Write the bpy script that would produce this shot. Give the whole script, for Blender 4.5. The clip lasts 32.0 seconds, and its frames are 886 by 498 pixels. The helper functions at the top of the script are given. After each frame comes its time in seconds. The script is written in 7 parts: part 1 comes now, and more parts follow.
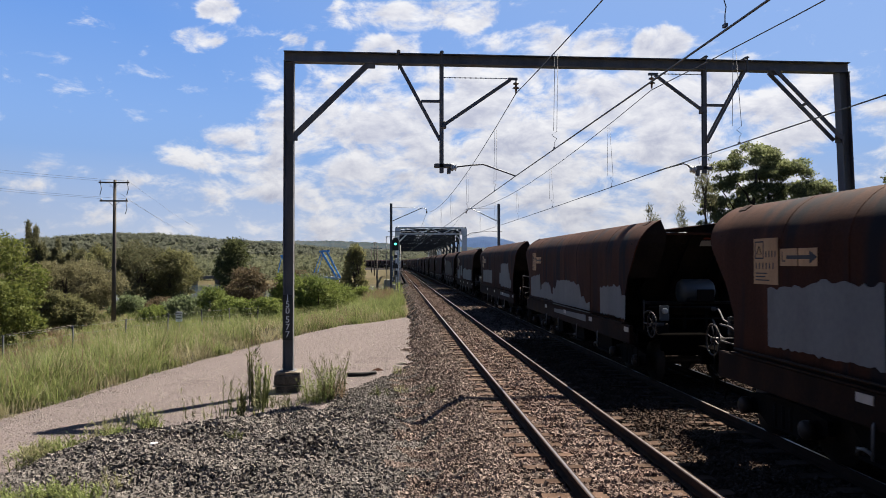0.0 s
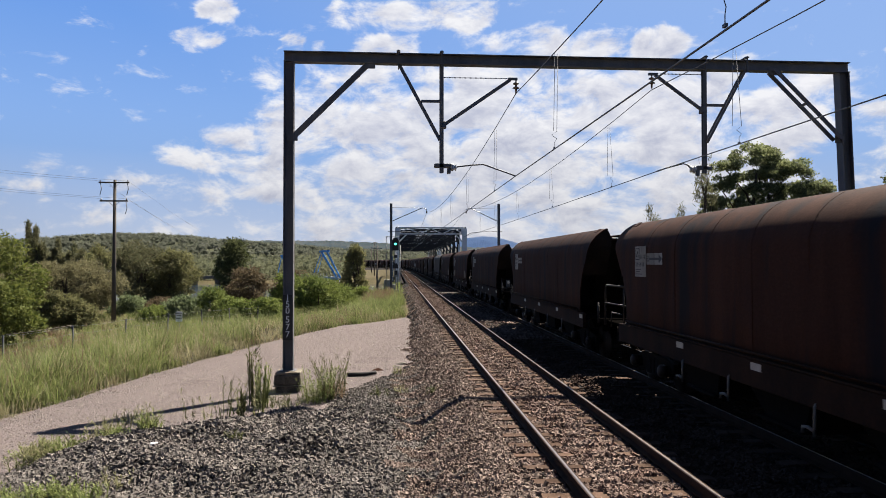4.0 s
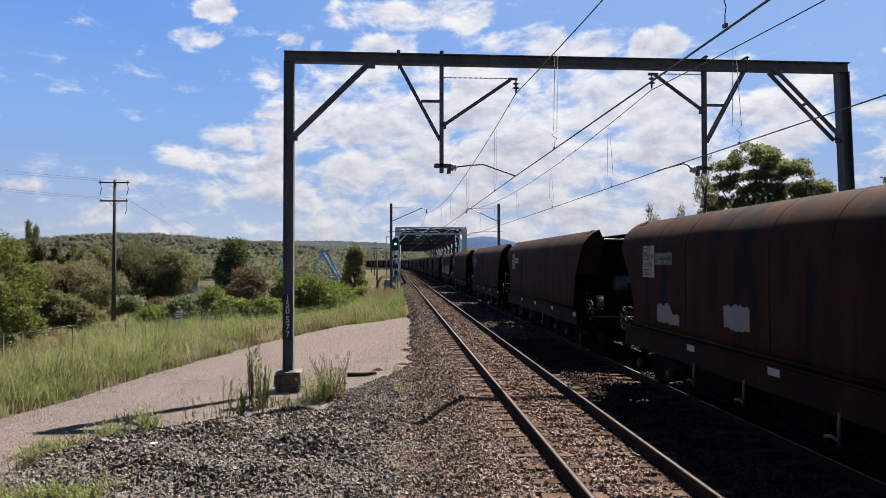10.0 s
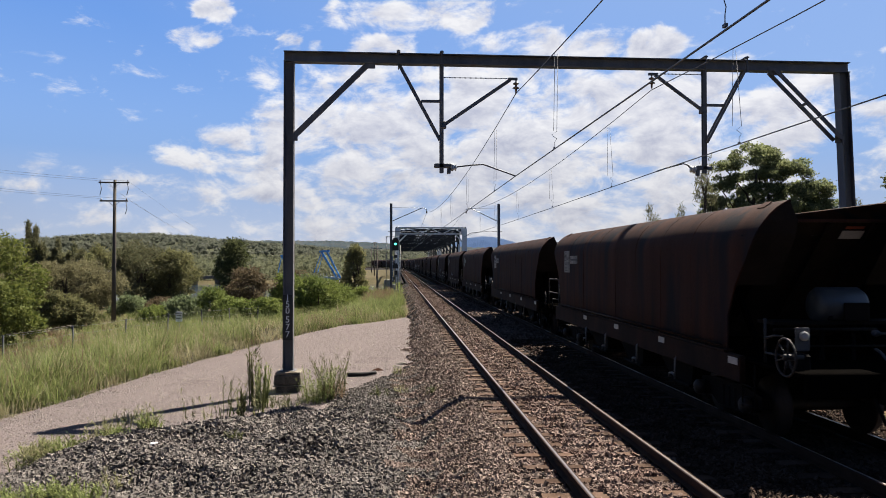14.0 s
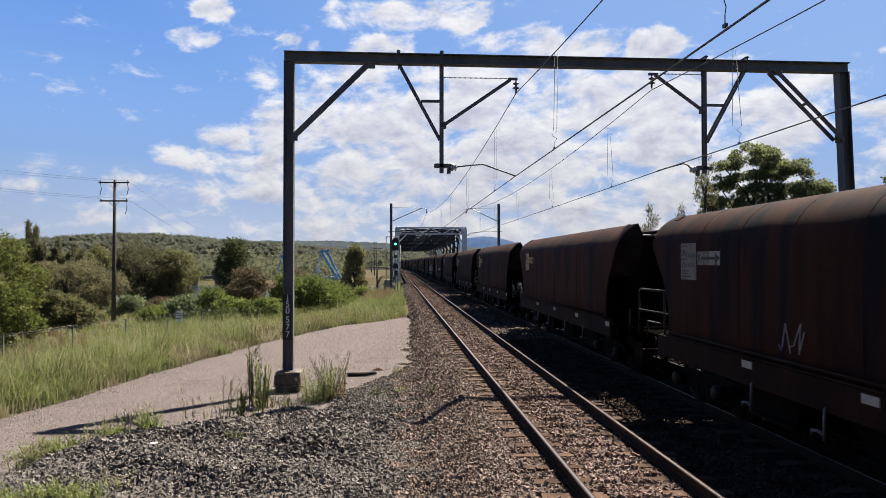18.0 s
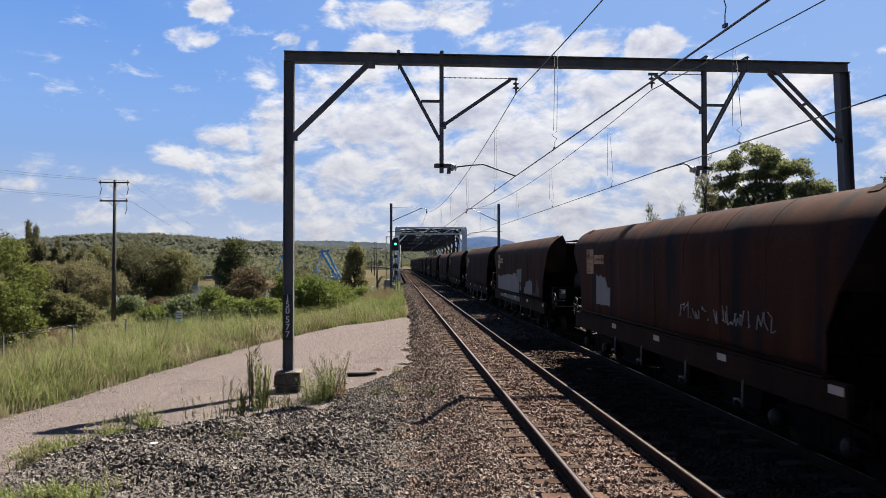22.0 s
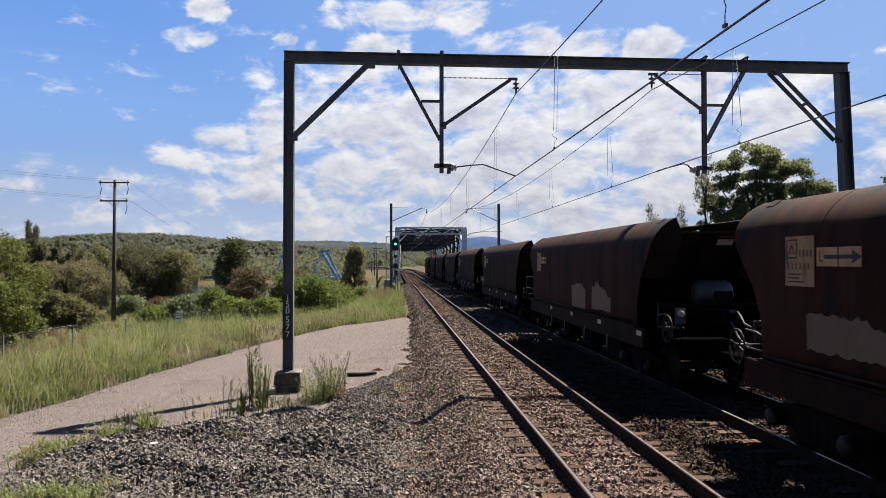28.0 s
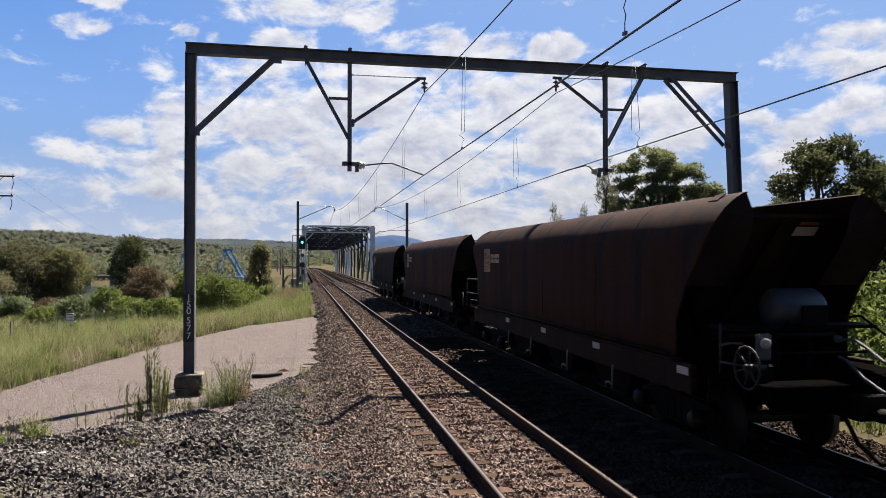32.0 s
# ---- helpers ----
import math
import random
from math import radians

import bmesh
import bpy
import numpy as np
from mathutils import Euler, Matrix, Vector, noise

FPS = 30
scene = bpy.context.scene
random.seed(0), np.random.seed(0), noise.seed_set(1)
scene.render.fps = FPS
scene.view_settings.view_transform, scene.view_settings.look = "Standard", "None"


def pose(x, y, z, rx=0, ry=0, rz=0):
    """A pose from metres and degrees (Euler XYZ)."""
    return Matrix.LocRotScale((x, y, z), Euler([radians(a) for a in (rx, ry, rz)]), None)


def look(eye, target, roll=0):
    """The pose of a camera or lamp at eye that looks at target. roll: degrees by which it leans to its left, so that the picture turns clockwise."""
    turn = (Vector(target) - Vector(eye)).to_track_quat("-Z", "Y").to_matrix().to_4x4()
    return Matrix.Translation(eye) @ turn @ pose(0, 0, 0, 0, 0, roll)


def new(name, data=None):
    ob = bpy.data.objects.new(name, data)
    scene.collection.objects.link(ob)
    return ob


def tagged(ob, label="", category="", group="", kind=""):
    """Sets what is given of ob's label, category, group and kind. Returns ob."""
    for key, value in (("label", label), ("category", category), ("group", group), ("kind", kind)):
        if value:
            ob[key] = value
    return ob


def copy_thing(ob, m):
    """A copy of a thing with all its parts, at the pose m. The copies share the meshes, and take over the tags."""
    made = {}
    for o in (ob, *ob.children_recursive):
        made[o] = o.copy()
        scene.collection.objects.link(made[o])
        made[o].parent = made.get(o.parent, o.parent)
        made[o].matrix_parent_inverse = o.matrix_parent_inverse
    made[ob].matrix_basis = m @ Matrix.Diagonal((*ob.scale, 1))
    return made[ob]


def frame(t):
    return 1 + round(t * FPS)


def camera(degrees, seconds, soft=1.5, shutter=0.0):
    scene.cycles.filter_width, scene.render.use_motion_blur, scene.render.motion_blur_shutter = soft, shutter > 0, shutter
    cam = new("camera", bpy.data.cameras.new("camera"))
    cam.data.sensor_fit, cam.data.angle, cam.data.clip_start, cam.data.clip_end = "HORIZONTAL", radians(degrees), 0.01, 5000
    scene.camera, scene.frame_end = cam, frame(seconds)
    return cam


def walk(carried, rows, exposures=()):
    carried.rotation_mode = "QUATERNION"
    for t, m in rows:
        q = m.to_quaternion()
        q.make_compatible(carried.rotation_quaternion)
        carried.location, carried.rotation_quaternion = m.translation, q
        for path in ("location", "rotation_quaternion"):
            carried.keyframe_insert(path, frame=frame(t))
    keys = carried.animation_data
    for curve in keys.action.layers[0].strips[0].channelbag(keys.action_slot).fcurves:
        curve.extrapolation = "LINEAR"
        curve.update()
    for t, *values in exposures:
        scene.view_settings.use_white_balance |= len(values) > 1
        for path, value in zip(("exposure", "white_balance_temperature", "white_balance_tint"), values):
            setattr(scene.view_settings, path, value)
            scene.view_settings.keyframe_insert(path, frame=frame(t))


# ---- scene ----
cam = camera(61.8, 32.0, soft=0.85, shutter=0.06)
EYE = (0.0, 0.0, 2.765)


def aim(yaw, pitch):
    """A point 20 m ahead of the eye, yaw degrees right of the track, pitch degrees up."""
    a, b = radians(yaw), radians(pitch)
    return (20 * math.sin(a) * math.cos(b), 20 * math.cos(a) * math.cos(b), EYE[2] + 20 * math.sin(b))


PATH = [(0.0, 3.712, 1.006), (15.0, 3.712, 1.006), (29.4, 3.712, 1.006), (29.7, 3.73, 1.006), (30.0, 3.904, 1.006),
        (30.5, 5.156, 1.005), (31.0, 7.265, 0.975), (31.5, 9.846, 0.935), (32.0, 10.809, 0.916)]
walk(cam, [(t, look(EYE, aim(a, b))) for t, a, b in PATH], [(0.0, 1.75), (32.0, 1.75)])

# ---- light ----
SUN_AZ, SUN_EL = 42.8, 55.5
world = bpy.data.worlds.new("world")
scene.world = world
world.use_nodes = True
wt = world.node_tree
sky = wt.nodes.new("ShaderNodeTexSky")
sky.sky_type, sky.sun_disc = "NISHITA", False
sky.sun_elevation, sky.sun_rotation = radians(SUN_EL), radians(SUN_AZ)
sky.air_density, sky.dust_density, sky.ozone_density = 1.0, 0.0, 1.6
soft = wt.nodes.new("ShaderNodeHueSaturation")
soft.inputs["Saturation"].default_value = 0.7
wt.links.new(sky.outputs[0], soft.inputs["Color"])
wt.links.new(soft.outputs[0], wt.nodes["Background"].inputs[0])
wt.nodes["Background"].inputs[1].default_value = 0.0082
SUN_WAY = Vector((math.sin(radians(SUN_AZ)) * math.cos(radians(SUN_EL)), math.cos(radians(SUN_AZ)) * math.cos(radians(SUN_EL)),
                  math.sin(radians(SUN_EL))))
lamp = bpy.data.lights.new("sun", "SUN")
lamp.energy, lamp.angle, lamp.color = 5.0, radians(0.53), (1.0, 0.92, 0.80)
sun = new("sun", lamp)
sun.matrix_world = look(SUN_WAY * 50, (0, 0, 0))


# ---- building helpers ----
def part(name, bm, material, parent=None, label=""):
    """Links a bmesh as one mesh object, under a thing or a part."""
    me = bpy.data.meshes.new(name)
    bm.to_mesh(me)
    bm.free()
    return link(name, me, material, parent, label)


def link(name, me, material, parent=None, label=""):
    if material is not None and not me.materials:
        me.materials.append(material)
    ob = new(name, me)
    if parent is not None:
        ob.parent = parent
    if label:
        ob["label"] = label
    return ob


def quads(name, verts, faces, smooth=False):
    me = bpy.data.meshes.new(name)
    me.from_pydata(verts, [], faces)
    if smooth:
        me.polygons.foreach_set("use_smooth", [True] * len(me.polygons))
    return me


def bulk(name, verts, face_verts, width, smooth=False):
    """A mesh from numpy arrays whose faces all have the same number of corners."""
    me = bpy.data.meshes.new(name)
    n = len(face_verts)
    me.vertices.add(len(verts))
    me.vertices.foreach_set("co", np.asarray(verts, np.float32).ravel())
    me.loops.add(n * width)
    me.loops.foreach_set("vertex_index", np.asarray(face_verts, np.int32).ravel())
    me.polygons.add(n)
    me.polygons.foreach_set("loop_start", np.arange(0, n * width, width, dtype=np.int32))
    me.polygons.foreach_set("use_smooth", np.full(n, smooth))
    me.update(calc_edges=True)
    return me


def box(bm, c, s, rot=None, bevel=0.0):
    """A box with centre c and size s, with bevelled edges where asked."""
    m = Matrix.Translation(c)
    if rot is not None:
        m = m @ rot.to_4x4()
    got = bmesh.ops.create_cube(bm, size=1.0, matrix=m @ Matrix.Diagonal((*s, 1)))
    if bevel:
        es = list({e for v in got["verts"] for e in v.link_edges})
        bmesh.ops.bevel(bm, geom=es, offset=bevel, segments=1, affect="EDGES", profile=0.5)
    return bm


def bar(bm, p, q, w, h=None, bevel=0.0):
    """A straight bar of section w x h from p to q."""
    p, q = Vector(p), Vector(q)
    d = q - p
    rot = d.to_track_quat("Y", "Z").to_matrix()
    return box(bm, (p + q) / 2, (w, d.length, h or w), rot, bevel)


def ibeam(bm, p, q, w, h, t=0.02):
    """An I-section from p to q in one piece: width w, height h."""
    p, q = Vector(p), Vector(q)
    rot = (q - p).to_track_quat("Y", "Z").to_matrix()
    a, b, c = w / 2, h / 2, t / 2
    sec = [(-a, -b), (a, -b), (a, -b + t), (c, -b + t), (c, b - t), (a, b - t), (a, b), (-a, b), (-a, b - t), (-c, b - t), (-c, -b + t), (-a, -b + t)]
    return prism(bm, [p + rot @ Vector((x, 0, z)) for x, z in sec], q - p)


def tube(bm, pts, r, n=6, caps=True):
    """A round tube along points; r may be a list of radii."""
    pts = [Vector(p) for p in pts]
    rs = r if isinstance(r, (list, tuple)) else [r] * len(pts)
    rings = []
    for i, p in enumerate(pts):
        d = (pts[min(i + 1, len(pts) - 1)] - pts[max(i - 1, 0)]).normalized()
        a = d.orthogonal() if abs(d.z) > 0.95 else d.cross(Vector((0, 0, 1)))
        a = a.normalized()
        b = d.cross(a)
        rings.append([bm.verts.new(p + (a * math.cos(k * math.tau / n) + b * math.sin(k * math.tau / n)) * rs[i]) for k in range(n)])
    for s, e in zip(rings, rings[1:]):
        for k in range(n):
            f = bm.faces.new((s[k], s[(k + 1) % n], e[(k + 1) % n], e[k]))
            f.smooth = True
    if caps:
        bm.faces.new(rings[0][::-1])
        bm.faces.new(rings[-1])
    return bm


def lathe(bm, c, axis, prof, n=16):
    """A turned body: prof is pairs of distance along the axis and radius."""
    axis = Vector(axis).normalized()
    return tube(bm, [Vector(c) + axis * a for a, _ in prof], [max(b, 0.002) for _, b in prof], n)


def prism(bm, pts, off):
    """A flat polygon thickened by the vector off."""
    off = Vector(off)
    a = [bm.verts.new(p) for p in pts]
    b = [bm.verts.new(Vector(p) + off) for p in pts]
    bm.faces.new(a)
    bm.faces.new(b[::-1])
    for i in range(len(a)):
        j = (i + 1) % len(a)
        bm.faces.new((a[i], b[i], b[j], a[j]))
    bmesh.ops.recalc_face_normals(bm, faces=bm.faces)
    return bm


def letters(name, text, size, depth=0.002):
    """A mesh of the built-in font, centred, in its own xy plane."""
    cu = bpy.data.curves.new(name, "FONT")
    cu.body, cu.size, cu.extrude, cu.align_x, cu.align_y = text, size, depth, "CENTER", "CENTER"
    ob = bpy.data.objects.new(name, cu)
    scene.collection.objects.link(ob)
    dg = bpy.context.evaluated_depsgraph_get()
    me = bpy.data.meshes.new_from_object(ob.evaluated_get(dg))
    bpy.data.objects.remove(ob)
    return me


def empty(name, at=(0, 0, 0)):
    ob = new(name)
    ob.location = at
    ob.empty_display_size = 0.2
    return ob


# ---- materials ----
def surface(name, colours, scale=3.0, fine=40.0, rough=0.8, metal=0.0, bump=0.3, bump_at=0.02, vary=0.0, spread=0.5, streak=1.0, wave=0.0, mask=None):
    """A principled material: colours mixed by two scales of noise, with fine relief.
    vary: brightness spread from piece to piece. streak: stretches the stains along z. mask: a further colour in patches (colour, scale, from, to)."""
    m = bpy.data.materials.new(name)
    m.use_nodes = True
    nt = m.node_tree
    N, L = nt.nodes.new, nt.links.new
    bs = nt.nodes["Principled BSDF"]
    co = N("ShaderNodeTexCoord")
    mp = N("ShaderNodeMapping")
    mp.inputs["Scale"].default_value = (1, 1, 1 / streak)
    if vary > 0:
        who, far_off, moved = N("ShaderNodeObjectInfo"), N("ShaderNodeVectorMath"), N("ShaderNodeVectorMath")
        far_off.operation = "SCALE"
        far_off.inputs[0].default_value = (3.0, 53.0, 7.0)
        L(who.outputs["Random"], far_off.inputs["Scale"])
        L(co.outputs["Object"], moved.inputs[0])
        L(far_off.outputs[0], moved.inputs[1])
        L(moved.outputs[0], mp.inputs[0])
    else:
        L(co.outputs["Object"], mp.inputs[0])
    big = N("ShaderNodeTexNoise")
    big.inputs["Scale"].default_value, big.inputs["Detail"].default_value = scale, 6
    L(mp.outputs[0], big.inputs[0])
    small = N("ShaderNodeTexNoise")
    small.inputs["Scale"].default_value, small.inputs["Detail"].default_value = fine, 4
    L(co.outputs["Object"], small.inputs[0])
    mixv = N("ShaderNodeMath")
    mixv.operation = "MULTIPLY_ADD"
    L(small.outputs[0], mixv.inputs[0])
    mixv.inputs[1].default_value = spread
    L(big.outputs[0], mixv.inputs[2])
    ramp = N("ShaderNodeValToRGB")
    el = ramp.color_ramp.elements
    k = len(colours)
    lo, hi = 0.30 + spread * 0.25, 0.70 + spread * 0.75 - spread * 0.25
    for i, c in enumerate(colours):
        at = lo + (hi - lo) * (i / max(k - 1, 1))
        e = el[i] if i < 2 else el.new(at)
        e.position, e.color = min(at, 1.0), (*c, 1)
    for i, c in enumerate(colours):
        el[i].color = (*c, 1)
    L(mixv.outputs[0], ramp.inputs[0])
    col = ramp.outputs[0]
    if mask:
        mn = N("ShaderNodeTexNoise")
        mn.inputs["Scale"].default_value, mn.inputs["Detail"].default_value = mask[1], 5
        L(mp.outputs[0], mn.inputs[0])
        mr = N("ShaderNodeMapRange")
        mr.inputs[1].default_value, mr.inputs[2].default_value = mask[2], mask[3]
        L(mn.outputs[0], mr.inputs[0])
        mx = N("ShaderNodeMixRGB")
        L(mr.outputs[0], mx.inputs[0])
        L(col, mx.inputs[1])
        mx.inputs[2].default_value = (*mask[0], 1)
        col = mx.outputs[0]
    if vary:
        info = N("ShaderNodeObjectInfo") if vary > 0 else N("ShaderNodeNewGeometry")
        mr = N("ShaderNodeMapRange")
        mr.inputs[3].default_value, mr.inputs[4].default_value = 1 - abs(vary), 1 + abs(vary)
        L(info.outputs["Random" if vary > 0 else "Random Per Island"], mr.inputs[0])
        hs = N("ShaderNodeHueSaturation")
        L(mr.outputs[0], hs.inputs["Value"])
        L(col, hs.inputs["Color"])
        col = hs.outputs[0]
    L(col, bs.inputs["Base Color"])
    bs.inputs["Roughness"].default_value, bs.inputs["Metallic"].default_value = rough, metal
    bs.inputs["Specular IOR Level"].default_value = 0.5 if rough < 0.6 else 0.22 if rough < 0.8 else 0.08
    if bump:
        bp = N("ShaderNodeBump")
        bp.inputs["Strength"].default_value, bp.inputs["Distance"].default_value = bump, bump_at
        L(mixv.outputs[0], bp.inputs["Height"])
        L(bp.outputs[0], bs.inputs["Normal"])
    return m


def plain(name, c, rough=0.5, metal=0.0, glow=0.0):
    m = surface(name, [[v * 0.85 for v in c], [min(v * 1.1, 1) for v in c]], 6, 60, rough, metal, 0.1, 0.005)
    if glow:
        bs = m.node_tree.nodes["Principled BSDF"]
        bs.inputs["Emission Color"].default_value, bs.inputs["Emission Strength"].default_value = (*c, 1), glow
    return m


def leafy(name, dark, light, rough=0.55, trans=0.35):
    """Leaves: colour by clump and by leaf, with light through them."""
    m = bpy.data.materials.new(name)
    m.use_nodes = True
    nt = m.node_tree
    N, L = nt.nodes.new, nt.links.new
    bs, out = nt.nodes["Principled BSDF"], nt.nodes["Material Output"]
    geo, co, nz = N("ShaderNodeNewGeometry"), N("ShaderNodeTexCoord"), N("ShaderNodeTexNoise")
    nz.inputs["Scale"].default_value, nz.inputs["Detail"].default_value = 0.45, 3
    L(co.outputs["Object"], nz.inputs[0])
    ad = N("ShaderNodeMath")
    ad.operation = "MULTIPLY_ADD"
    L(geo.outputs["Random Per Island"], ad.inputs[0])
    ad.inputs[1].default_value = 0.6
    L(nz.outputs[0], ad.inputs[2])
    rp = N("ShaderNodeValToRGB")
    rp.color_ramp.elements[0].position, rp.color_ramp.elements[1].position = 0.35, 1.15
    rp.color_ramp.elements[0].color, rp.color_ramp.elements[1].color = (*dark, 1), (*light, 1)
    L(ad.outputs[0], rp.inputs[0])
    L(rp.outputs[0], bs.inputs["Base Color"])
    bs.inputs["Roughness"].default_value = max(rough, 0.7)
    bs.inputs["Specular IOR Level"].default_value = 0.15
    tr, mx = N("ShaderNodeBsdfTranslucent"), N("ShaderNodeMixShader")
    L(rp.outputs[0], tr.inputs[0])
    mx.inputs[0].default_value = trans
    L(bs.outputs[0], mx.inputs[1])
    L(tr.outputs[0], mx.inputs[2])
    L(mx.outputs[0], out.inputs[0])
    return m


# bed near black: shade in the gaps between stones, put into its colour
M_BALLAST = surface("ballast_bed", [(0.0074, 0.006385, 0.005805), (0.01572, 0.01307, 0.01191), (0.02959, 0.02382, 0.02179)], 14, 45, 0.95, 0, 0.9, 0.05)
M_STONE = surface("ballast_stone", [(0.05076, 0.04644, 0.04212), (0.1512, 0.1339, 0.121)], 5, 60, 0.9, 0, 0.3, 0.01, vary=-0.42)
M_STONE_RUST = surface("rusty_stone", [(0.056, 0.033, 0.026), (0.108, 0.072, 0.059), (0.165, 0.124, 0.106)], 2.2, 60, 0.92, 0, 0.3, 0.01, vary=-0.45, spread=0.9)
M_STONE_PINK = surface("shoulder_stone", [(0.06269, 0.04332, 0.03496), (0.1113, 0.08207, 0.06823), (0.1669, 0.129, 0.1091)], 2.2, 60, 0.92, 0, 0.3, 0.01, vary=-0.42, spread=0.9)
# ballast stone with the train's shadow put into its colour
M_STONE_SHADE = surface("shadowed_stone", [(0.01414, 0.008862, 0.006418), (0.03204, 0.02055, 0.01487), (0.05888, 0.03949, 0.02905)], 2.2, 60, 0.92, 0, 0.3, 0.01, vary=-0.45, spread=0.9)
M_PATH = surface("gravel_path", [(0.03368, 0.02687, 0.02494), (0.08291, 0.0675, 0.06431), (0.127, 0.105, 0.1004)], 0.9, 22, 0.95, 0, 1.0, 0.05, spread=1.5)
M_SOIL = surface("soil", [(0.0322, 0.02832, 0.01222), (0.05331, 0.04498, 0.0211), (0.07609, 0.05886, 0.0322)], 0.25, 6, 0.95, 0, 0.5, 0.1)
M_RAIL = surface("rail_rust", [(0.0156, 0.009, 0.006), (0.0372, 0.0204, 0.0132)], 3, 80, 0.85, 0.0, 0.2, 0.005)
M_RAILTOP = plain("polished_rail_head", (0.30, 0.27, 0.245), 0.32, 1.0)
M_SLEEPER = surface("old_sleeper", [(0.03201, 0.01793, 0.01235), (0.05589, 0.03428, 0.02368), (0.08163, 0.05219, 0.0386)], 3, 30, 0.95, 0, 0.5, 0.02, vary=0.25)
M_STEEL = surface("grey_steel", [(0.055, 0.058, 0.066), (0.092, 0.095, 0.104), (0.135, 0.135, 0.140)], 2.0, 35, 0.6, 0.2, 0.2, 0.01, streak=4,
                  mask=((0.11, 0.075, 0.055), 2.6, 0.60, 0.78))
M_WIRE = plain("wire", (0.10, 0.10, 0.105), 0.5, 0.3)
M_GALV = surface("galvanised_steel", [(0.205, 0.212, 0.219), (0.287, 0.294, 0.301)], 4, 40, 0.5, 0.5, 0.1, 0.01)
M_CONC = surface("concrete", [(0.04878, 0.04422, 0.03772), (0.0976, 0.08912, 0.07805), (0.1379, 0.1288, 0.1132)], 3, 30, 0.9, 0, 0.4, 0.02)
M_WHITE = surface("white_paint", [(0.62, 0.62, 0.60), (0.80, 0.80, 0.78)], 5, 40, 0.6, 0, 0.1, 0.005)
M_BRIDGE = surface("bridge_paint", [(0.4305, 0.4515, 0.471), (0.594, 0.615, 0.6345)], 1.2, 12, 0.6, 0.1, 0.1, 0.01)
M_BLACK = plain("black_paint", (0.015, 0.015, 0.016), 0.55)
M_PIPE = plain("rubber", (0.014, 0.014, 0.014), 0.7)
M_INS = plain("insulator", (0.137, 0.096, 0.075), 0.25)
M_INSW = plain("porcelain", (0.410, 0.410, 0.410), 0.25)
M_WOOD = surface("pole_wood", [(0.05528, 0.04715, 0.03902), (0.1114, 0.09756, 0.08293)], 2, 30, 0.9, 0, 0.4, 0.02, streak=10)
M_BLUE = plain("blue_paint", (0.05183, 0.2292, 0.5203), 0.45)
M_GREEN = plain("green_lens", (0.08, 1.0, 0.55), 0.3, 0.0, 1.2)
M_BARK = surface("bark", [(0.03387, 0.02665, 0.0211), (0.07609, 0.06275, 0.05109)], 3, 20, 0.95, 0, 0.7, 0.03, streak=5)
M_WATER = plain("water", (0.035, 0.05, 0.06), 0.08)
# wagons
M_RUSTY = surface("rusty_brown_wagon", [(0.0145, 0.0062, 0.0045), (0.0261, 0.0098, 0.0058), (0.0345, 0.0135, 0.0082), (0.0470, 0.0190, 0.0112)], 2.0, 26, 0.80, 0.0, 0.35, 0.012, vary=0.22, streak=7.0, spread=0.6,
                  mask=((0.01056, 0.008912, 0.01124), 1.9, 0.50, 0.66))
M_GREYW = surface("grey_brown_wagon", [(0.016, 0.01391, 0.01348), (0.02864, 0.02443, 0.02317), (0.0396, 0.03201, 0.02864)], 0.9, 16, 0.72, 0.0, 0.15, 0.01, vary=0.15, streak=3.5)
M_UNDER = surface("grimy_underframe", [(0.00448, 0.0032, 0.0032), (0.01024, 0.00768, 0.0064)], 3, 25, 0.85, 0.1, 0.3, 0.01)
M_TYRE = surface("wheel_steel", [(0.020, 0.015, 0.012), (0.048, 0.034, 0.027)], 4, 30, 0.6, 0.4, 0.1, 0.005)
M_COAL = surface("coal", [(0.010, 0.010, 0.011), (0.035, 0.035, 0.036)], 6, 20, 0.6, 0, 0.9, 0.06)
M_TANK = plain("tank_grey", (0.0306, 0.033, 0.0348), 0.5)
M_PLATE = surface("white_panel", [(0.1394, 0.1337, 0.123), (0.2542, 0.246, 0.228)], 4, 30, 0.7, 0, 0.05, 0.005, vary=0.3, streak=3, mask=((0.0738, 0.0615, 0.05084), 5.0, 0.56, 0.74))
M_CREAM = surface("cream_panel", [(0.27, 0.165, 0.088), (0.41, 0.265, 0.145)], 4, 30, 0.7, 0, 0.05, 0.005, vary=0.25, streak=3, mask=((0.10, 0.065, 0.045), 5.0, 0.56, 0.74))
M_INK = plain("panel_ink", (0.03, 0.03, 0.035), 0.6)
M_PATCH = surface("grey_overpaint", [(0.1054, 0.1147, 0.1209), (0.155, 0.1643, 0.1705)], 1.5, 14, 0.7, 0, 0.05, 0.005, streak=3)
M_PATCHW = surface("pale_overpaint", [(0.1616, 0.1633, 0.1669), (0.2154, 0.2203, 0.2271)], 1.5, 14, 0.7, 0, 0.05, 0.005, streak=3)
M_PATCHT = surface("tan_overpaint", [(0.105, 0.0735, 0.0525), (0.154, 0.112, 0.0805)], 1.5, 14, 0.7, 0, 0.05, 0.005, streak=3)
M_LEVER = plain("worn_steel", (0.024, 0.020, 0.018), 0.6, 0.0)
# deck coloured black and without sheen so that it looks shaded
M_DECK = plain("shade_black_deck", (0.0030, 0.0027, 0.0025), 0.9)
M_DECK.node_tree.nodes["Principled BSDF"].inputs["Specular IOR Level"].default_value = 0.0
M_ROD = plain("bare_lever_steel", (0.085, 0.078, 0.072), 0.5)
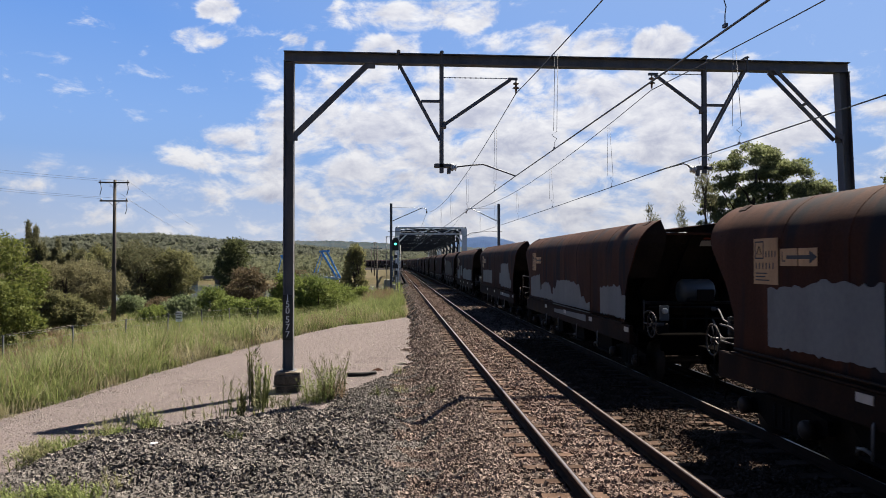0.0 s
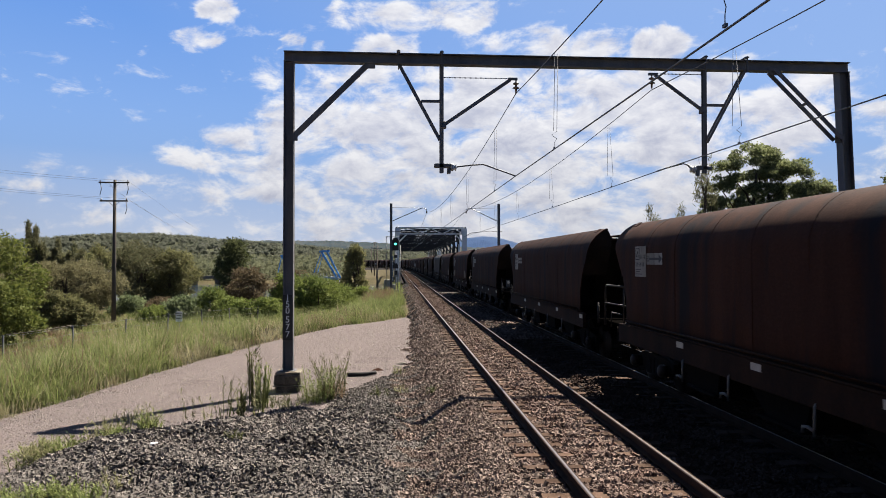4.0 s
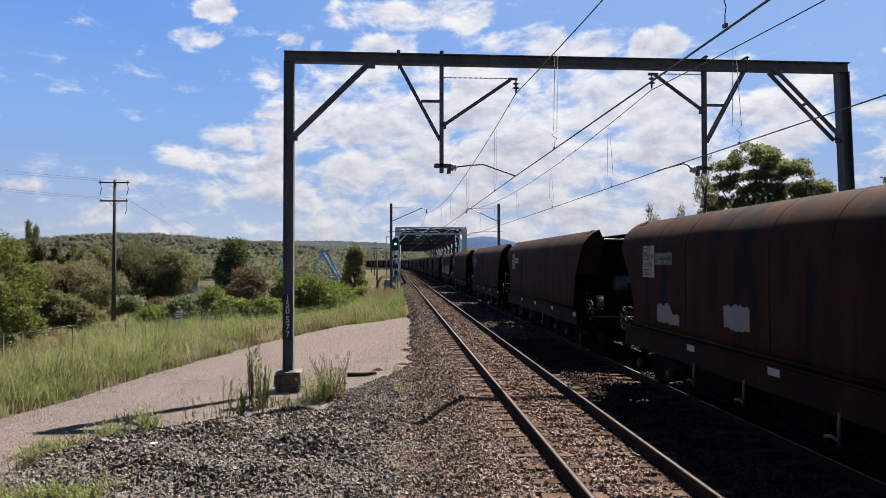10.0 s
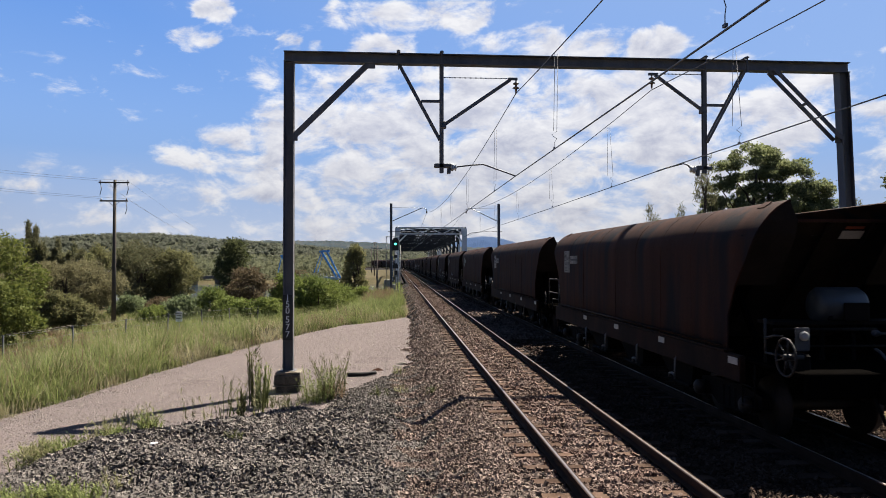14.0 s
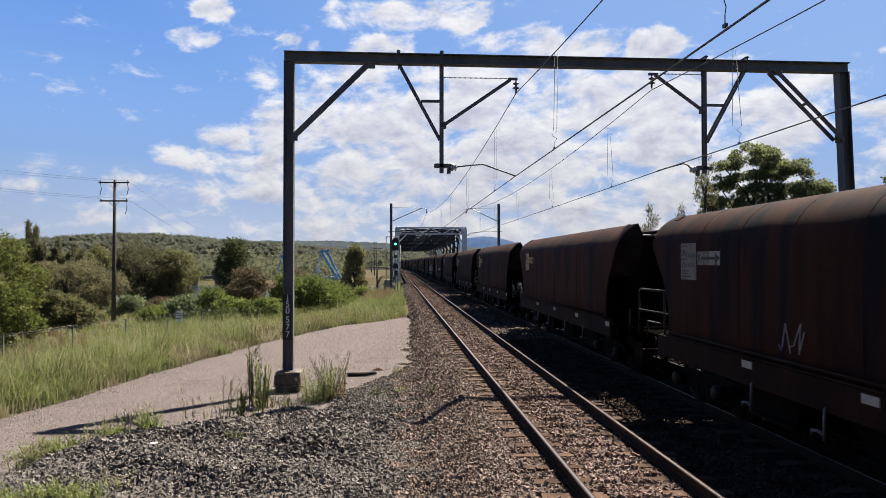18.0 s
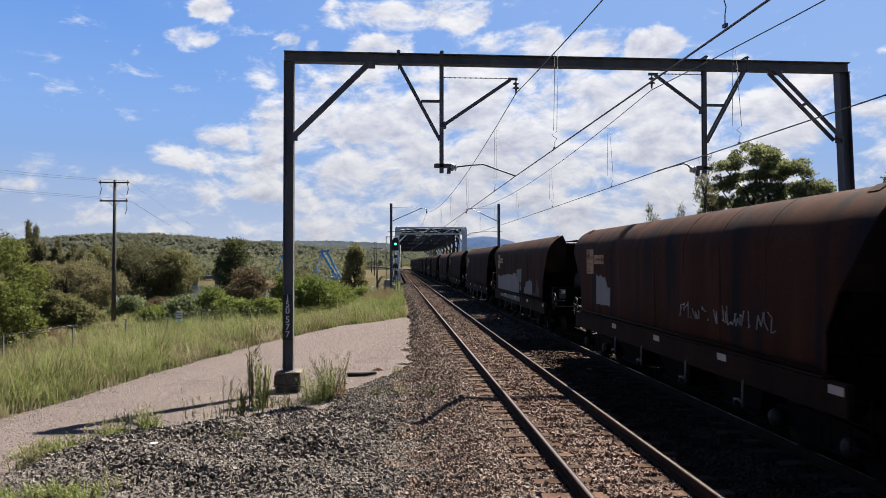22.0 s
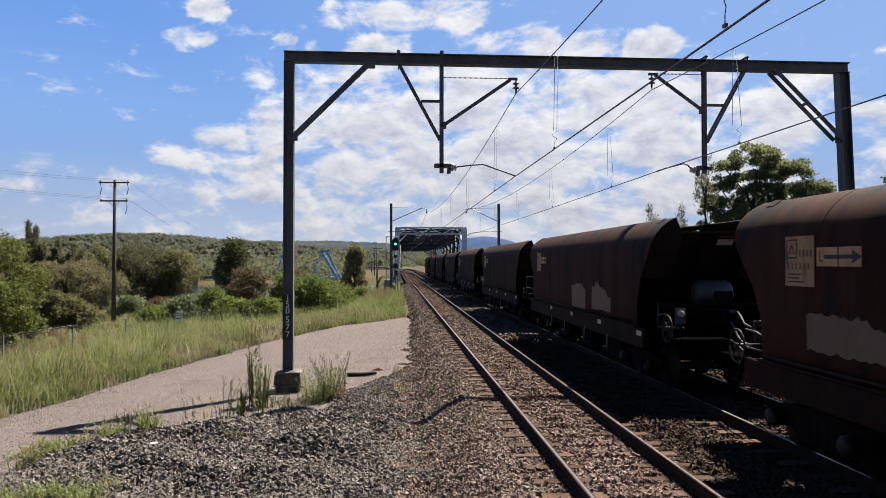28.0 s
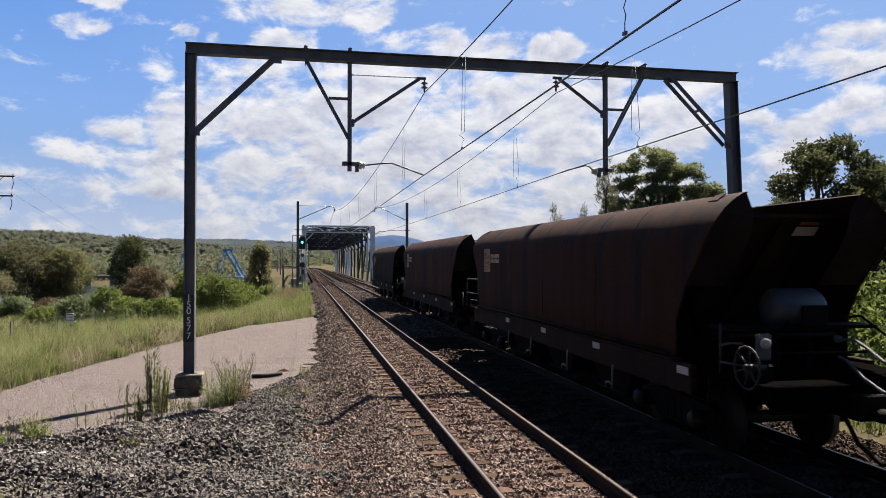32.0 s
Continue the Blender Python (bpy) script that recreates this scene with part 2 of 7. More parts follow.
M_SILL = surface("grimy_rust_sill", [(0.0072, 0.00432, 0.00336), (0.0156, 0.00792, 0.00528), (0.0288, 0.0132, 0.00744)], 1.6, 22, 0.8, 0.0, 0.3, 0.01, streak=2.5)
M_PATCHD = surface("dull_overpaint", [(0.02728, 0.02134, 0.01789), (0.03968, 0.03062, 0.02496)], 1.5, 14, 0.7, 0, 0.05, 0.005, streak=3)
M_SPRAY = plain("pale_spray", (0.36, 0.36, 0.37), 0.6)
M_HILL = surface("wooded_hill", [(0.02227, 0.02535, 0.01443), (0.03693, 0.03984, 0.02235), (0.05215, 0.05282, 0.03026)], 0.03, 0.16, 0.95, 0, 1.0, 3.0)
# next two: distance haze put into the base colours, pale and blue
M_HILL2 = surface("haze_pale_hill", [(0.5813, 0.4925, 0.288), (0.8525, 0.6653, 0.3744), (1.124, 0.8294, 0.4536)], 0.006, 0.05, 1.0, 0, 0.4, 4.0)
M_MOUNT = surface("haze_blue_mountain", [(0.64, 0.6952, 0.7448), (0.736, 0.79, 0.8284)], 0.01, 0.04, 1.0, 0, 0.2, 4.0)
M_LEAF_GUM = leafy("gum_leaves", (0.03042, 0.04128, 0.01848), (0.2027, 0.2219, 0.1075), 0.45, 0.5)
M_LEAF_DARK = leafy("broad_leaves", (0.01596, 0.0236, 0.008329), (0.08606, 0.09374, 0.03956), 0.45, 0.45)
M_LEAF_OAK = leafy("she_oak_needles", (0.06819, 0.07452, 0.03944), (0.1106, 0.1059, 0.05484), 0.7, 0.45)
M_LEAF_LIGHT = leafy("wattle_leaves", (0.0526, 0.06975, 0.01416), (0.1263, 0.1394, 0.03496), 0.55, 0.4)
M_LEAF_BUSH = leafy("bush_leaves", (0.04321, 0.07069, 0.01257), (0.1688, 0.1964, 0.05341), 0.5, 0.4)
M_LEAF_GREY = leafy("paperbark_leaves", (0.06003, 0.05781, 0.03068), (0.1886, 0.1705, 0.09131), 0.65, 0.45)
M_LEAF_OLIVE = leafy("olive_leaves", (0.06146, 0.06475, 0.02951), (0.1844, 0.1762, 0.07868), 0.6, 0.45)
M_LEAF_PALE = leafy("pale_shrub_leaves", (0.050, 0.068, 0.030), (0.185, 0.215, 0.112), 0.6, 0.4)
M_LEAF_RED = leafy("rusty_leaves", (0.0531, 0.04267, 0.02083), (0.121, 0.09084, 0.05429), 0.65, 0.4)
# far foliage lightened and greyed: haze over the river as colour
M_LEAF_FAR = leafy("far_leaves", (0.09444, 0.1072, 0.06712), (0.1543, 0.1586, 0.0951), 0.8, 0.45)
M_GRASS = leafy("dry_grass", (0.07069, 0.06878, 0.02855), (0.2398, 0.2271, 0.1201), 0.6, 0.45)
M_GRASS_G = leafy("green_grass", (0.03719, 0.05063, 0.01235), (0.1938, 0.22, 0.0779), 0.55, 0.45)
M_GRASS_R = leafy("red_grass", (0.08333, 0.05331, 0.03054), (0.1822, 0.1288, 0.07943), 0.6, 0.45)
M_WEED = leafy("weed_leaves", (0.02665, 0.0322, 0.009439), (0.08715, 0.09104, 0.03387), 0.6, 0.4)
M_BLUEGREY = plain("blue_grey_paint", (0.137, 0.205, 0.287), 0.5)
# dark copy of the bridge paint, for members seen in shade
M_SHADED_IRON = surface("shaded_bridge_iron", [(0.017, 0.017, 0.018), (0.034, 0.034, 0.036)], 1.2, 12, 0.7, 0.1, 0.1, 0.01)
# wagon ends: the shade between wagons is put into this dark colour
M_ENDS = surface("shade_darkened_end", [(0.00784, 0.00588, 0.0049), (0.0196, 0.01372, 0.01078)], 2, 20, 0.85, 0.0, 0.2, 0.01)
M_STRAW = leafy("straw_grass", (0.09918, 0.08415, 0.03727), (0.2885, 0.2585, 0.1533), 0.65, 0.45)
# hill foliage paled towards grey, distance haze set in the leaf colour
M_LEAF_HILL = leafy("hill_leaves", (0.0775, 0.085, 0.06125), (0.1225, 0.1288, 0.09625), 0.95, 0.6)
M_PEBBLE = surface("path_pebble", [(0.1062, 0.09137, 0.08075), (0.2655, 0.2295, 0.206)], 5, 60, 0.95, 0, 0.2, 0.005, vary=-0.6)
# darker, more mottled concrete for the footing block
M_FOOT = surface("dark_concrete", [(0.02846, 0.02602, 0.02276), (0.07317, 0.06504, 0.05366), (0.1545, 0.1341, 0.1057)], 4, 30, 0.92, 0, 0.5, 0.02)
# brighter concrete: sunlight on the footing's top, put into the colour
M_CAP = surface("sunlit_cap", [(0.0936, 0.08064, 0.06336), (0.1944, 0.1692, 0.1354)], 5, 40, 0.9, 0, 0.4, 0.015)
M_REFLECT = plain("grimy_reflector", (0.36, 0.333, 0.297), 0.5)
M_VALVE = plain("valve_grey", (0.055, 0.057, 0.060), 0.5)
M_HOSE = plain("pale_hose", (0.06, 0.06, 0.063), 0.7)
M_REDMARK = plain("faded_red_mark", (0.20, 0.045, 0.025), 0.7)


# ---- the plan: x right of the eye, y along the track, z up from the rail heads ----
T1, T2 = 3.08, 6.85          # centres of the two tracks
BEND, RADIUS = 225.0, 900.0  # where the line bends left beyond the bridge
WATER_Z = -3.3


def along(s, x0):
    """Place and turn of the line at the distance s."""
    if s <= BEND:
        return x0, s, 0.0
    a = (s - BEND) / RADIUS
    r = RADIUS + x0
    return x0 - r * (1 - math.cos(a)), BEND + r * math.sin(a), math.degrees(a)


def smooth(a, b, v):
    t = np.clip((np.asarray(v, float) - a) / (b - a), 0, 1)
    return t * t * (3 - 2 * t)


def rough2(x, y, scale, seed=0.0):
    """Cheap smooth noise on arrays, about -1 to 1."""
    x, y = np.asarray(x, float) / scale + seed, np.asarray(y, float) / scale - seed * 1.7
    return (np.sin(x * 1.7 + 1.3 * np.sin(y * 1.1)) + np.sin(y * 1.9 + 1.7 * np.sin(x * 0.9 + 2.0)) + 0.5 * np.sin(3.1 * x + 2.3 * y)) / 2.5


def path_edge(y):
    return np.interp(y, [0, 17.25, 19.17, 21.85, 25.3, 29.23, 33.55, 38.53, 41.22, 43.42, 46.01, 57.51, 1e4], [-10.06, -9.01, -8.53, -8.05, -7.48, -6.52, -5.56, -4.03, -3.07, -0.67, 0.77, -0.58, -0.58])


def ballast_edge(y):
    return np.interp(y, [0, 12.46, 13.8, 14.38, 15.62, 16.58, 18.31, 20.7, 22.81, 25.59, 38.34, 46.01, 1e4], [-7.86, -7.09, -6.52, -5.51, -4.03, -2.78, -2.2, -1.53, -0.86, 0, 0.43, 0.58, 0.58])


def ground_z(x, y):
    """Height of the ground sheet."""
    x, y = np.asarray(x, float), np.asarray(y, float)
    d = np.maximum(path_edge(y) - x, 0)
    z = -0.80 - 1.7 * (1 - np.exp(-d / 9.0)) + 0.06 * rough2(x, y, 2.5) * smooth(0, 2, d)
    z = z + 0.18 * smooth(46, 52, y) * smooth(-6, 0, x)
    river = smooth(78, 98, y + 0.25 * x + 6 * rough2(x, y, 30)) * (1 - smooth(185, 205, y + 0.1 * x + 8 * rough2(x, y, 40, 3)))
    river = river * smooth(4.5, 13, np.abs(x - 5) + 30 * smooth(100, 106, y))
    z = z * (1 - river) + river * -5.5
    z = z + smooth(205, 330, y) * (0.4 + 0.5 * rough2(x, y, 60, 5)) * (1 - river)
    right = smooth(13, 30, x) * (1 - river)
    return z - 0.25 * right + 0.1 * rough2(x, y, 9, 7) * smooth(13, 20, x)


def sheet(name, xs, ys, f, material):
    X, Y = np.meshgrid(xs, ys)
    Z = f(X, Y)
    v = np.stack([X, Y, Z], -1).reshape(-1, 3)
    nx, ny = len(xs), len(ys)
    i = (np.arange(ny - 1)[:, None] * nx + np.arange(nx - 1)[None, :]).ravel()
    return link(name, bulk(name, v, np.stack([i, i + 1, i + nx + 1, i + nx], -1), 4, True), material)


xs = np.concatenate([-np.geomspace(4400, 42, 34), np.arange(-40, 20, 0.6), np.geomspace(20.5, 4400, 36)])
ys = np.concatenate([-np.geomspace(600, 12, 14), np.arange(-10, 70, 0.6), np.arange(70, 240, 4), np.geomspace(244, 4600, 40)])
tagged(sheet("ground", xs, ys, ground_z, M_SOIL), "dry grassy ground sloping down from the railway to a river", "ground", kind="structure")

# gravel path beside the line
rows = np.arange(-26, 46.4, 0.4)
pv, pf = [], []
K = 14
for y in rows:
    a, b = float(path_edge(y)) + 0.08 * float(rough2(y, 0, 0.6)), max(float(ballast_edge(y)) + 0.7, float(path_edge(y)) + 0.3)
    for k in range(K):
        x = a + (b - a) * k / (K - 1)
        e = min(k, 1.5) / 1.5
        pv.append((x, y, -0.80 + 0.10 * e + 0.02 * float(rough2(x, y, 1.2)) + 0.08 * float(smooth(40, 46, y))))
for r in range(len(rows) - 1):
    for k in range(K - 1):
        i = r * K + k
        pf.append((i, i + 1, i + K + 1, i + K))
tagged(link("path", quads("path", pv, pf, True), M_PATH), "pale compacted gravel access path beside the railway", "path", kind="structure")


# tipped heaps of spare stone, steep towards the platform: x, y, height, width
TIPPED = ((-1.4, 13.3, 0.42, 1.2), (-0.7, 15.0, 0.36, 1.0), (-3.4, 14.3, 0.34, 1.1), (-5.0, 13.6, 0.26, 0.9), (-2.4, 12.0, 0.30, 1.0), (-0.3, 11.6, 0.22, 0.9), (-2.2, 15.9, 0.22, 0.9), (-4.2, 12.6, 0.26, 0.8), (-0.4, 17.2, 0.16, 0.8))


def ballast_z(x, y):
    x, y = np.asarray(x, float), np.asarray(y, float)
    bed = -0.21 - 0.50 * (1 - smooth(0.35, 1.55, x)) - 0.60 * smooth(9.0, 10.4, x)
    heap = -0.69 + 0.12 * rough2(x, y, 1.5) + 0.07 * rough2(x, y, 0.5, 4) - 0.12 * smooth(-0.6, 0.4, x)
    for x0, y0, high, wide in TIPPED:
        u = (y - y0 - 0.12 * rough2(x, y, 0.9, 3)) / np.where(y < y0, 0.5, 1.3)
        heap = heap + high * np.exp(-((x - x0) / wide) ** 2 - u * u)
    heap = np.where(y > 26, -0.62 + 0.03 * rough2(x, y, 1.0), heap)
    z = np.maximum(bed, heap)
    edge = smooth(-0.15, 0.9, x - ballast_edge(y) + 0.25 * rough2(x, y, 0.7, 2))
    z = z * edge + (1 - edge) * (-0.86 - 2.7 * smooth(0.4, 2.5, ballast_edge(y) - x) * smooth(42, 45, y))
    return z + 0.012 * rough2(x, y, 0.13, 1) * edge


bx = np.arange(-8.6, 11.2, 0.15)
by = np.concatenate([np.arange(-26, 3, 1.0), np.arange(3, 32, 0.15), np.arange(32, 105, 0.8), [105.0]])
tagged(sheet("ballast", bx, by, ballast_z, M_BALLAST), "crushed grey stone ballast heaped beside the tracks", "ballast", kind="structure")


# bed beyond the bridge, bent with the line
fv, ff = [], []
prof = [(-5.2, -2.6), (-1.8, -0.35), (-1.3, -0.21), (5.3, -0.21), (5.8, -0.35), (9.2, -2.6)]
st = np.arange(214, 760, 8)
for s in st:
    x, y, a = along(s, T1)
    for dx, z in prof:
        fv.append((x + dx * math.cos(radians(a)), y + dx * math.sin(radians(a)), z))
for r in range(len(st) - 1):
    for k in range(len(prof) - 1):
        i = r * len(prof) + k
        ff.append((i, i + 1, i + len(prof) + 1, i + len(prof)))
tagged(link("embankment", quads("embankment", fv, ff, True), M_BALLAST), "stone railway embankment curving away beyond the bridge", "embankment", kind="structure")

wv = [(-900, 70, WATER_Z), (900, 70, WATER_Z), (900, 260, WATER_Z), (-900, 260, WATER_Z)]
tagged(link("water", quads("water", wv, [(0, 1, 2, 3)]), M_WATER), "still grey-blue river water", "water", kind="structure")


# ---- tracks ----
RAIL = [(-0.07, -0.16), (0.07, -0.16), (0.07, -0.145), (0.012, -0.125), (0.012, -0.045), (0.036, -0.035), (0.036, -0.004), (-0.036, -0.004), (-0.036, -0.035),
        (-0.012, -0.045), (-0.012, -0.125), (-0.07, -0.145)]
HEAD = [(-0.018, -0.0035), (0.018, -0.0035), (0.015, 0.0), (-0.015, 0.0)]


def sweep(name, x0, off, profile, stations, material, parent):
    v, f = [], []
    n = len(profile)
    for s in stations:
        x, y, a = along(s, x0)
        ca, sa = math.cos(radians(a)), math.sin(radians(a))
        for dx, z in profile:
            v.append((x + (off + dx) * ca, y + (off + dx) * sa, z))
    for r in range(len(stations) - 1):
        for k in range(n):
            f.append((r * n + k, r * n + (k + 1) % n, (r + 1) * n + (k + 1) % n, (r + 1) * n + k))
    f.append(tuple(range(n))[::-1])
    f.append(tuple(range((len(stations) - 1) * n, len(stations) * n)))
    return link(name, quads(name, v, f), material, parent)


def sleeper_mesh(seed):
    rnd = random.Random(seed)
    bm = bmesh.new()
    box(bm, (0, 0, -0.245), (2.5, 0.235, 0.13), bevel=0.012)
    for v in bm.verts:
        v.co += Vector((rnd.uniform(-0.02, 0.02), rnd.uniform(-0.012, 0.012), rnd.uniform(-0.008, 0.006)))
    me = bpy.data.meshes.new("sleeper")
    bm.to_mesh(me)
    bm.free()
    me.materials.append(M_SLEEPER)
    return me


def fastening_mesh():
    bm = bmesh.new()
    for o in (-0.7535, 0.7535):
        box(bm, (o, 0, -0.158), (0.33, 0.17, 0.014))
        for d in (-0.1, 0.1):
            tube(bm, [(o + d, -0.05, -0.15), (o + d, -0.04, -0.115), (o + d * 0.75, 0.02, -0.11), (o + d * 0.6, 0.05, -0.135)], 0.011, 5)
    me = bpy.data.meshes.new("fastening")
    bm.to_mesh(me)
    bm.free()
    me.materials.append(M_RAIL)
    return me


stations = np.concatenate([[-40], np.arange(0, 225, 15), np.arange(225, 760, 12)])
tracks = []
for k, x0 in ((1, T1), (2, T2)):
    tr = empty(f"track_{k}")
    tagged(tr, "railway track of rusty rails on weathered sleepers in stone ballast", "railway track", "tracks", "structure")
    for off in (-0.7535, 0.7535):
        r = sweep("rail", x0, off, RAIL, stations, M_RAIL, tr)
        sweep("rail_head", x0, off, HEAD, stations, M_RAILTOP, r)
    tracks.append(tr)
# check rails and point rails at the bridge's end
for a, b in (((T1 - 1.15, 82), (T1 - 0.55, 108)), ((T1 + 0.2, 84), (T1 + 0.5, 108)), ((T1 - 0.4, 86), (T1 - 0.5, 108))):
    bm = bmesh.new()
    bar(bm, (*a, -0.06), (*b, -0.06), 0.07, 0.13)
    part("guard_rail", bm, M_RAIL, tracks[0], "guard rail by the bridge")


# ---- overhead portal ----
PY = 20.2


def portal():
    o = empty("overhead_line_portal", (0, PY, -0.9))
    tagged(o, "dark grey steel portal frame spanning both tracks and carrying the wires", "line portal")

    def p(name, bm, m=M_STEEL, par=o, label=""):
        bmesh.ops.translate(bm, verts=bm.verts, vec=(0, 0, 0.9))
        return part(name, bm, m, par, label)
    bm = bmesh.new()
    ibeam(bm, (-3.0, 0, 8.32), (12.86, 0, 8.28), 0.26, 0.29, 0.024)
    p("beam", bm)
    bm = bmesh.new()
    ibeam(bm, (-2.86, 0, -0.3), (-2.86, 0, 8.18), 0.26, 0.27, 0.022)
    bmesh.ops.rotate(bm, verts=bm.verts, cent=(-2.86, 0, 0), matrix=Matrix.Rotation(radians(90), 3, "Z"))
    post = p("post", bm)
    bm = bmesh.new()
    ibeam(bm, (13.02, 0, -0.9), (12.67, 0, 8.14), 0.30, 0.30, 0.024)
    p("post", bm)
    for x, pts in ((0, [(-2.75, 0, 6.15), (-0.72, 0, 8.18)]),):
        bm = bmesh.new()
        bar(bm, *pts, 0.09, 0.15, 0.01)
        p("knee_brace", bm)
    for dy in (-0.19, 0.19):
        bm = bmesh.new()
        bar(bm, (12.55, dy, 6.25), (10.62, dy, 8.17), 0.05, 0.10)
        p("knee_brace", bm)
    bm = bmesh.new()
    bar(bm, (11.55, -0.21, 7.22), (11.55, 0.21, 7.22), 0.06)
    p("brace_tie", bm)
    for x, z, s in ((-2.76, 6.15, 1), (-0.68, 8.14, 1), (12.55, 6.25, -1), (10.62, 8.14, 1)):
        bm = bmesh.new()
        box(bm, (x, -0.09, z), (0.28, 0.012, 0.24), bevel=0.003)
        p("gusset", bm)
    # two hangers with their arms
    for x, side, zb in ((1.27, -1, 5.2), (8.66, 1, 5.25)):
        bm = bmesh.new()
        ibeam(bm, (x, 0, zb), (x, 0, 8.2), 0.11, 0.12, 0.014)
        p("hanger", bm)
        for dy in ((-0.10, 0.10) if side > 0 else (0,)):
            bm = bmesh.new()
            bar(bm, (x + side * 1.18, dy, 8.2), (x + side * 0.04, dy, 6.1), 0.05, 0.065 if side > 0 else 0.09)
            p("hanger_brace", bm)
        bm = bmesh.new()
        bar(bm, (x, 0, 7.17), (x + side * 0.56, 0, 7.17), 0.05, 0.07)
        p("hanger_tie", bm)
        for dx in (0, side * 1.18):
            bm = bmesh.new()
            for e in (-0.16, 0.16):
                box(bm, (x + dx, e, 8.30), (0.035, 0.03, 0.46))
            box(bm, (x + dx, 0, 8.50), (0.10, 0.36, 0.03))
            p("clamp", bm)
        tip = (3.18, 7.80) if side < 0 else (7.25, 8.0)
        foot = (x - side * 0.06, 6.52 if side < 0 else 7.03)
        bm = bmesh.new()
        bar(bm, (foot[0], 0, foot[1]), (tip[0], 0, tip[1]), 0.06, 0.09, 0.008)
        box(bm, (tip[0] + (0.06 if side < 0 else -0.05), 0, tip[1] + 0.02), (0.26, 0.08, 0.06))
        arm = p("cantilever_arm", bm)
        bm = bmesh.new()
        box(bm, (foot[0], 0, foot[1]), (0.14, 0.16, 0.20), bevel=0.02)
        p("arm_hinge", bm)
        bm = bmesh.new()
        n = 26
        for i in range(n):
            t0, t1 = i / n, (i + 0.8) / n
            xa, xb_ = x - side * 0.06, tip[0]
            bar(bm, (xa + (xb_ - xa) * t0, 0, tip[1] + 0.03), (xa + (xb_ - xa) * t1, 0, tip[1] + 0.03), 0.03 if i % 2 else 0.012, 0.012 if i % 2 else 0.03)
        p("tie_chain", bm)
        ix, iz = (3.33, 7.78) if side < 0 else (7.16, 7.98)
        bm = bmesh.new()
        lathe(bm, (ix, 0, iz), (0, 0, -1), [(0, 0.02), (0.05, 0.02), (0.07, 0.075), (0.1, 0.09), (0.12, 0.03), (0.17, 0.03), (0.19, 0.08), (0.22, 0.1), (0.24, 0.03), (0.36, 0.02)], 12)
        p("insulator", bm, M_INS)
        bm = bmesh.new()
        box(bm, (x - side * 0.03, 0, 5.40), (0.46, 0.12, 0.12), bevel=0.015)
        box(bm, (x - side * 0.20, 0, 5.30), (0.10, 0.10, 0.24), bevel=0.015)
        p("registration_bracket", bm)
        bm = bmesh.new()
        lathe(bm, (x - side * 0.24, 0, 5.36), (-side, 0, 0), [(0, 0.03), (0.03, 0.1), (0.08, 0.11), (0.1, 0.05), (0.13, 0.09), (0.16, 0.09), (0.18, 0.03)], 12)
        p("insulator", bm, M_INSW)
        bm = bmesh.new()
        if side < 0:
            tube(bm, [(1.60, 0, 5.36), (2.05, 0, 5.42), (2.42, 0, 5.45), (2.85, 0, 5.30), (3.31, 0, 5.14)], 0.022)
        else:
            tube(bm, [(8.32, 0, 5.34), (8.18, 0, 5.48), (8.05, 0, 5.52), (7.6, 0, 5.40), (7.28, 0, 5.29)], 0.022)
        p("registration_arm", bm)
    # footing and number strip
    bm = bmesh.new()
    box(bm, (-2.84, 0, -0.355), (0.70, 0.72, 0.29), bevel=0.035)
    box(bm, (-2.84, 0, -0.85), (0.62, 0.64, 0.80), bevel=0.04)
    for v in bm.verts:
        v.co += Vector((0.012 * math.sin(v.co.z * 9 + v.co.x * 5), 0.01 * math.sin(v.co.x * 11), 0.012 * math.sin(v.co.x * 14 + v.co.y * 9)))
    foot_block = p("footing", bm, M_FOOT, o, "dark square concrete footing")
    bm = bmesh.new()
    box(bm, (-2.83, 0, -0.185), (0.66, 0.68, 0.07), bevel=0.02)
    p("footing_cap", bm, M_CAP, foot_block, "concrete cap coloured pale as a sunlit top")
    bm = bmesh.new()
    box(bm, (-2.84, 0, -0.515), (0.74, 0.76, 0.028), bevel=0.004)
    p("footing_band", bm, M_CONC, foot_block, "pale formwork ledge")
    bm = bmesh.new()
    box(bm, (-2.86, 0, -0.148), (0.42, 0.42, 0.03))
    p("base_plate", bm)
    bm = bmesh.new()
    lathe(bm, (13.02, 0, -1.05), (0, 0, 1), [(0, 0.42), (0.5, 0.42), (0.56, 0.3)], 16)
    p("footing", bm, M_CONC)
    bm = bmesh.new()
    box(bm, (-2.865, -0.139, 1.28), (0.262, 0.006, 1.22))
    strip = p("number_strip", bm, M_BLACK, o, "black painted strip with white digits")
    for i, (ch, z) in enumerate(zip("150577", (1.80, 1.63, 1.46, 1.22, 1.02, 0.82))):
        me = letters("digit", ch, 0.24, 0.003)
        me.materials.append(M_WHITE)
        ob = link("digit", me, None, strip)
        ob.matrix_local = pose(-2.865, -0.146, z + 0.9, 90)
    return o


portal()


# ---- wires ----
def sagged(a, b, sag, n=14):
    a, b = Vector(a), Vector(b)
    return [a.lerp(b, i / n) - Vector((0, 0, 4 * sag * (i / n) * (1 - i / n))) for i in range(n + 1)]


MAST_Y = 72.0
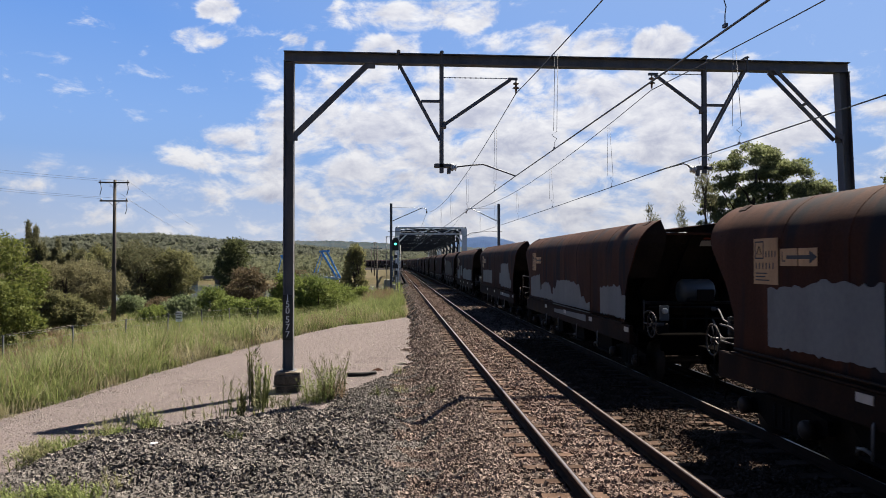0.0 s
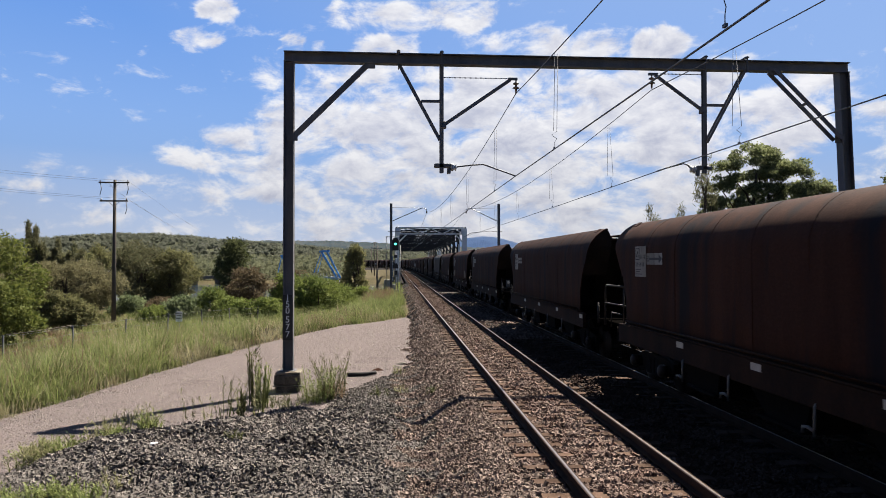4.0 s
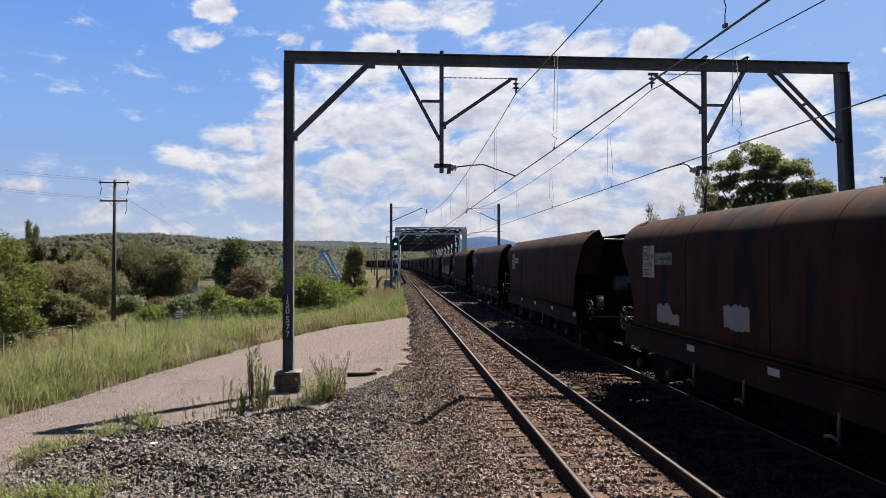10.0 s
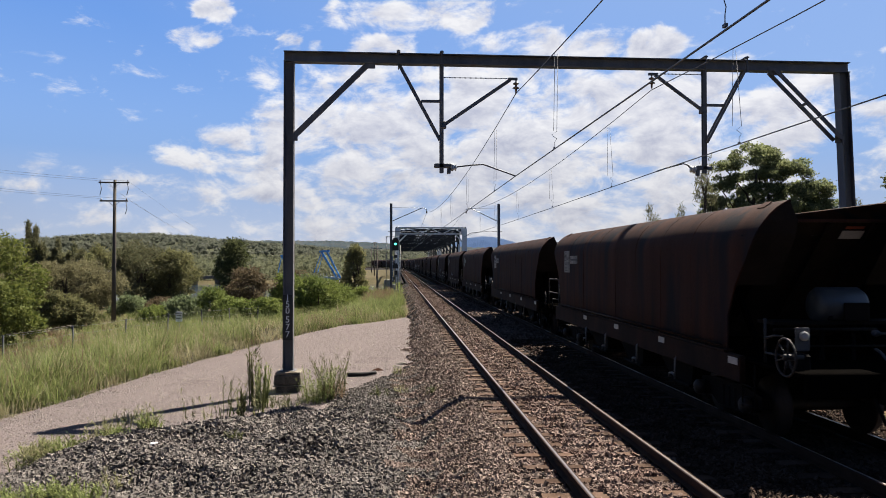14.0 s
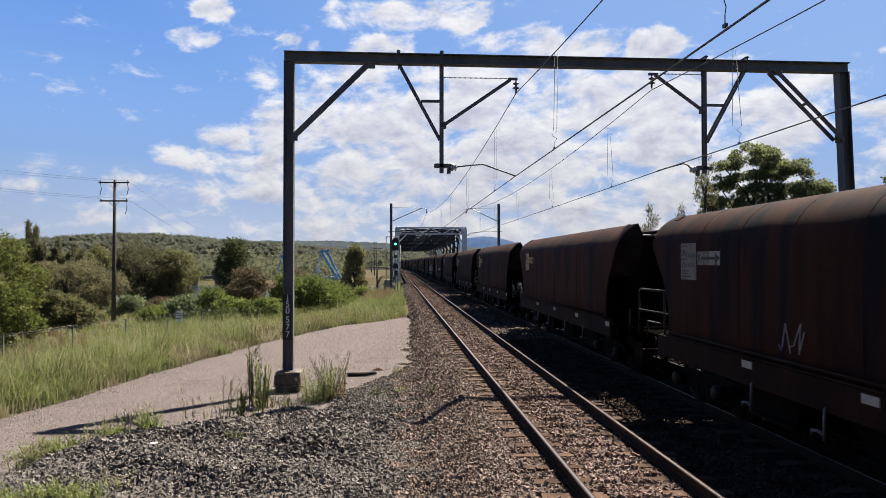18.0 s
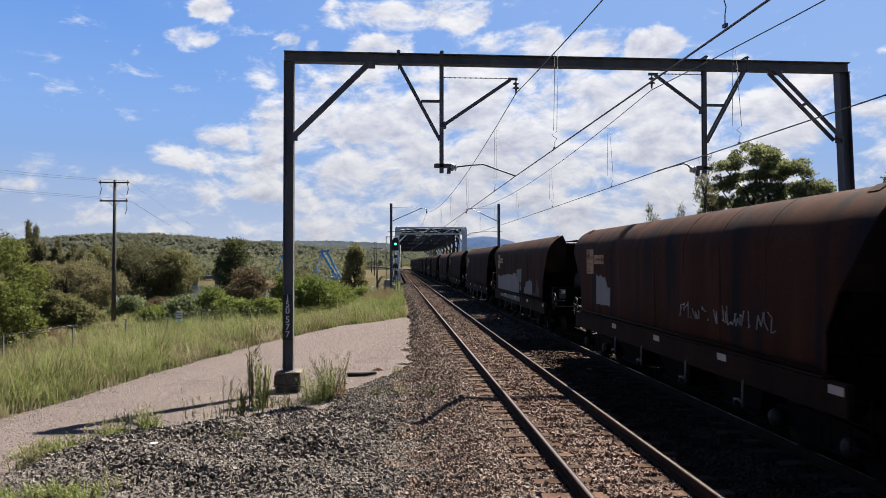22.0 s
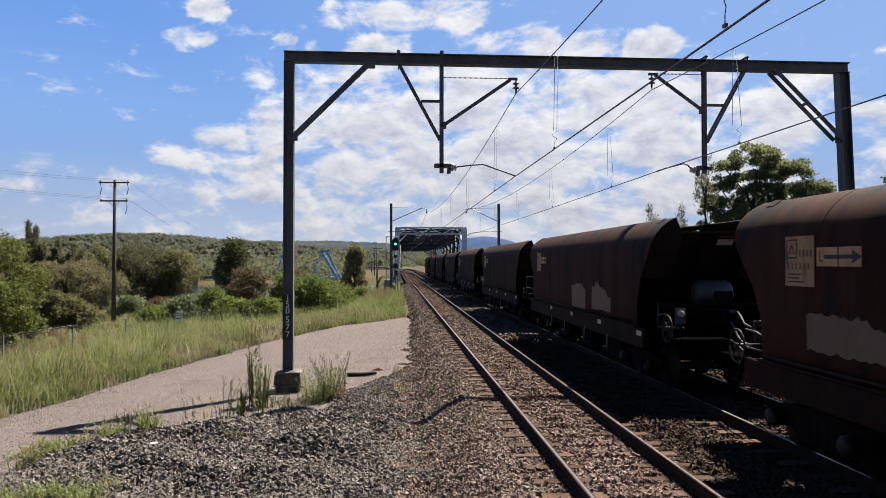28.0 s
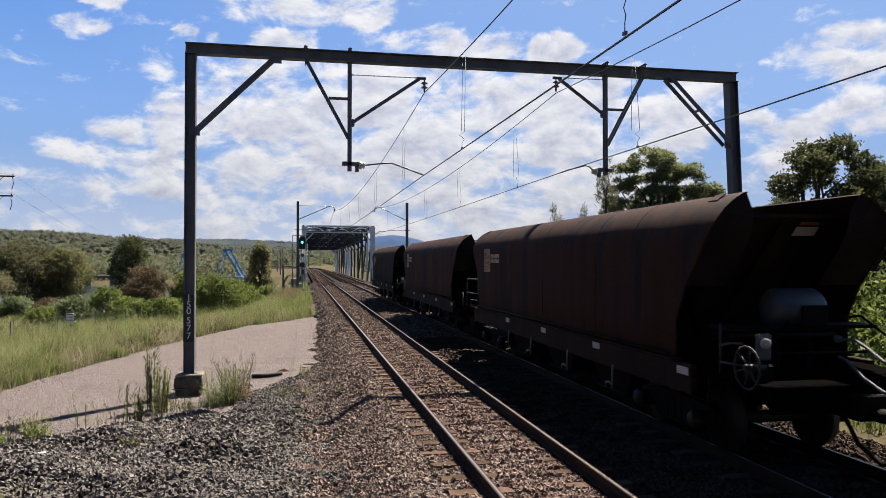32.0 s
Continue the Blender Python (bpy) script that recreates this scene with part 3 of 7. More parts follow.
SPANS = {"track_one": [((3.3, -32, 5.13), (3.31, PY, 5.13), (3.15, MAST_Y, 5.13), (3.1, 118, 5.1), (3.1, 215, 5.1)),
                       ((3.3, -32, 7.2), (3.33, PY, 7.42), (3.07, MAST_Y, 7.62), (3.1, 118, 6.2), (3.1, 215, 6.2))],
         "track_two": [((7.2, -32, 5.2), (7.28, PY, 5.29), (6.95, MAST_Y, 5.3), (6.85, 118, 5.1), (6.85, 215, 5.1)),
                       ((7.1, -32, 7.3), (7.16, PY, 7.58), (6.9, MAST_Y, 7.9), (6.85, 118, 6.2), (6.85, 215, 6.2))]}
for name, (contact, carrier) in SPANS.items():
    o = empty("overhead_wires", (0, 0, 0))
    tagged(o, "thin dark contact wire hung from a sagging carrier wire", "overhead wires", "overhead wires")
    bm = bmesh.new()
    for a, b in zip(contact, contact[1:]):
        tube(bm, sagged(a, b, 0.05, 4), 0.013, 5, False)
    part("contact_wire", bm, M_WIRE, o)
    bm = bmesh.new()
    lines = []
    for a, b, sag in zip(carrier, carrier[1:], (0.75, 0.85, 0.35, 0.2)):
        pts = sagged(a, b, sag)
        lines.append((a, b, sag))
        tube(bm, pts, 0.012, 5, False)
    part("carrier_wire", bm, M_WIRE, o)
    for y in (-10.5, -1.5, 7.2, 15.2, 24.4, 33.5, 42.6, 51.7, 60.8, 80, 90, 100):
        (a, b, sag) = next(s for s in lines if s[0][1] <= y <= s[1][1])
        t = (y - a[1]) / (b[1] - a[1])
        top = Vector(a).lerp(Vector(b), t).z - 4 * sag * t * (1 - t)
        cs = next(s for s in zip(contact, contact[1:]) if s[0][1] <= y <= s[1][1])
        q = Vector(cs[0]).lerp(Vector(cs[1]), (y - cs[0][1]) / (cs[1][1] - cs[0][1]))
        xt = Vector(a).lerp(Vector(b), t).x
        curl = 0.055 if y > 12 else 0.012
        bm = bmesh.new()
        tube(bm, [(xt, y, top), (xt - 0.03, y, q.z + 0.36)], 0.006, 4)
        tube(bm, [(xt + 0.06, y, top - 0.04), (q.x + curl, y, q.z + 0.36), (q.x - curl, y, q.z + 0.28), (q.x + curl, y, q.z + 0.2), (q.x, y, q.z + 0.12), (q.x, y, q.z)], 0.006, 4)
        box(bm, (q.x, y, q.z + 0.01), (0.03, 0.07, 0.035))
        part("dropper", bm, M_WIRE, o)


# ---- two masts with cantilevers ----
def mast(x, side, reach):
    o = empty("overhead_line_mast", (x, MAST_Y, -0.6))
    tagged(o, "dark steel mast with a braced bracket arm over the line", "line mast", "line masts")

    def p(name, bm, m=M_STEEL):
        bmesh.ops.translate(bm, verts=bm.verts, vec=(0, 0, 0.6))
        return part(name, bm, m, o)
    bm = bmesh.new()
    ibeam(bm, (0, 0, -0.8), (0, 0, 8.45), 0.24, 0.24, 0.02)
    p("post", bm)
    e = side * reach
    bm = bmesh.new()
    tube(bm, [(0, 0, 6.7), (e * 0.85, 0, 8.0), (e * 0.92, 0, 8.05), (e, 0, 7.85), (e * 1.0, 0, 7.6)], 0.04)
    p("bracket_arm", bm, M_GALV)
    bm = bmesh.new()
    tube(bm, [(0, 0, 8.05), (e * 0.9, 0, 8.02)], 0.018)
    p("stay", bm, M_GALV)
    bm = bmesh.new()
    lathe(bm, (e, 0, 7.75), (0, 0, -1), [(0, 0.03), (0.06, 0.09), (0.12, 0.03), (0.18, 0.09), (0.24, 0.02)], 10)
    p("insulator", bm, M_INS)
    bm = bmesh.new()
    tube(bm, [(-side * 0.3, 0, 5.75), (side * 1.6, 0, 5.72), (e * 0.85, 0, 5.6), (e, 0, 5.35)], 0.03)
    p("registration_arm", bm)
    return o


mast(-0.37, 1, 3.45)
mast(10.15, -1, 3.2)


# ---- truss bridge ----
def bridge(y0, y1):
    o = empty("truss_bridge", (0, y0, -0.6))
    tagged(o, "pale grey riveted steel through-truss railway bridge", "bridge", "bridge spans")

    def p(name, fn, m=M_BRIDGE):
        bm = bmesh.new()
        fn(bm)
        bmesh.ops.translate(bm, verts=bm.verts, vec=(0, -y0, 0.6))
        return part(name, bm, m, o)
    XL, XR, ZB, ZT = 0.30, 9.78, -0.9, 7.5
    n = 6
    yy = [y0 + (y1 - y0) * i / n for i in range(n + 1)]
    for x in (XL, XR):
        p("top_chord", lambda bm: box(bm, (x, (y0 + y1) / 2, ZT), (0.4, y1 - y0, 0.4)), M_SHADED_IRON)
        p("bottom_chord", lambda bm: box(bm, (x, (y0 + y1) / 2, ZB), (0.5, y1 - y0, 0.6)))
        for i, y in enumerate(yy):
            w = 0.62 if i in (0, n) else 0.26
            p("end_post" if i in (0, n) else "vertical_post", lambda bm: box(bm, (x, y, (ZB + ZT) / 2), (w, w, ZT - ZB)), M_BRIDGE if i in (0, n) or (i == 1 and x > 5) else M_SHADED_IRON)
        for i in range(n):
            a, b = ((yy[i], ZB), (yy[i + 1], ZT)) if i >= n / 2 else ((yy[i], ZT), (yy[i + 1], ZB))
            p("diagonal", lambda bm: bar(bm, (x, *a), (x, *b), 0.2, 0.3), M_SHADED_IRON)
    for i, y in enumerate(yy):
        # frames behind the portal have the span's inner shade as their colour
        iron = M_BRIDGE if i == 0 else M_SHADED_IRON
        p("cross_strut", lambda bm: box(bm, (5.04, y, ZT + 0.08), (XR - XL, 0.22, 0.20)), iron)
        deep = 6.72 if i == 0 else 5.9
        p("cross_strut", lambda bm: box(bm, (5.04, y, deep), (XR - XL, 0.16, 0.18)), iron)
        for k in range(6):
            xa, xb_ = XL + (XR - XL) * k / 6, XL + (XR - XL) * (k + 1) / 6
            za, zb = (deep, ZT) if k % 2 == 0 else (ZT, deep)
            p("sway_brace", lambda bm: bar(bm, (xa, y, za), (xb_, y, zb), 0.12 if i == 0 else 0.2, 0.13), iron)
            if i:
                p("sway_brace", lambda bm: bar(bm, (xa, y, zb), (xb_, y, za), 0.2, 0.13), iron)
        for s, x in ((1, XL), (-1, XR)):
            p("knee_brace", lambda bm: bar(bm, (x, y, deep - 1.4), (x + s * 1.4, y, deep), 0.16, 0.18), iron)
            p("gusset", lambda bm: prism(bm, [(x, y - 0.34, deep - 0.5), (x + s * 0.5, y - 0.34, deep), (x + s * 0.5, y - 0.34, ZT), (x, y - 0.34, ZT)], (0, 0.03, 0)), iron)
        if i < n:
            for x in (5.04,):
                p("top_stringer", lambda bm: box(bm, (x, (y + yy[i + 1]) / 2, ZT - 0.15), (0.22, (y1 - y0) / n, 0.3)), M_SHADED_IRON)
        p("floor_beam", lambda bm: box(bm, (5.04, y, -0.75), (XR - XL, 0.4, 0.6)), M_UNDER)
    for i in range(n):
        for xa, xb_ in ((XL, XR), (XR, XL)):
            p("top_lateral", lambda bm: bar(bm, (xa, yy[i], ZT), (xb_, yy[i + 1], ZT), 0.16, 0.16), M_SHADED_IRON)
    for k in range(9):
        x = XL + 0.6 + (XR - XL - 1.2) * k / 8
        p("deck_beam", lambda bm: box(bm, (x, (y0 + y1) / 2, -0.33), (0.7, y1 - y0, 0.2)), M_UNDER)
    return o


bridge(104.0, 158.0)
bridge(160.0, 214.0)
for y in (103.2, 159.0, 215.0):
    o = empty("bridge_pier", (5.0, y, -5.6))
    tagged(o, "weathered concrete bridge pier standing in the river", "bridge pier", "bridge piers")
    bm = bmesh.new()
    box(bm, (0, 0, 2.1), (11.5, 1.8, 4.4), bevel=0.15)
    part("pier_shaft", bm, M_CONC, o)
    bm = bmesh.new()
    box(bm, (0, 0, 4.2), (12.0, 2.2, 0.4), bevel=0.05)
    part("pier_cap", bm, M_CONC, o)


# ---- coal wagons ----
HALF = 6.93


def half_length(z):
    """Half the body's length at the height z: the ends rake outwards to the top."""
    return float(np.interp(z, [0.5, 1.9, 2.35, 2.9, 3.15, 3.4, 3.58, 3.7], [6.08, 6.13, 6.36, 6.84, 7.02, 7.10, 7.10, 7.08]))


def side_profile():
    pts = [(-1.40, 1.30), (-1.45, 1.36), (-1.45, 1.9), (-1.45, 2.4), (-1.45, 2.8), (-1.45, 2.98)]
    for k in range(1, 9):
        a = radians(62 * k / 8)
        pts.append((-1.45 + 0.981 * (1 - math.cos(a)), 2.98 + 0.815 * math.sin(a)))
    pts.append((-0.90, 3.71))
    return pts


def side_mesh():
    prof, n = side_profile(), 40
    v, f = [], []
    for layer in (0, 1):
        for x, z in prof:
            h = half_length(z)
            k = (0.025 if layer else 0)
            for i in range(n + 1):
                y = -h + 2 * h * i / n
                w = 0.006 * math.sin(y * 1.9 + z) + 0.004 * math.sin(y * 5.1 - z * 3)
                v.append((x + k + (w if z < 3.2 else 0), y, z - k * 0.7))
    R, C = len(prof), n + 1
    for layer in (0, 1):
        o = layer * R * C
        for r in range(R - 1):
            for c in range(n):
                q = (o + r * C + c, o + (r + 1) * C + c, o + (r + 1) * C + c + 1, o + r * C + c + 1)
                f.append(q[::-1] if layer else q)
    for r in range(R - 1):
        for c in (0, n):
            a, b = r * C + c, (r + 1) * C + c
            f.append((a, a + R * C, b + R * C, b))
    for r in (0, R - 1):
        for c in range(n):
            a = r * C + c
            f.append((a, a + 1, a + 1 + R * C, a + R * C))
    me = quads("side_sheet", v, f, True)
    bm = bmesh.new()
    bm.from_mesh(me)
    bmesh.ops.recalc_face_normals(bm, faces=bm.faces)
    for e in bm.edges:
        if e.is_manifold and e.calc_face_angle(0) > 0.7:
            e.smooth = False
    bm.to_mesh(me)
    bm.free()
    return me


def seam_mesh():
    """One upright lap seam that follows the side's section."""
    bm = bmesh.new()
    prof = side_profile()
    rings = []
    for x, z in prof:
        rings.append([bm.verts.new((x - 0.0035, y, z + 0.003 * (z > 3.1))) for y in (-0.010, 0.010)] + [bm.verts.new((x + 0.005, y, z)) for y in (0.016, -0.016)])
    for a, b in zip(rings, rings[1:]):
        for k in range(4):
            bm.faces.new((a[k], b[k], b[(k + 1) % 4], a[(k + 1) % 4]))
    bmesh.ops.recalc_face_normals(bm, faces=bm.faces)
    me = bpy.data.meshes.new("seam")
    bm.to_mesh(me)
    bm.free()
    return me


def mesh_of(name, fn, *a):
    bm = bmesh.new()
    fn(bm, *a)
    bmesh.ops.recalc_face_normals(bm, faces=bm.faces)
    me = bpy.data.meshes.new(name)
    bm.to_mesh(me)
    bm.free()
    return me


def end_sheet(bm):
    """The folded sloping end."""
    w, t = 1.27, 0.02
    sec = [(6.62, 3.40), (5.0, 1.9), (4.6, 1.40), (4.6 - t, 1.40 + t), (5.0 - t, 1.9 + t), (6.62 - t, 3.42)]
    prism(bm, [(-w, y, z) for y, z in sec], (2 * w, 0, 0))


def end_rib(bm):
    bar(bm, (0, 6.62, 3.40), (0, 5.02, 1.80), 0.06, 0.10)


def end_gusset(bm):
    """The corner plate inside the raking end, from the side sheet inwards."""
    rows = []
    for x, z in side_profile():
        if z < 2.4:
            continue
        h, zi = half_length(z), min(z, 3.42)
        rows.append([bm.verts.new(c) for c in ((x + 0.006, h - 0.012, z), (-0.75, h - 0.06, zi), (-0.75, h - 0.085, zi), (x + 0.006, h - 0.037, z))])
    for a, b in zip(rows, rows[1:]):
        for k in range(4):
            bm.faces.new((a[k], a[(k + 1) % 4], b[(k + 1) % 4], b[k]))
    bm.faces.new(rows[0][::-1])
    bm.faces.new(rows[-1])


def end_rail(bm):
    bar(bm, (-1.25, 6.66, 3.415), (1.25, 6.66, 3.415), 0.07, 0.05)


def corner_wing(bm):
    """The raking end of the body between side sheet and end sheet."""
    pts = [(-1.42, 4.6, 1.40), (-1.42, 6.05, 1.36), (-1.42, 6.10, 1.9), (-1.42, 6.32, 2.36), (-1.42, 6.75, 2.9), (-1.42, 6.9, 3.08), (-1.42, 6.6, 3.2), (-1.42, 5.0, 1.9)]
    prism(bm, pts, (0.02, 0, 0))


def side_sill(bm):
    box(bm, (-1.43, 0, 1.09), (0.10, 13.24, 0.42), bevel=0.012)
    box(bm, (-1.43, 0, 1.325), (0.16, 12.3, 0.03))
    tube(bm, [(-1.50, -6.0, 1.40), (-1.50, 6.0, 1.40)], 0.02)


def centre_sill(bm, a, b):
    box(bm, (0, (a + b) / 2, 0.98), (0.5, b - a, 0.32), bevel=0.02)


def platform(bm, reach):
    box(bm, (0, 6.0 + (reach - 6.0) / 2, 1.22), (2.7, reach - 6.0, 0.06), bevel=0.01)
    box(bm, (0, reach, 1.08), (2.6, 0.10, 0.34), bevel=0.015)
    for s in (-1, 1):
        bar(bm, (s * 0.95, 6.3, 1.22), (s * 0.95, 5.45, 2.3), 0.07, 0.1)


def chute(bm):
    a = [(-1.2, -1.35, 1.32), (1.2, -1.35, 1.32), (1.2, 1.35, 1.32), (-1.2, 1.35, 1.32)]
    b = [(-0.95, -0.55, 0.34), (0.95, -0.55, 0.34), (0.95, 0.55, 0.34), (-0.95, 0.55, 0.34)]
    va, vb = [bm.verts.new(p) for p in a], [bm.verts.new(p) for p in b]
    for i in range(4):
        j = (i + 1) % 4
        bm.faces.new((va[i], va[j], vb[j], vb[i]))
    bm.faces.new(vb)
    bm.faces.new(va[::-1])
    box(bm, (0, 0, 0.32), (2.1, 1.3, 0.05))


def lever(bm):
    """A door lever: an upright rod with a hooked foot."""
    tube(bm, [(-1.44, 0.02, 1.02), (-1.50, 0.0, 0.92), (-1.51, -0.01, 0.72), (-1.51, 0.0, 0.53)], 0.018, 6)
    tube(bm, [(-1.51, 0.0, 0.60), (-1.51, 0.14, 0.63), (-1.51, 0.26, 0.61), (-1.51, 0.28, 0.53)], 0.024, 6)


def side_frame(bm):
    pts = [(-1.15, 0.62), (-0.55, 0.70), (0.55, 0.70), (1.15, 0.62), (1.15, 0.42), (0.80, 0.40), (0.45, 0.24), (-0.45, 0.24), (-0.80, 0.40), (-1.15, 0.42)]
    prism(bm, [(-1.06, y, z) for y, z in pts], (0.12, 0, 0))
    for y in (-0.9, 0.9):
        lathe(bm, (-1.13, y, 0.46), (1, 0, 0), [(0, 0.10), (0.03, 0.13), (0.14, 0.13)], 12)
    for y in (-0.22, 0.0, 0.22):
        lathe(bm, (-1.0, y, 0.28), (0, 0, 1), [(0, 0.08), (0.34, 0.08)], 8)


def wheelset(bm):
    lathe(bm, (-0.95, 0, 0), (1, 0, 0), [(0, 0.075), (0.2, 0.09), (1.7, 0.09), (1.9, 0.075)], 12)
    for s in (-1, 1):
        x = s * 0.745
        lathe(bm, (x - s * 0.065, 0, 0), (s, 0, 0), [(0, 0.10), (0.0, 0.41), (0.001, 0.49), (0.028, 0.485), (0.035, 0.462), (0.135, 0.455), (0.135, 0.39), (0.085, 0.36), (0.085, 0.16), (0.14, 0.15), (0.14, 0.09)], 28)


def hand_wheel(bm):
    n = 22
    ring = [(0, 0.267 * math.cos(k * math.tau / n), 0.267 * math.sin(k * math.tau / n)) for k in range(n)]
    for k in range(n):
        tube(bm, [ring[k], ring[(k + 1) % n]], 0.018, 5, False)
    for k in range(6):
        a = k * math.tau / 6 + 0.3
        tube(bm, [(0.03, 0, 0), (0.0, 0.26 * math.cos(a), 0.26 * math.sin(a))], 0.013, 5)
    lathe(bm, (-0.04, 0, 0), (1, 0, 0), [(0, 0.03), (0.02, 0.05), (0.3, 0.035)], 10)


def handrail(bm):
    """The railing along the side of the end platform, with its rounded outer corner."""
    x = -1.41
    tube(bm, [(x, 7.98, 1.14), (x, 7.98, 2.02), (x, 7.94, 2.12), (x, 7.85, 2.17), (x, 6.25, 2.17)], 0.026, 8)
    tube(bm, [(x, 7.98, 1.72), (x, 6.15, 1.72)], 0.02, 6)
    tube(bm, [(x, 6.42, 1.2), (x, 6.42, 2.17)], 0.022, 6)
    tube(bm, [(x, 7.45, 1.14), (x, 7.45, 1.46), (x, 7.40, 1.50), (x, 6.6, 1.50)], 0.016, 6)


def short_post(bm):
    tube(bm, [(-1.41, 7.98, 1.12), (-1.41, 7.98, 1.68)], 0.026, 8)


def axle_box_cover(bm):
    lathe(bm, (-1.30, 0, 0), (1, 0, 0), [(0, 0.02), (0.01, 0.10), (0.05, 0.135), (0.14, 0.135)], 14)


def air_tank(bm):
    lathe(bm, (-0.40, 6.15, 2.09), (1, 0, 0), [(0, 0.02), (0.004, 0.17), (0.03, 0.24), (0.10, 0.288), (0.70, 0.288), (0.77, 0.24), (0.796, 0.17), (0.80, 0.02)], 24)


def upper_hose(bm):
    """The upper of two air hoses hanging over to the next wagon, with its end fitting."""
    tube(bm, [(0.06, 7.42, 1.74), (0.0, 7.7, 1.77), (-0.08, 8.0, 1.70), (-0.2, 8.4, 1.59), (-0.33, 8.95, 1.56)], 0.019, 6)
    lathe(bm, (0.06, 7.30, 1.74), (0, 1, 0), [(0, 0.05), (0.06, 0.05), (0.12, 0.03)], 8)


def lower_hose(bm):
    tube(bm, [(0.0, 7.42, 1.52), (-0.06, 7.62, 1.50), (-0.2, 8.1, 1.34), (-0.3, 8.5, 1.26), (-0.36, 8.95, 1.24)], 0.021, 6)


def tank_cradle(bm):
    for x in (-0.25, 0.25):
        box(bm, (x, 6.15, 1.92), (0.06, 0.5, 0.08))
        bar(bm, (x, 6.15, 1.9), (x, 6.15, 1.24), 0.06, 0.06)
    box(bm, (0.0, 6.15, 1.84), (2.3, 0.5, 0.05))


def coupler(bm, reach):
    tube(bm, [(0, reach - 0.7, 0.90), (0, reach - 0.2, 0.90)], 0.09, 8)
    box(bm, (0, reach - 0.12, 0.90), (0.26, 0.34, 0.30), bevel=0.05)
    tube(bm, [(0.35, reach - 0.75, 0.9), (0.36, reach - 0.5, 0.6), (0.3, reach - 0.2, 0.42), (0.15, reach, 0.5)], 0.028)


def end_steps(bm):
    for z in (0.55, 0.85):
        tube(bm, [(-1.40, 6.55, z), (-1.40, 6.95, z)], 0.015, 5)
    for y in (6.55, 6.95):
        tube(bm, [(-1.40, y, 1.2), (-1.40, y, 0.5)], 0.015, 5)


def coal_heap(bm):
    n, m = 30, 9
    g = []
    for i in range(n + 1):
        y = -6.4 + 12.8 * i / n
        row = []
        for j in range(m + 1):
            x = -1.25 + 2.5 * j / m
            hump = 0.22 * (1 - (x / 1.3) ** 2) * (1 - abs(y / 6.6) ** 6)
            z = 3.33 + hump + 0.07 * noise.noise((x * 3, y * 1.4, 1)) + 0.05 * noise.noise((x * 9, y * 8, 4)) - 0.5 * max(abs(y) - 6.1, 0)
            row.append(bm.verts.new((x, y, z)))
        g.append(row)
    for i in range(n):
        for j in range(m):
            bm.faces.new((g[i][j], g[i][j + 1], g[i + 1][j + 1], g[i + 1][j]))


def arrow(bm):
    prism(bm, [(0, 0.05, -0.025), (0, -0.52, -0.025), (0, -0.52, -0.085), (0, -0.70, 0.0), (0, -0.52, 0.085), (0, -0.52, 0.025), (0, 0.05, 0.025)], (-0.004, 0, 0))


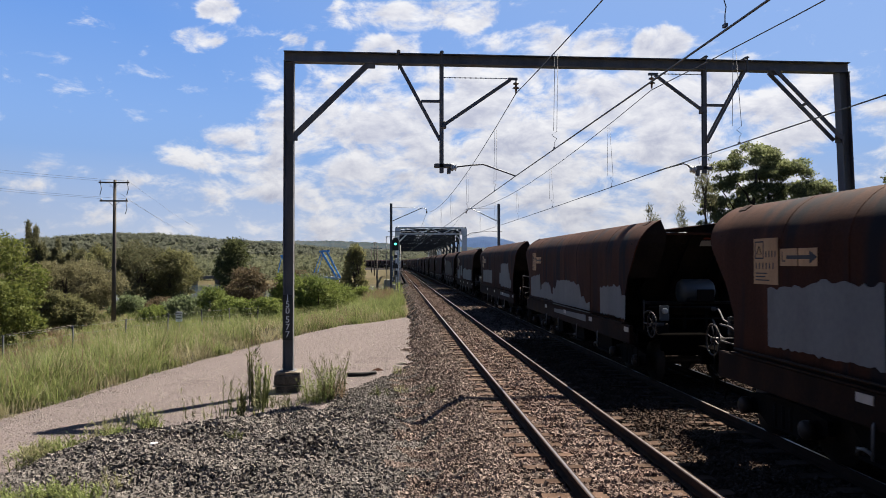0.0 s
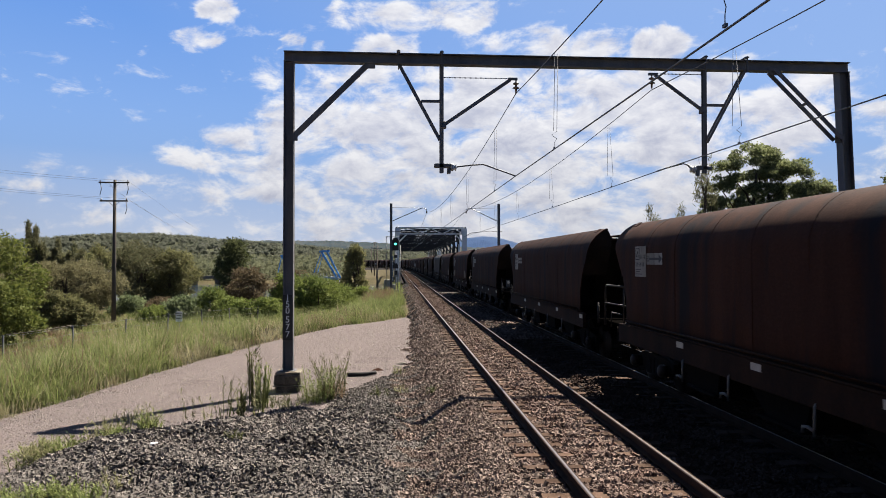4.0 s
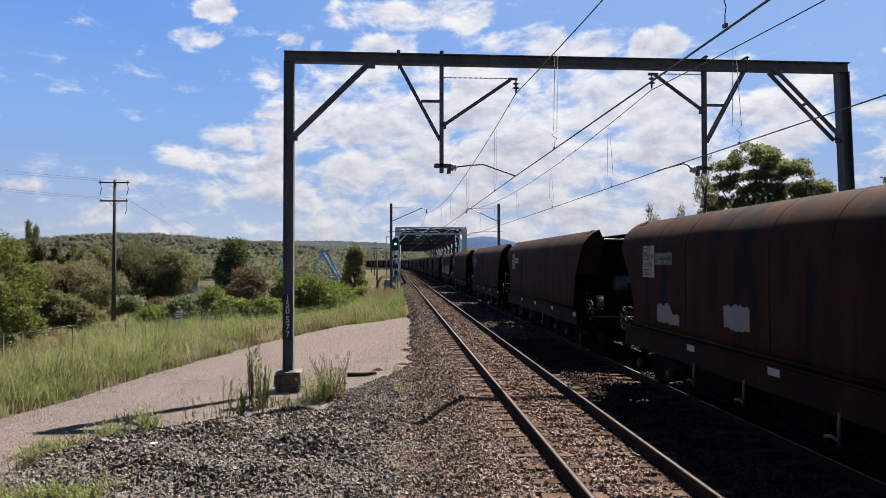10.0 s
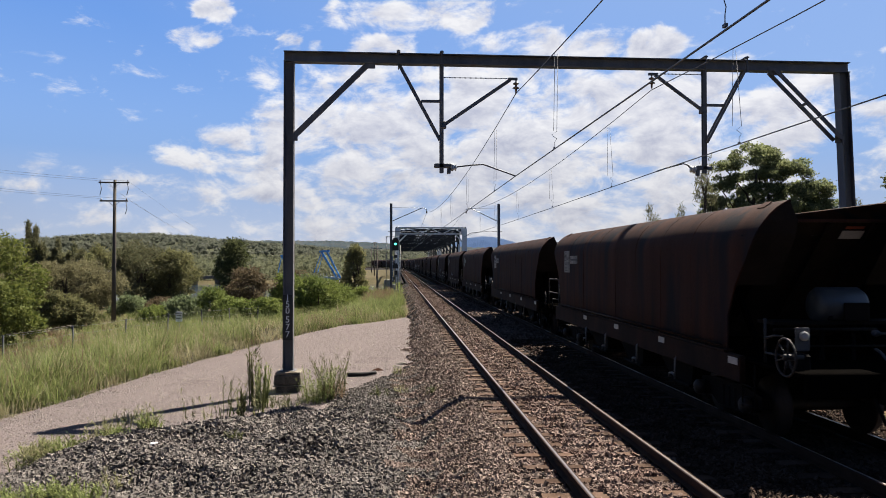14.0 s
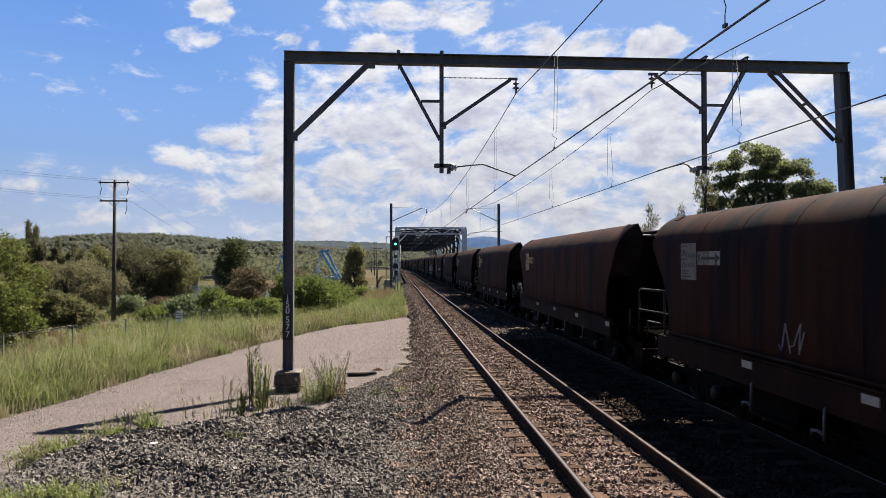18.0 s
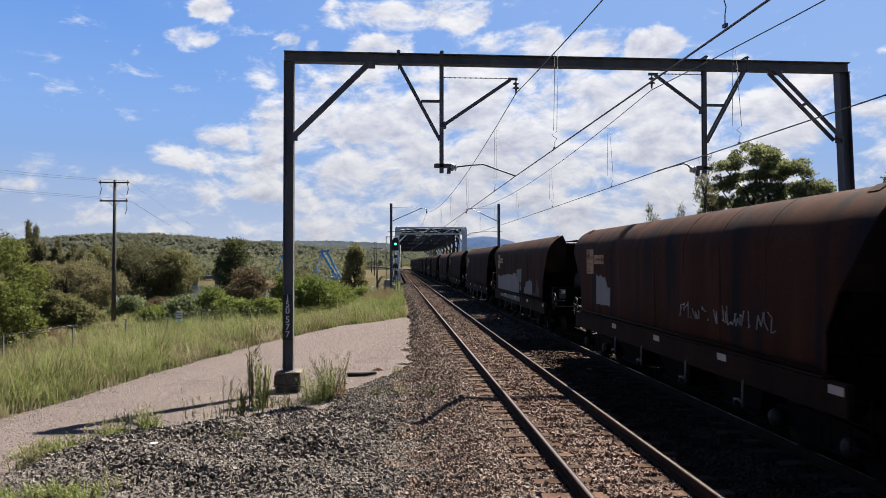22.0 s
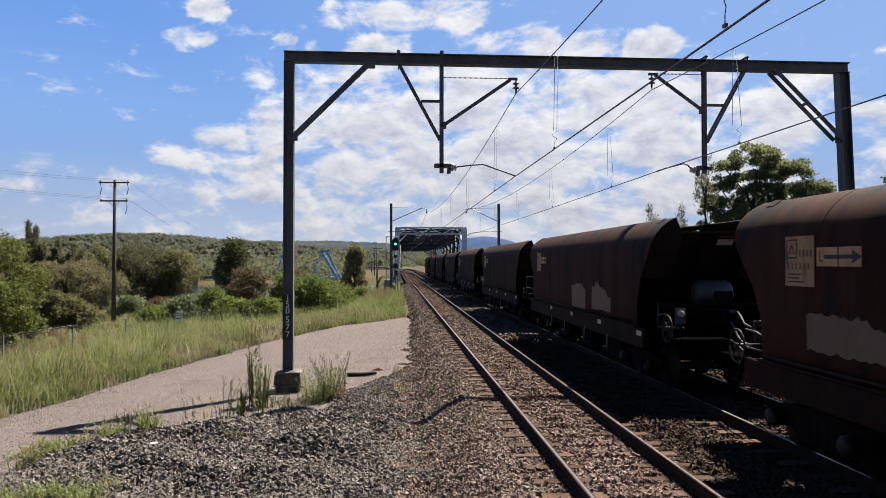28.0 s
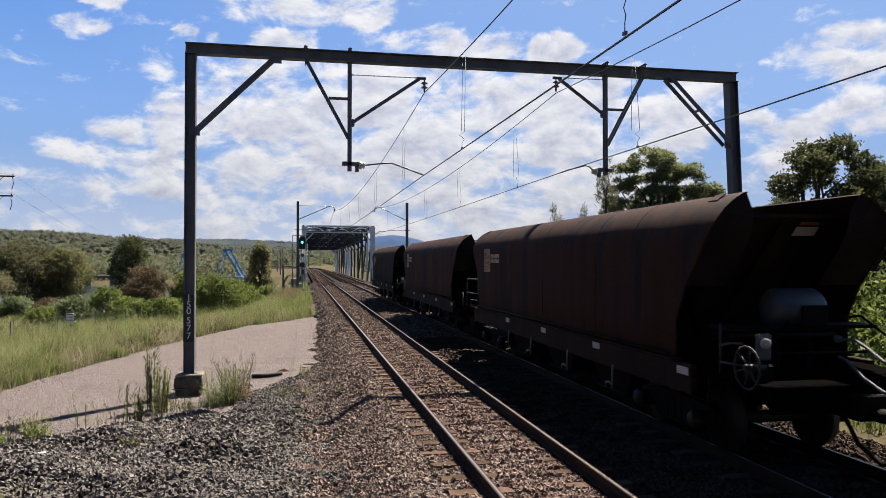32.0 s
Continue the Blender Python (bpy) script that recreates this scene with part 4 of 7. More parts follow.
MESH = {
    "side_sheet": side_mesh(), "seam": seam_mesh(), "end_sheet": mesh_of("end_sheet", end_sheet), "end_rib": mesh_of("end_rib", end_rib), "end_rail": mesh_of("end_rail", end_rail), "corner_wing": mesh_of("corner_wing", corner_wing), "end_gusset": mesh_of("end_gusset", end_gusset),
    "side_sill": mesh_of("side_sill", side_sill), "hopper_chute": mesh_of("hopper_chute", chute), "door_lever": mesh_of("door_lever", lever),
    "side_frame": mesh_of("side_frame", side_frame), "wheelset": mesh_of("wheelset", wheelset), "hand_wheel": mesh_of("hand_wheel", hand_wheel),
    "handrail": mesh_of("handrail", handrail), "air_tank": mesh_of("air_tank", air_tank), "tank_cradle": mesh_of("tank_cradle", tank_cradle),
    "end_steps": mesh_of("end_steps", end_steps), "coal_load": mesh_of("coal_load", coal_heap), "arrow": mesh_of("arrow", arrow),
    "air_hose": mesh_of("air_hose", lambda bm: tube(bm, [(0.5, 6.35, 1.95), (0.8, 6.5, 2.0), (1.1, 6.7, 1.7), (1.15, 7.0, 1.5)], 0.02)),
    "air_pipe": mesh_of("air_pipe", lambda bm: tube(bm, [(-1.2, 6.5, 1.75), (0.4, 6.5, 1.75)], 0.03)),
    "thin_air_pipe": mesh_of("thin_air_pipe", lambda bm: tube(bm, [(-1.1, 6.5, 1.5), (0.9, 6.5, 1.5)], 0.02)),
    "bolster": mesh_of("bolster", lambda bm: box(bm, (0, 0, 0.62), (2.1, 0.4, 0.3), bevel=0.03)),
    "reflector": mesh_of("reflector", lambda bm: box(bm, (0, 0, 0), (0.008, 0.32, 0.11))),
    "panel": mesh_of("panel", lambda bm: box(bm, (0, -0.35, -0.335), (0.006, 0.70, 0.67))),
    "square": mesh_of("square", lambda bm: box(bm, (0, -0.22, 0), (0.006, 0.44, 0.24))),
    "line": mesh_of("line", lambda bm: box(bm, (0, 0, 0), (0.004, 1, 1))),
    "valve_panel": mesh_of("valve_panel", lambda bm: box(bm, (0, 0, 0), (0.22, 0.03, 0.34), bevel=0.02)),
    "valve_dial": mesh_of("valve_dial", lambda bm: [lathe(bm, (0, 0.035 * k, 0), (0, 1, 0), [(0, 0.06), (0.01, 0.068), (0.012, 0.03)], 14) for k in (0, 1)]),
    "end_plate": mesh_of("end_plate", lambda bm: box(bm, (0, 0, 0), (0.36, 0.01, 0.17))),
    "end_mark": mesh_of("end_mark", lambda bm: box(bm, (0, 0, 0), (0.30, 0.008, 0.05))),
    "short_post": mesh_of("short_post", short_post), "axle_box_cover": mesh_of("axle_box_cover", axle_box_cover), "upper_hose": mesh_of("brake_hose", upper_hose), "lower_hose": mesh_of("brake_hose", lower_hose),
    # thin dark rectangle before the tank's lower half
    "tank_bracket": mesh_of("tank_bracket", lambda bm: box(bm, (0.12, 6.46, 2.01), (0.40, 0.03, 0.28), bevel=0.01)),
    "top_plate": mesh_of("top_plate", lambda bm: box(bm, (0, 0, 0), (0.16, 0.24, 0.012))),
    "brake_box": mesh_of("brake_box", lambda bm: box(bm, (-1.12, 7.35, 1.34), (0.26, 0.30, 0.24), bevel=0.03)),
}
LONG, SHORT = 8.96, 8.31   # from the centre to the couplers: hand-wheel end, railing end
PANEL_AT = 5.40            # the panel's far edge, from the centre
FLIP = Matrix.Rotation(math.pi, 4, "Z")
MIRROR = Matrix.Diagonal((-1, 1, 1, 1))


def put(mesh, material, parent, m=Matrix.Identity(4), name=None, label=""):
    me = MESH[mesh]
    if not me.materials:
        me.materials.append(material)
    ob = link(name or mesh, me, None, parent, label)
    ob.matrix_local = m
    if me.materials[0] != material:
        ob.material_slots[0].link = "OBJECT"
        ob.material_slots[0].material = material
    return ob


def wagon(far_is_wheel, paint, plate):
    """A hopper wagon, its near side towards -x and its numbered end towards +y."""
    o = empty("hopper_wagon")
    for m in (Matrix.Identity(4), FLIP):
        side = put("side_sheet", paint, o, m)
        for k in range(7):
            put("seam", paint, side, pose(0, -4.65 + 1.55 * k, 0))
        # end pieces take the shade-dark colour instead of the body paint
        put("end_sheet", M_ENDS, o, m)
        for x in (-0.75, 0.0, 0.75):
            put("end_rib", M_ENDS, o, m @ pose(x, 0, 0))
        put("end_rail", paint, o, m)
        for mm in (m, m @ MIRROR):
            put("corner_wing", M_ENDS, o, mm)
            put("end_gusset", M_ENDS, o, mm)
        put("side_sill", M_SILL, o, m)
        put("end_plate", M_REFLECT, o, m @ pose(-0.45, 6.47, 3.20, -45))
        put("end_mark", M_REDMARK, o, m @ pose(-0.45, 6.575, 3.31, -45), label="faded red mark")
        put("top_plate", M_RUSTY, o, m @ pose(-1.02, 6.55, 3.667, 0, -36))
        put("top_plate", M_RUSTY, o, m @ pose(-1.02, -6.55, 3.667, 0, -36))
    put("coal_load", M_COAL, o)
    ends = ((FLIP, SHORT if far_is_wheel else LONG, not far_is_wheel), (Matrix.Identity(4), LONG if far_is_wheel else SHORT, far_is_wheel))
    me = mesh_of("centre_sill", centre_sill, -ends[0][1] + 0.6, ends[1][1] - 0.6)
    link("centre_sill", me, M_UNDER, o)
    for m, reach, wheel in ends:
        deck = 8.02 if not wheel else 8.15 if m == FLIP else 7.75
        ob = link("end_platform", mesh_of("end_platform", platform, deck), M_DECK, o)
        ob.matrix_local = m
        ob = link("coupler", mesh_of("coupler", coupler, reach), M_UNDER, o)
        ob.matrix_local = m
        near = 1 if m == FLIP else -1
        for s in (-1, 1):
            put("end_steps", M_UNDER, o, m if s < 0 else m @ MIRROR)
        if wheel:
            hw = Matrix.Identity(4) if near < 0 else MIRROR
            # the gear sits further out at the near end
            gear = m @ hw @ pose(0, 0.29 if near > 0 else -0.38, 0)
            tank = m @ hw @ pose(0, 0.64 if near > 0 else 0.25, 0)
            put("air_tank", M_TANK, o, tank, label="pale grey air tank")
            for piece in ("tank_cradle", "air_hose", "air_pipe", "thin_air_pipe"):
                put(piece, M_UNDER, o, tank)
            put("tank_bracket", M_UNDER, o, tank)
            put("upper_hose", M_HOSE, o, gear, label="pale grey air hose")
            put("lower_hose", M_HOSE, o, gear, label="pale grey air hose")
            put("brake_box", M_UNDER, o, gear)
            put("hand_wheel", M_LEVER, o, gear @ pose(-1.36, 7.48, 1.42), label="worn steel brake hand wheel")
            tubes = bmesh.new()
            for pts in ([(-1.28, 6.75, 1.22), (-1.28, 6.75, 1.92)], [(-1.30, 7.30, 1.70), (-1.28, 7.0, 1.68), (-1.28, 6.75, 1.62)], [(-1.30, 7.3, 1.42), (-1.28, 6.75, 1.40)]):
                tube(tubes, pts, 0.02)
            ob = part("grab_rail", tubes, M_LEVER, o)
            ob.matrix_local = gear
            gauge = put("valve_panel", M_VALVE, o, gear @ pose(-1.04, 7.35, 1.66), label="dull grey valve panel")
            put("valve_dial", M_REFLECT, gauge, pose(0, 0.02, 0.05))
        else:
            put("handrail", M_LEVER, o, m)
            put("short_post", M_LEVER, o, m @ MIRROR)
    for y in (-2.9, 0.0, 2.9):
        put("hopper_chute", M_UNDER, o, pose(0, y, 0))
    for y in (-4.0, -1.75, 0.7, 2.6):
        put("door_lever", M_ROD, o, pose(0, y, 0))
    for y in (-5.35, 5.35):
        b = empty("bogie", (0, y, 0))
        b.parent = o
        put("side_frame", M_UNDER, b)
        put("side_frame", M_UNDER, b, FLIP)
        put("bolster", M_UNDER, b)
        for d in (-0.9, 0.9):
            put("wheelset", M_TYRE, b, pose(0, d, 0.46))
            for mm in (Matrix.Identity(4), FLIP):
                put("axle_box_cover", M_TYRE, b, pose(0, d, 0.46) @ mm)
    for y in (2.77, -0.18, -3.23, -6.40):
        put("reflector", M_REFLECT, o, pose(-1.486, y, 1.20))
    pan = put("panel", plate, o, pose(-1.466, PANEL_AT, 3.11), "number_panel")
    # frame of the triangle mark, the triangle, and bars for the writing
    for c, s in (((-0.17, -0.05), (0.26, 0.02)), ((-0.17, -0.29), (0.26, 0.02)), ((-0.05, -0.17), (0.02, 0.26)), ((-0.29, -0.17), (0.02, 0.26))):
        put("line", M_INK, pan, Matrix.Translation((-0.004, c[0], c[1])) @ Matrix.Diagonal((1, s[0], s[1], 1)), "mark_frame")
    for a, b in (((-0.10, -0.23), (-0.17, -0.11)), ((-0.17, -0.11), (-0.24, -0.23)), ((-0.09, -0.23), (-0.25, -0.23))):
        bm = bmesh.new()
        bar(bm, (-0.004, *a), (-0.004, *b), 0.018, 0.006)
        part("triangle_mark", bm, M_INK, pan)
    for k in range(4):
        put("line", M_INK, pan, Matrix.Translation((-0.004, -0.37 - 0.085 * k, -0.23)) @ Matrix.Diagonal((1, 0.026, 0.09, 1)), "writing_bar")
    for k in range(6):
        put("line", M_INK, pan, Matrix.Translation((-0.004, -0.08 - 0.098 * k, -0.40)) @ Matrix.Diagonal((1, 0.026, 0.09, 1)), "writing_bar")
    for k, w in enumerate((0.34, 0.28, 0.40)):
        put("line", M_INK, pan, Matrix.Translation((-0.004, -0.06 - w / 2, -0.51 - 0.05 * k)) @ Matrix.Diagonal((1, w, 0.018, 1)), "writing_bar")
    sq = put("square", plate, o, pose(-1.466, PANEL_AT - 0.76, 2.83), "arrow_panel")
    put("square", plate, o, pose(-1.466, PANEL_AT - 1.23, 2.83), "arrow_panel")
    put("arrow", M_INK, sq, pose(-0.003, -0.22, 0))
    me = letters("direction_letter", "L" if far_is_wheel else "R", 0.20, 0.001)
    ob = link("direction_letter", me, M_INK, sq)
    ob.matrix_local = Matrix.Translation((-0.005, -0.09, 0)) @ Matrix(((0, 0, -1, 0), (-1, 0, 0, 0), (0, 1, 0, 0), (0, 0, 0, 1)))
    return o


MODEL = {}
for key, paint in (("rust", M_RUSTY), ("grey", M_GREYW)):
    for wheel in (False, True):
        for pk, plate in (("cream", M_CREAM), ("white", M_PLATE)):
            MODEL[key, wheel, pk] = (wheel, paint, plate)
MADE, WAGONS = {}, {}


def centre_at_start(n):
    """Where wagon n's centre is along the line at the start of the clip."""
    p = -6.141 + 17.269 * n + (0.327 if n % 2 == 0 else -0.327) - (0.894 if n >= 24 else 0) + (1.156 if n >= 32 else 0)
    return p - PANEL_AT


def travelled(t):
    return 20.472 * t - 0.0248 * t * t - 0.18 * max(t - 29.8, 0.0) ** 1.6


GREY_WAGONS = (11,)
WHITE_PLATES = (5, 6, 7, 8, 9, 10, 11, 12, 13, 14, 15, 16, 17, 18, 19, 20, 21, 22, 29, 30)
for n in range(41):
    key = ("grey" if n in GREY_WAGONS else "rust", n % 2 == 1, "white" if n in WHITE_PLATES else "cream")
    s0 = centre_at_start(n)
    x, y, a = along(s0, T2)
    if key in MADE:
        w = copy_thing(MADE[key], pose(x, y, 0, 0, 0, a))
    else:
        w = MADE[key] = wagon(*MODEL[key])
        w.matrix_basis = pose(x, y, 0, 0, 0, a)
    tagged(w, "rusty brown coal hopper wagon rolling in a long train" if key[0] == "rust" else "dull grey coal hopper wagon rolling in a long train", "coal wagon", "wagons of the coal train")
    WAGONS[n] = w


# ---- overpaint on the wagons' sides ----
PAINT = {"G": (M_PATCH, "grey overpaint"), "W": (M_PATCHW, "pale overpaint"), "T": (M_PATCHT, "tan overpaint"), "D": (M_PATCHD, "dull brown-grey overpaint"),
         "S": (M_PATCH, "grey overpaint on the sill")}


def overpaint(n, kind, y0, y1, low, *tops):
    """A rolled-on patch: strokes side by side from y0 to y1, each with its own top."""
    rnd = random.Random(n * 31 + int(y0 * 100))
    x = -1.4865 if kind == "S" else -1.4625
    k = len(tops)
    sub = 4
    up, down = [], []
    for i in range(k * sub + 1):
        y = y0 + (y1 - y0) * i / (k * sub)
        c = min(max(i / sub - 0.5, 0), k - 1)
        a, f = int(c), c - int(c)
        f = 0 if f < 0.35 else 1 if f > 0.65 else (f - 0.35) / 0.3
        top = tops[a] * (1 - f) + tops[min(a + 1, k - 1)] * f
        j = 0.0 if kind == "S" else 0.03
        up.append((y + rnd.uniform(-0.02, 0.02), top + rnd.uniform(-j, j * 1.4)))
        down.append((y + rnd.uniform(-0.02, 0.02), low + rnd.uniform(-j, j)))
    v, f = [], []
    for (ya, za), (yb, zb) in zip(up, down):
        v += [(x, ya, max(za, zb + 0.03)), (x, yb, zb), (x + 0.014, ya, max(za, zb + 0.03)), (x + 0.014, yb, zb)]
    for i in range(len(up) - 1):
        a, b = i * 4, i * 4 + 4
        f += [(a, b, b + 1, a + 1), (a, a + 2, b + 2, b), (a + 1, b + 1, b + 3, a + 3)]
    f += [(0, 1, 3, 2), (len(v) - 4, len(v) - 2, len(v) - 1, len(v) - 3)]
    m, label = PAINT[kind]
    link("paint_patch", quads("paint_patch", v, f), m, WAGONS[n], label)


def scrawl(n, y0, y1, z0, z1, strokes, seed):
    """Sprayed strokes that cannot be read: thin zigzag lines."""
    rnd = random.Random(seed)
    bm = bmesh.new()
    step = (y1 - y0) / strokes
    last = None
    for i in range(strokes * 6):
        if rnd.random() < 0.14:
            last = None
            continue
        p = (-1.463, y0 + step * (i / 6 + rnd.uniform(-0.25, 0.25)), z0 + (z1 - z0) * rnd.choice((rnd.uniform(0, 0.3), rnd.uniform(0.4, 1.0))))
        if last:
            bar(bm, last, p, 0.014, 0.008)
        last = p
    part("sprayed_line", bm, M_SPRAY, WAGONS[n], "pale sprayed lines")


def ledge_paint(n, y0, y1, seed):
    """Dabs of old colour left along the ledge above the sill."""
    rnd = random.Random(seed)
    shades = [plain("old_%s_paint" % a, c, 0.6) for a, c in (("teal", (0.03, 0.10, 0.11)), ("red", (0.11, 0.025, 0.02)), ("blue", (0.03, 0.05, 0.12)), ("white", (0.20, 0.20, 0.20)))]
    y = y0
    while y > y1:
        w, h = rnd.uniform(0.06, 0.30), rnd.uniform(0.02, 0.06)
        bm = bmesh.new()
        box(bm, (-1.464, y - w / 2, 1.47 + rnd.uniform(-0.02, 0.05)), (0.014, w, h))
        part("paint_dab", bm, rnd.choice(shades), WAGONS[n])
        y -= w + rnd.uniform(0.0, 0.18)


overpaint(2, 'G', 5.79, 3.58, 1.46, 2.17, 2.20, 2.23, 2.26, 2.28, 1.73)
overpaint(2, 'G', 3.67, 1.73, 1.46, 1.95, 2.02, 2.03, 2.02, 1.93, 1.69)
overpaint(2, 'G', 1.73, -3.07, 1.30, 1.87, 2.17, 2.16, 2.17, 2.17, 2.16, 2.09, 1.75, 1.61)
overpaint(2, 'G', -4.13, -6.23, 1.43, 2.10, 2.13, 2.16, 2.19, 2.17, 1.97)
overpaint(2, 'S', 1.41, -2.71, 1.09, 1.21, 1.22, 1.23, 1.23, 1.24, 1.25, 1.25, 1.26, 1.27)
overpaint(3, 'G', 5.08, 1.01, 1.59, 2.28, 2.28, 2.28, 2.29, 2.29, 2.30, 2.30, 2.31, 2.30)
overpaint(3, 'G', -1.93, -2.56, 1.64, 2.21, 2.17)
overpaint(3, 'G', -2.40, -5.69, 1.54, 2.66, 2.67, 2.67, 2.67, 2.68, 2.68, 2.68, 2.24, 1.90)
overpaint(3, 'S', -2.43, -5.45, 1.10, 1.26, 1.26, 1.26, 1.25, 1.25, 1.24, 1.24, 1.24, 1.23)
overpaint(4, 'G', 5.78, 3.24, 1.38, 2.10, 2.10, 2.11, 2.11, 2.11, 2.48, 1.95)
overpaint(4, 'G', 2.88, 1.59, 1.69, 2.44, 2.46, 2.48, 2.39)
overpaint(4, 'G', 0.96, 0.55, 1.57, 1.89, 1.73)
overpaint(4, 'G', 0.63, -5.68, 1.46, 2.20, 2.27, 2.31, 2.21, 2.19, 2.18, 2.20, 2.21, 2.19)
overpaint(5, 'D', 4.88, -4.43, 1.55, 2.77, 2.89, 2.90, 2.91, 2.88, 2.82, 2.75, 2.64, 2.22)
ledge_paint(5, 4.4, -3.6, 4)
overpaint(10, 'T', -4.56, -5.95, 1.46, 1.93, 1.96, 1.99, 1.77)
overpaint(9, 'T', 5.52, 4.15, 1.55, 2.01, 2.01, 2.02, 2.02)
overpaint(9, 'T', -4.32, -5.55, 1.56, 2.05, 2.07, 2.01, 1.93)
overpaint(13, 'W', 4.56, 3.39, 1.55, 1.90, 1.91, 1.74)
overpaint(13, 'W', 1.46, 0.58, 1.68, 2.06, 2.09, 2.07)
overpaint(17, 'W', 5.26, 4.46, 1.65, 2.35, 2.24)
overpaint(17, 'W', 4.05, 2.62, 1.56, 2.09, 2.50, 2.36, 1.91)
overpaint(17, 'W', 2.22, 1.46, 1.71, 2.26, 2.42)
overpaint(17, 'W', 0.50, -2.65, 1.56, 2.03, 2.03, 2.04, 2.40, 2.41, 2.42, 2.43, 2.36, 1.99)
overpaint(17, 'W', -2.60, -5.59, 1.56, 1.96, 2.26, 2.30, 2.46, 2.44, 2.53, 2.47, 2.30, 2.14)
overpaint(28, 'W', 5.38, -1.03, 1.40, 2.06, 2.04, 2.12, 2.13, 2.15, 2.17, 2.19, 2.26, 2.05)
overpaint(28, 'G', -0.47, -1.69, 1.90, 2.41, 2.43, 2.45)
overpaint(28, 'W', -1.27, -1.53, 1.57, 1.91, 1.72)
overpaint(28, 'G', -2.33, -4.14, 1.47, 1.67, 1.94, 1.99, 2.03, 2.00)
overpaint(28, 'D', -4.23, -5.62, 1.48, 1.52, 1.54, 2.07, 1.80)
overpaint(28, 'S', 4.39, -1.35, 1.06, 1.21, 1.22, 1.22, 1.23, 1.24, 1.24, 1.25, 1.25, 1.26)
overpaint(27, 'W', 4.44, 3.19, 1.65, 2.39, 2.40, 2.35, 2.10)
overpaint(33, 'T', 4.90, 2.61, 1.62, 2.08, 2.09, 2.09, 2.10, 1.98, 1.99, 1.88)
overpaint(33, 'T', 2.36, 0.99, 1.59, 2.13, 2.13, 2.12, 2.07)
overpaint(33, 'T', 0.73, -1.12, 1.58, 2.09, 2.10, 2.11, 2.10, 1.94)
overpaint(33, 'T', -1.39, -3.11, 1.58, 2.12, 2.12, 2.06, 2.13, 2.09)
overpaint(33, 'T', -3.34, -4.18, 1.61, 2.21, 2.18)
overpaint(34, 'T', -0.08, -1.70, 1.43, 2.05, 2.10, 2.13, 2.14, 2.02)
overpaint(34, 'T', -2.38, -4.18, 1.50, 2.10, 2.21, 2.09, 2.05, 1.87)
overpaint(1, 'G', 5.02, 2.43, 1.56, 2.37, 2.40, 2.44, 2.52, 2.51, 2.50, 2.50)
scrawl(27, -1.35, -4.95, 1.72, 2.05, 15, 3)
scrawl(22, 1.9, 1.2, 1.5, 1.95, 2, 5)
scrawl(22, -2.6, -3.6, 1.42, 1.7, 5, 6)
scrawl(22, -4.9, -6.1, 1.4, 1.85, 4, 7)
scrawl(21, 2.2, -0.5, 1.5, 1.75, 5, 8)


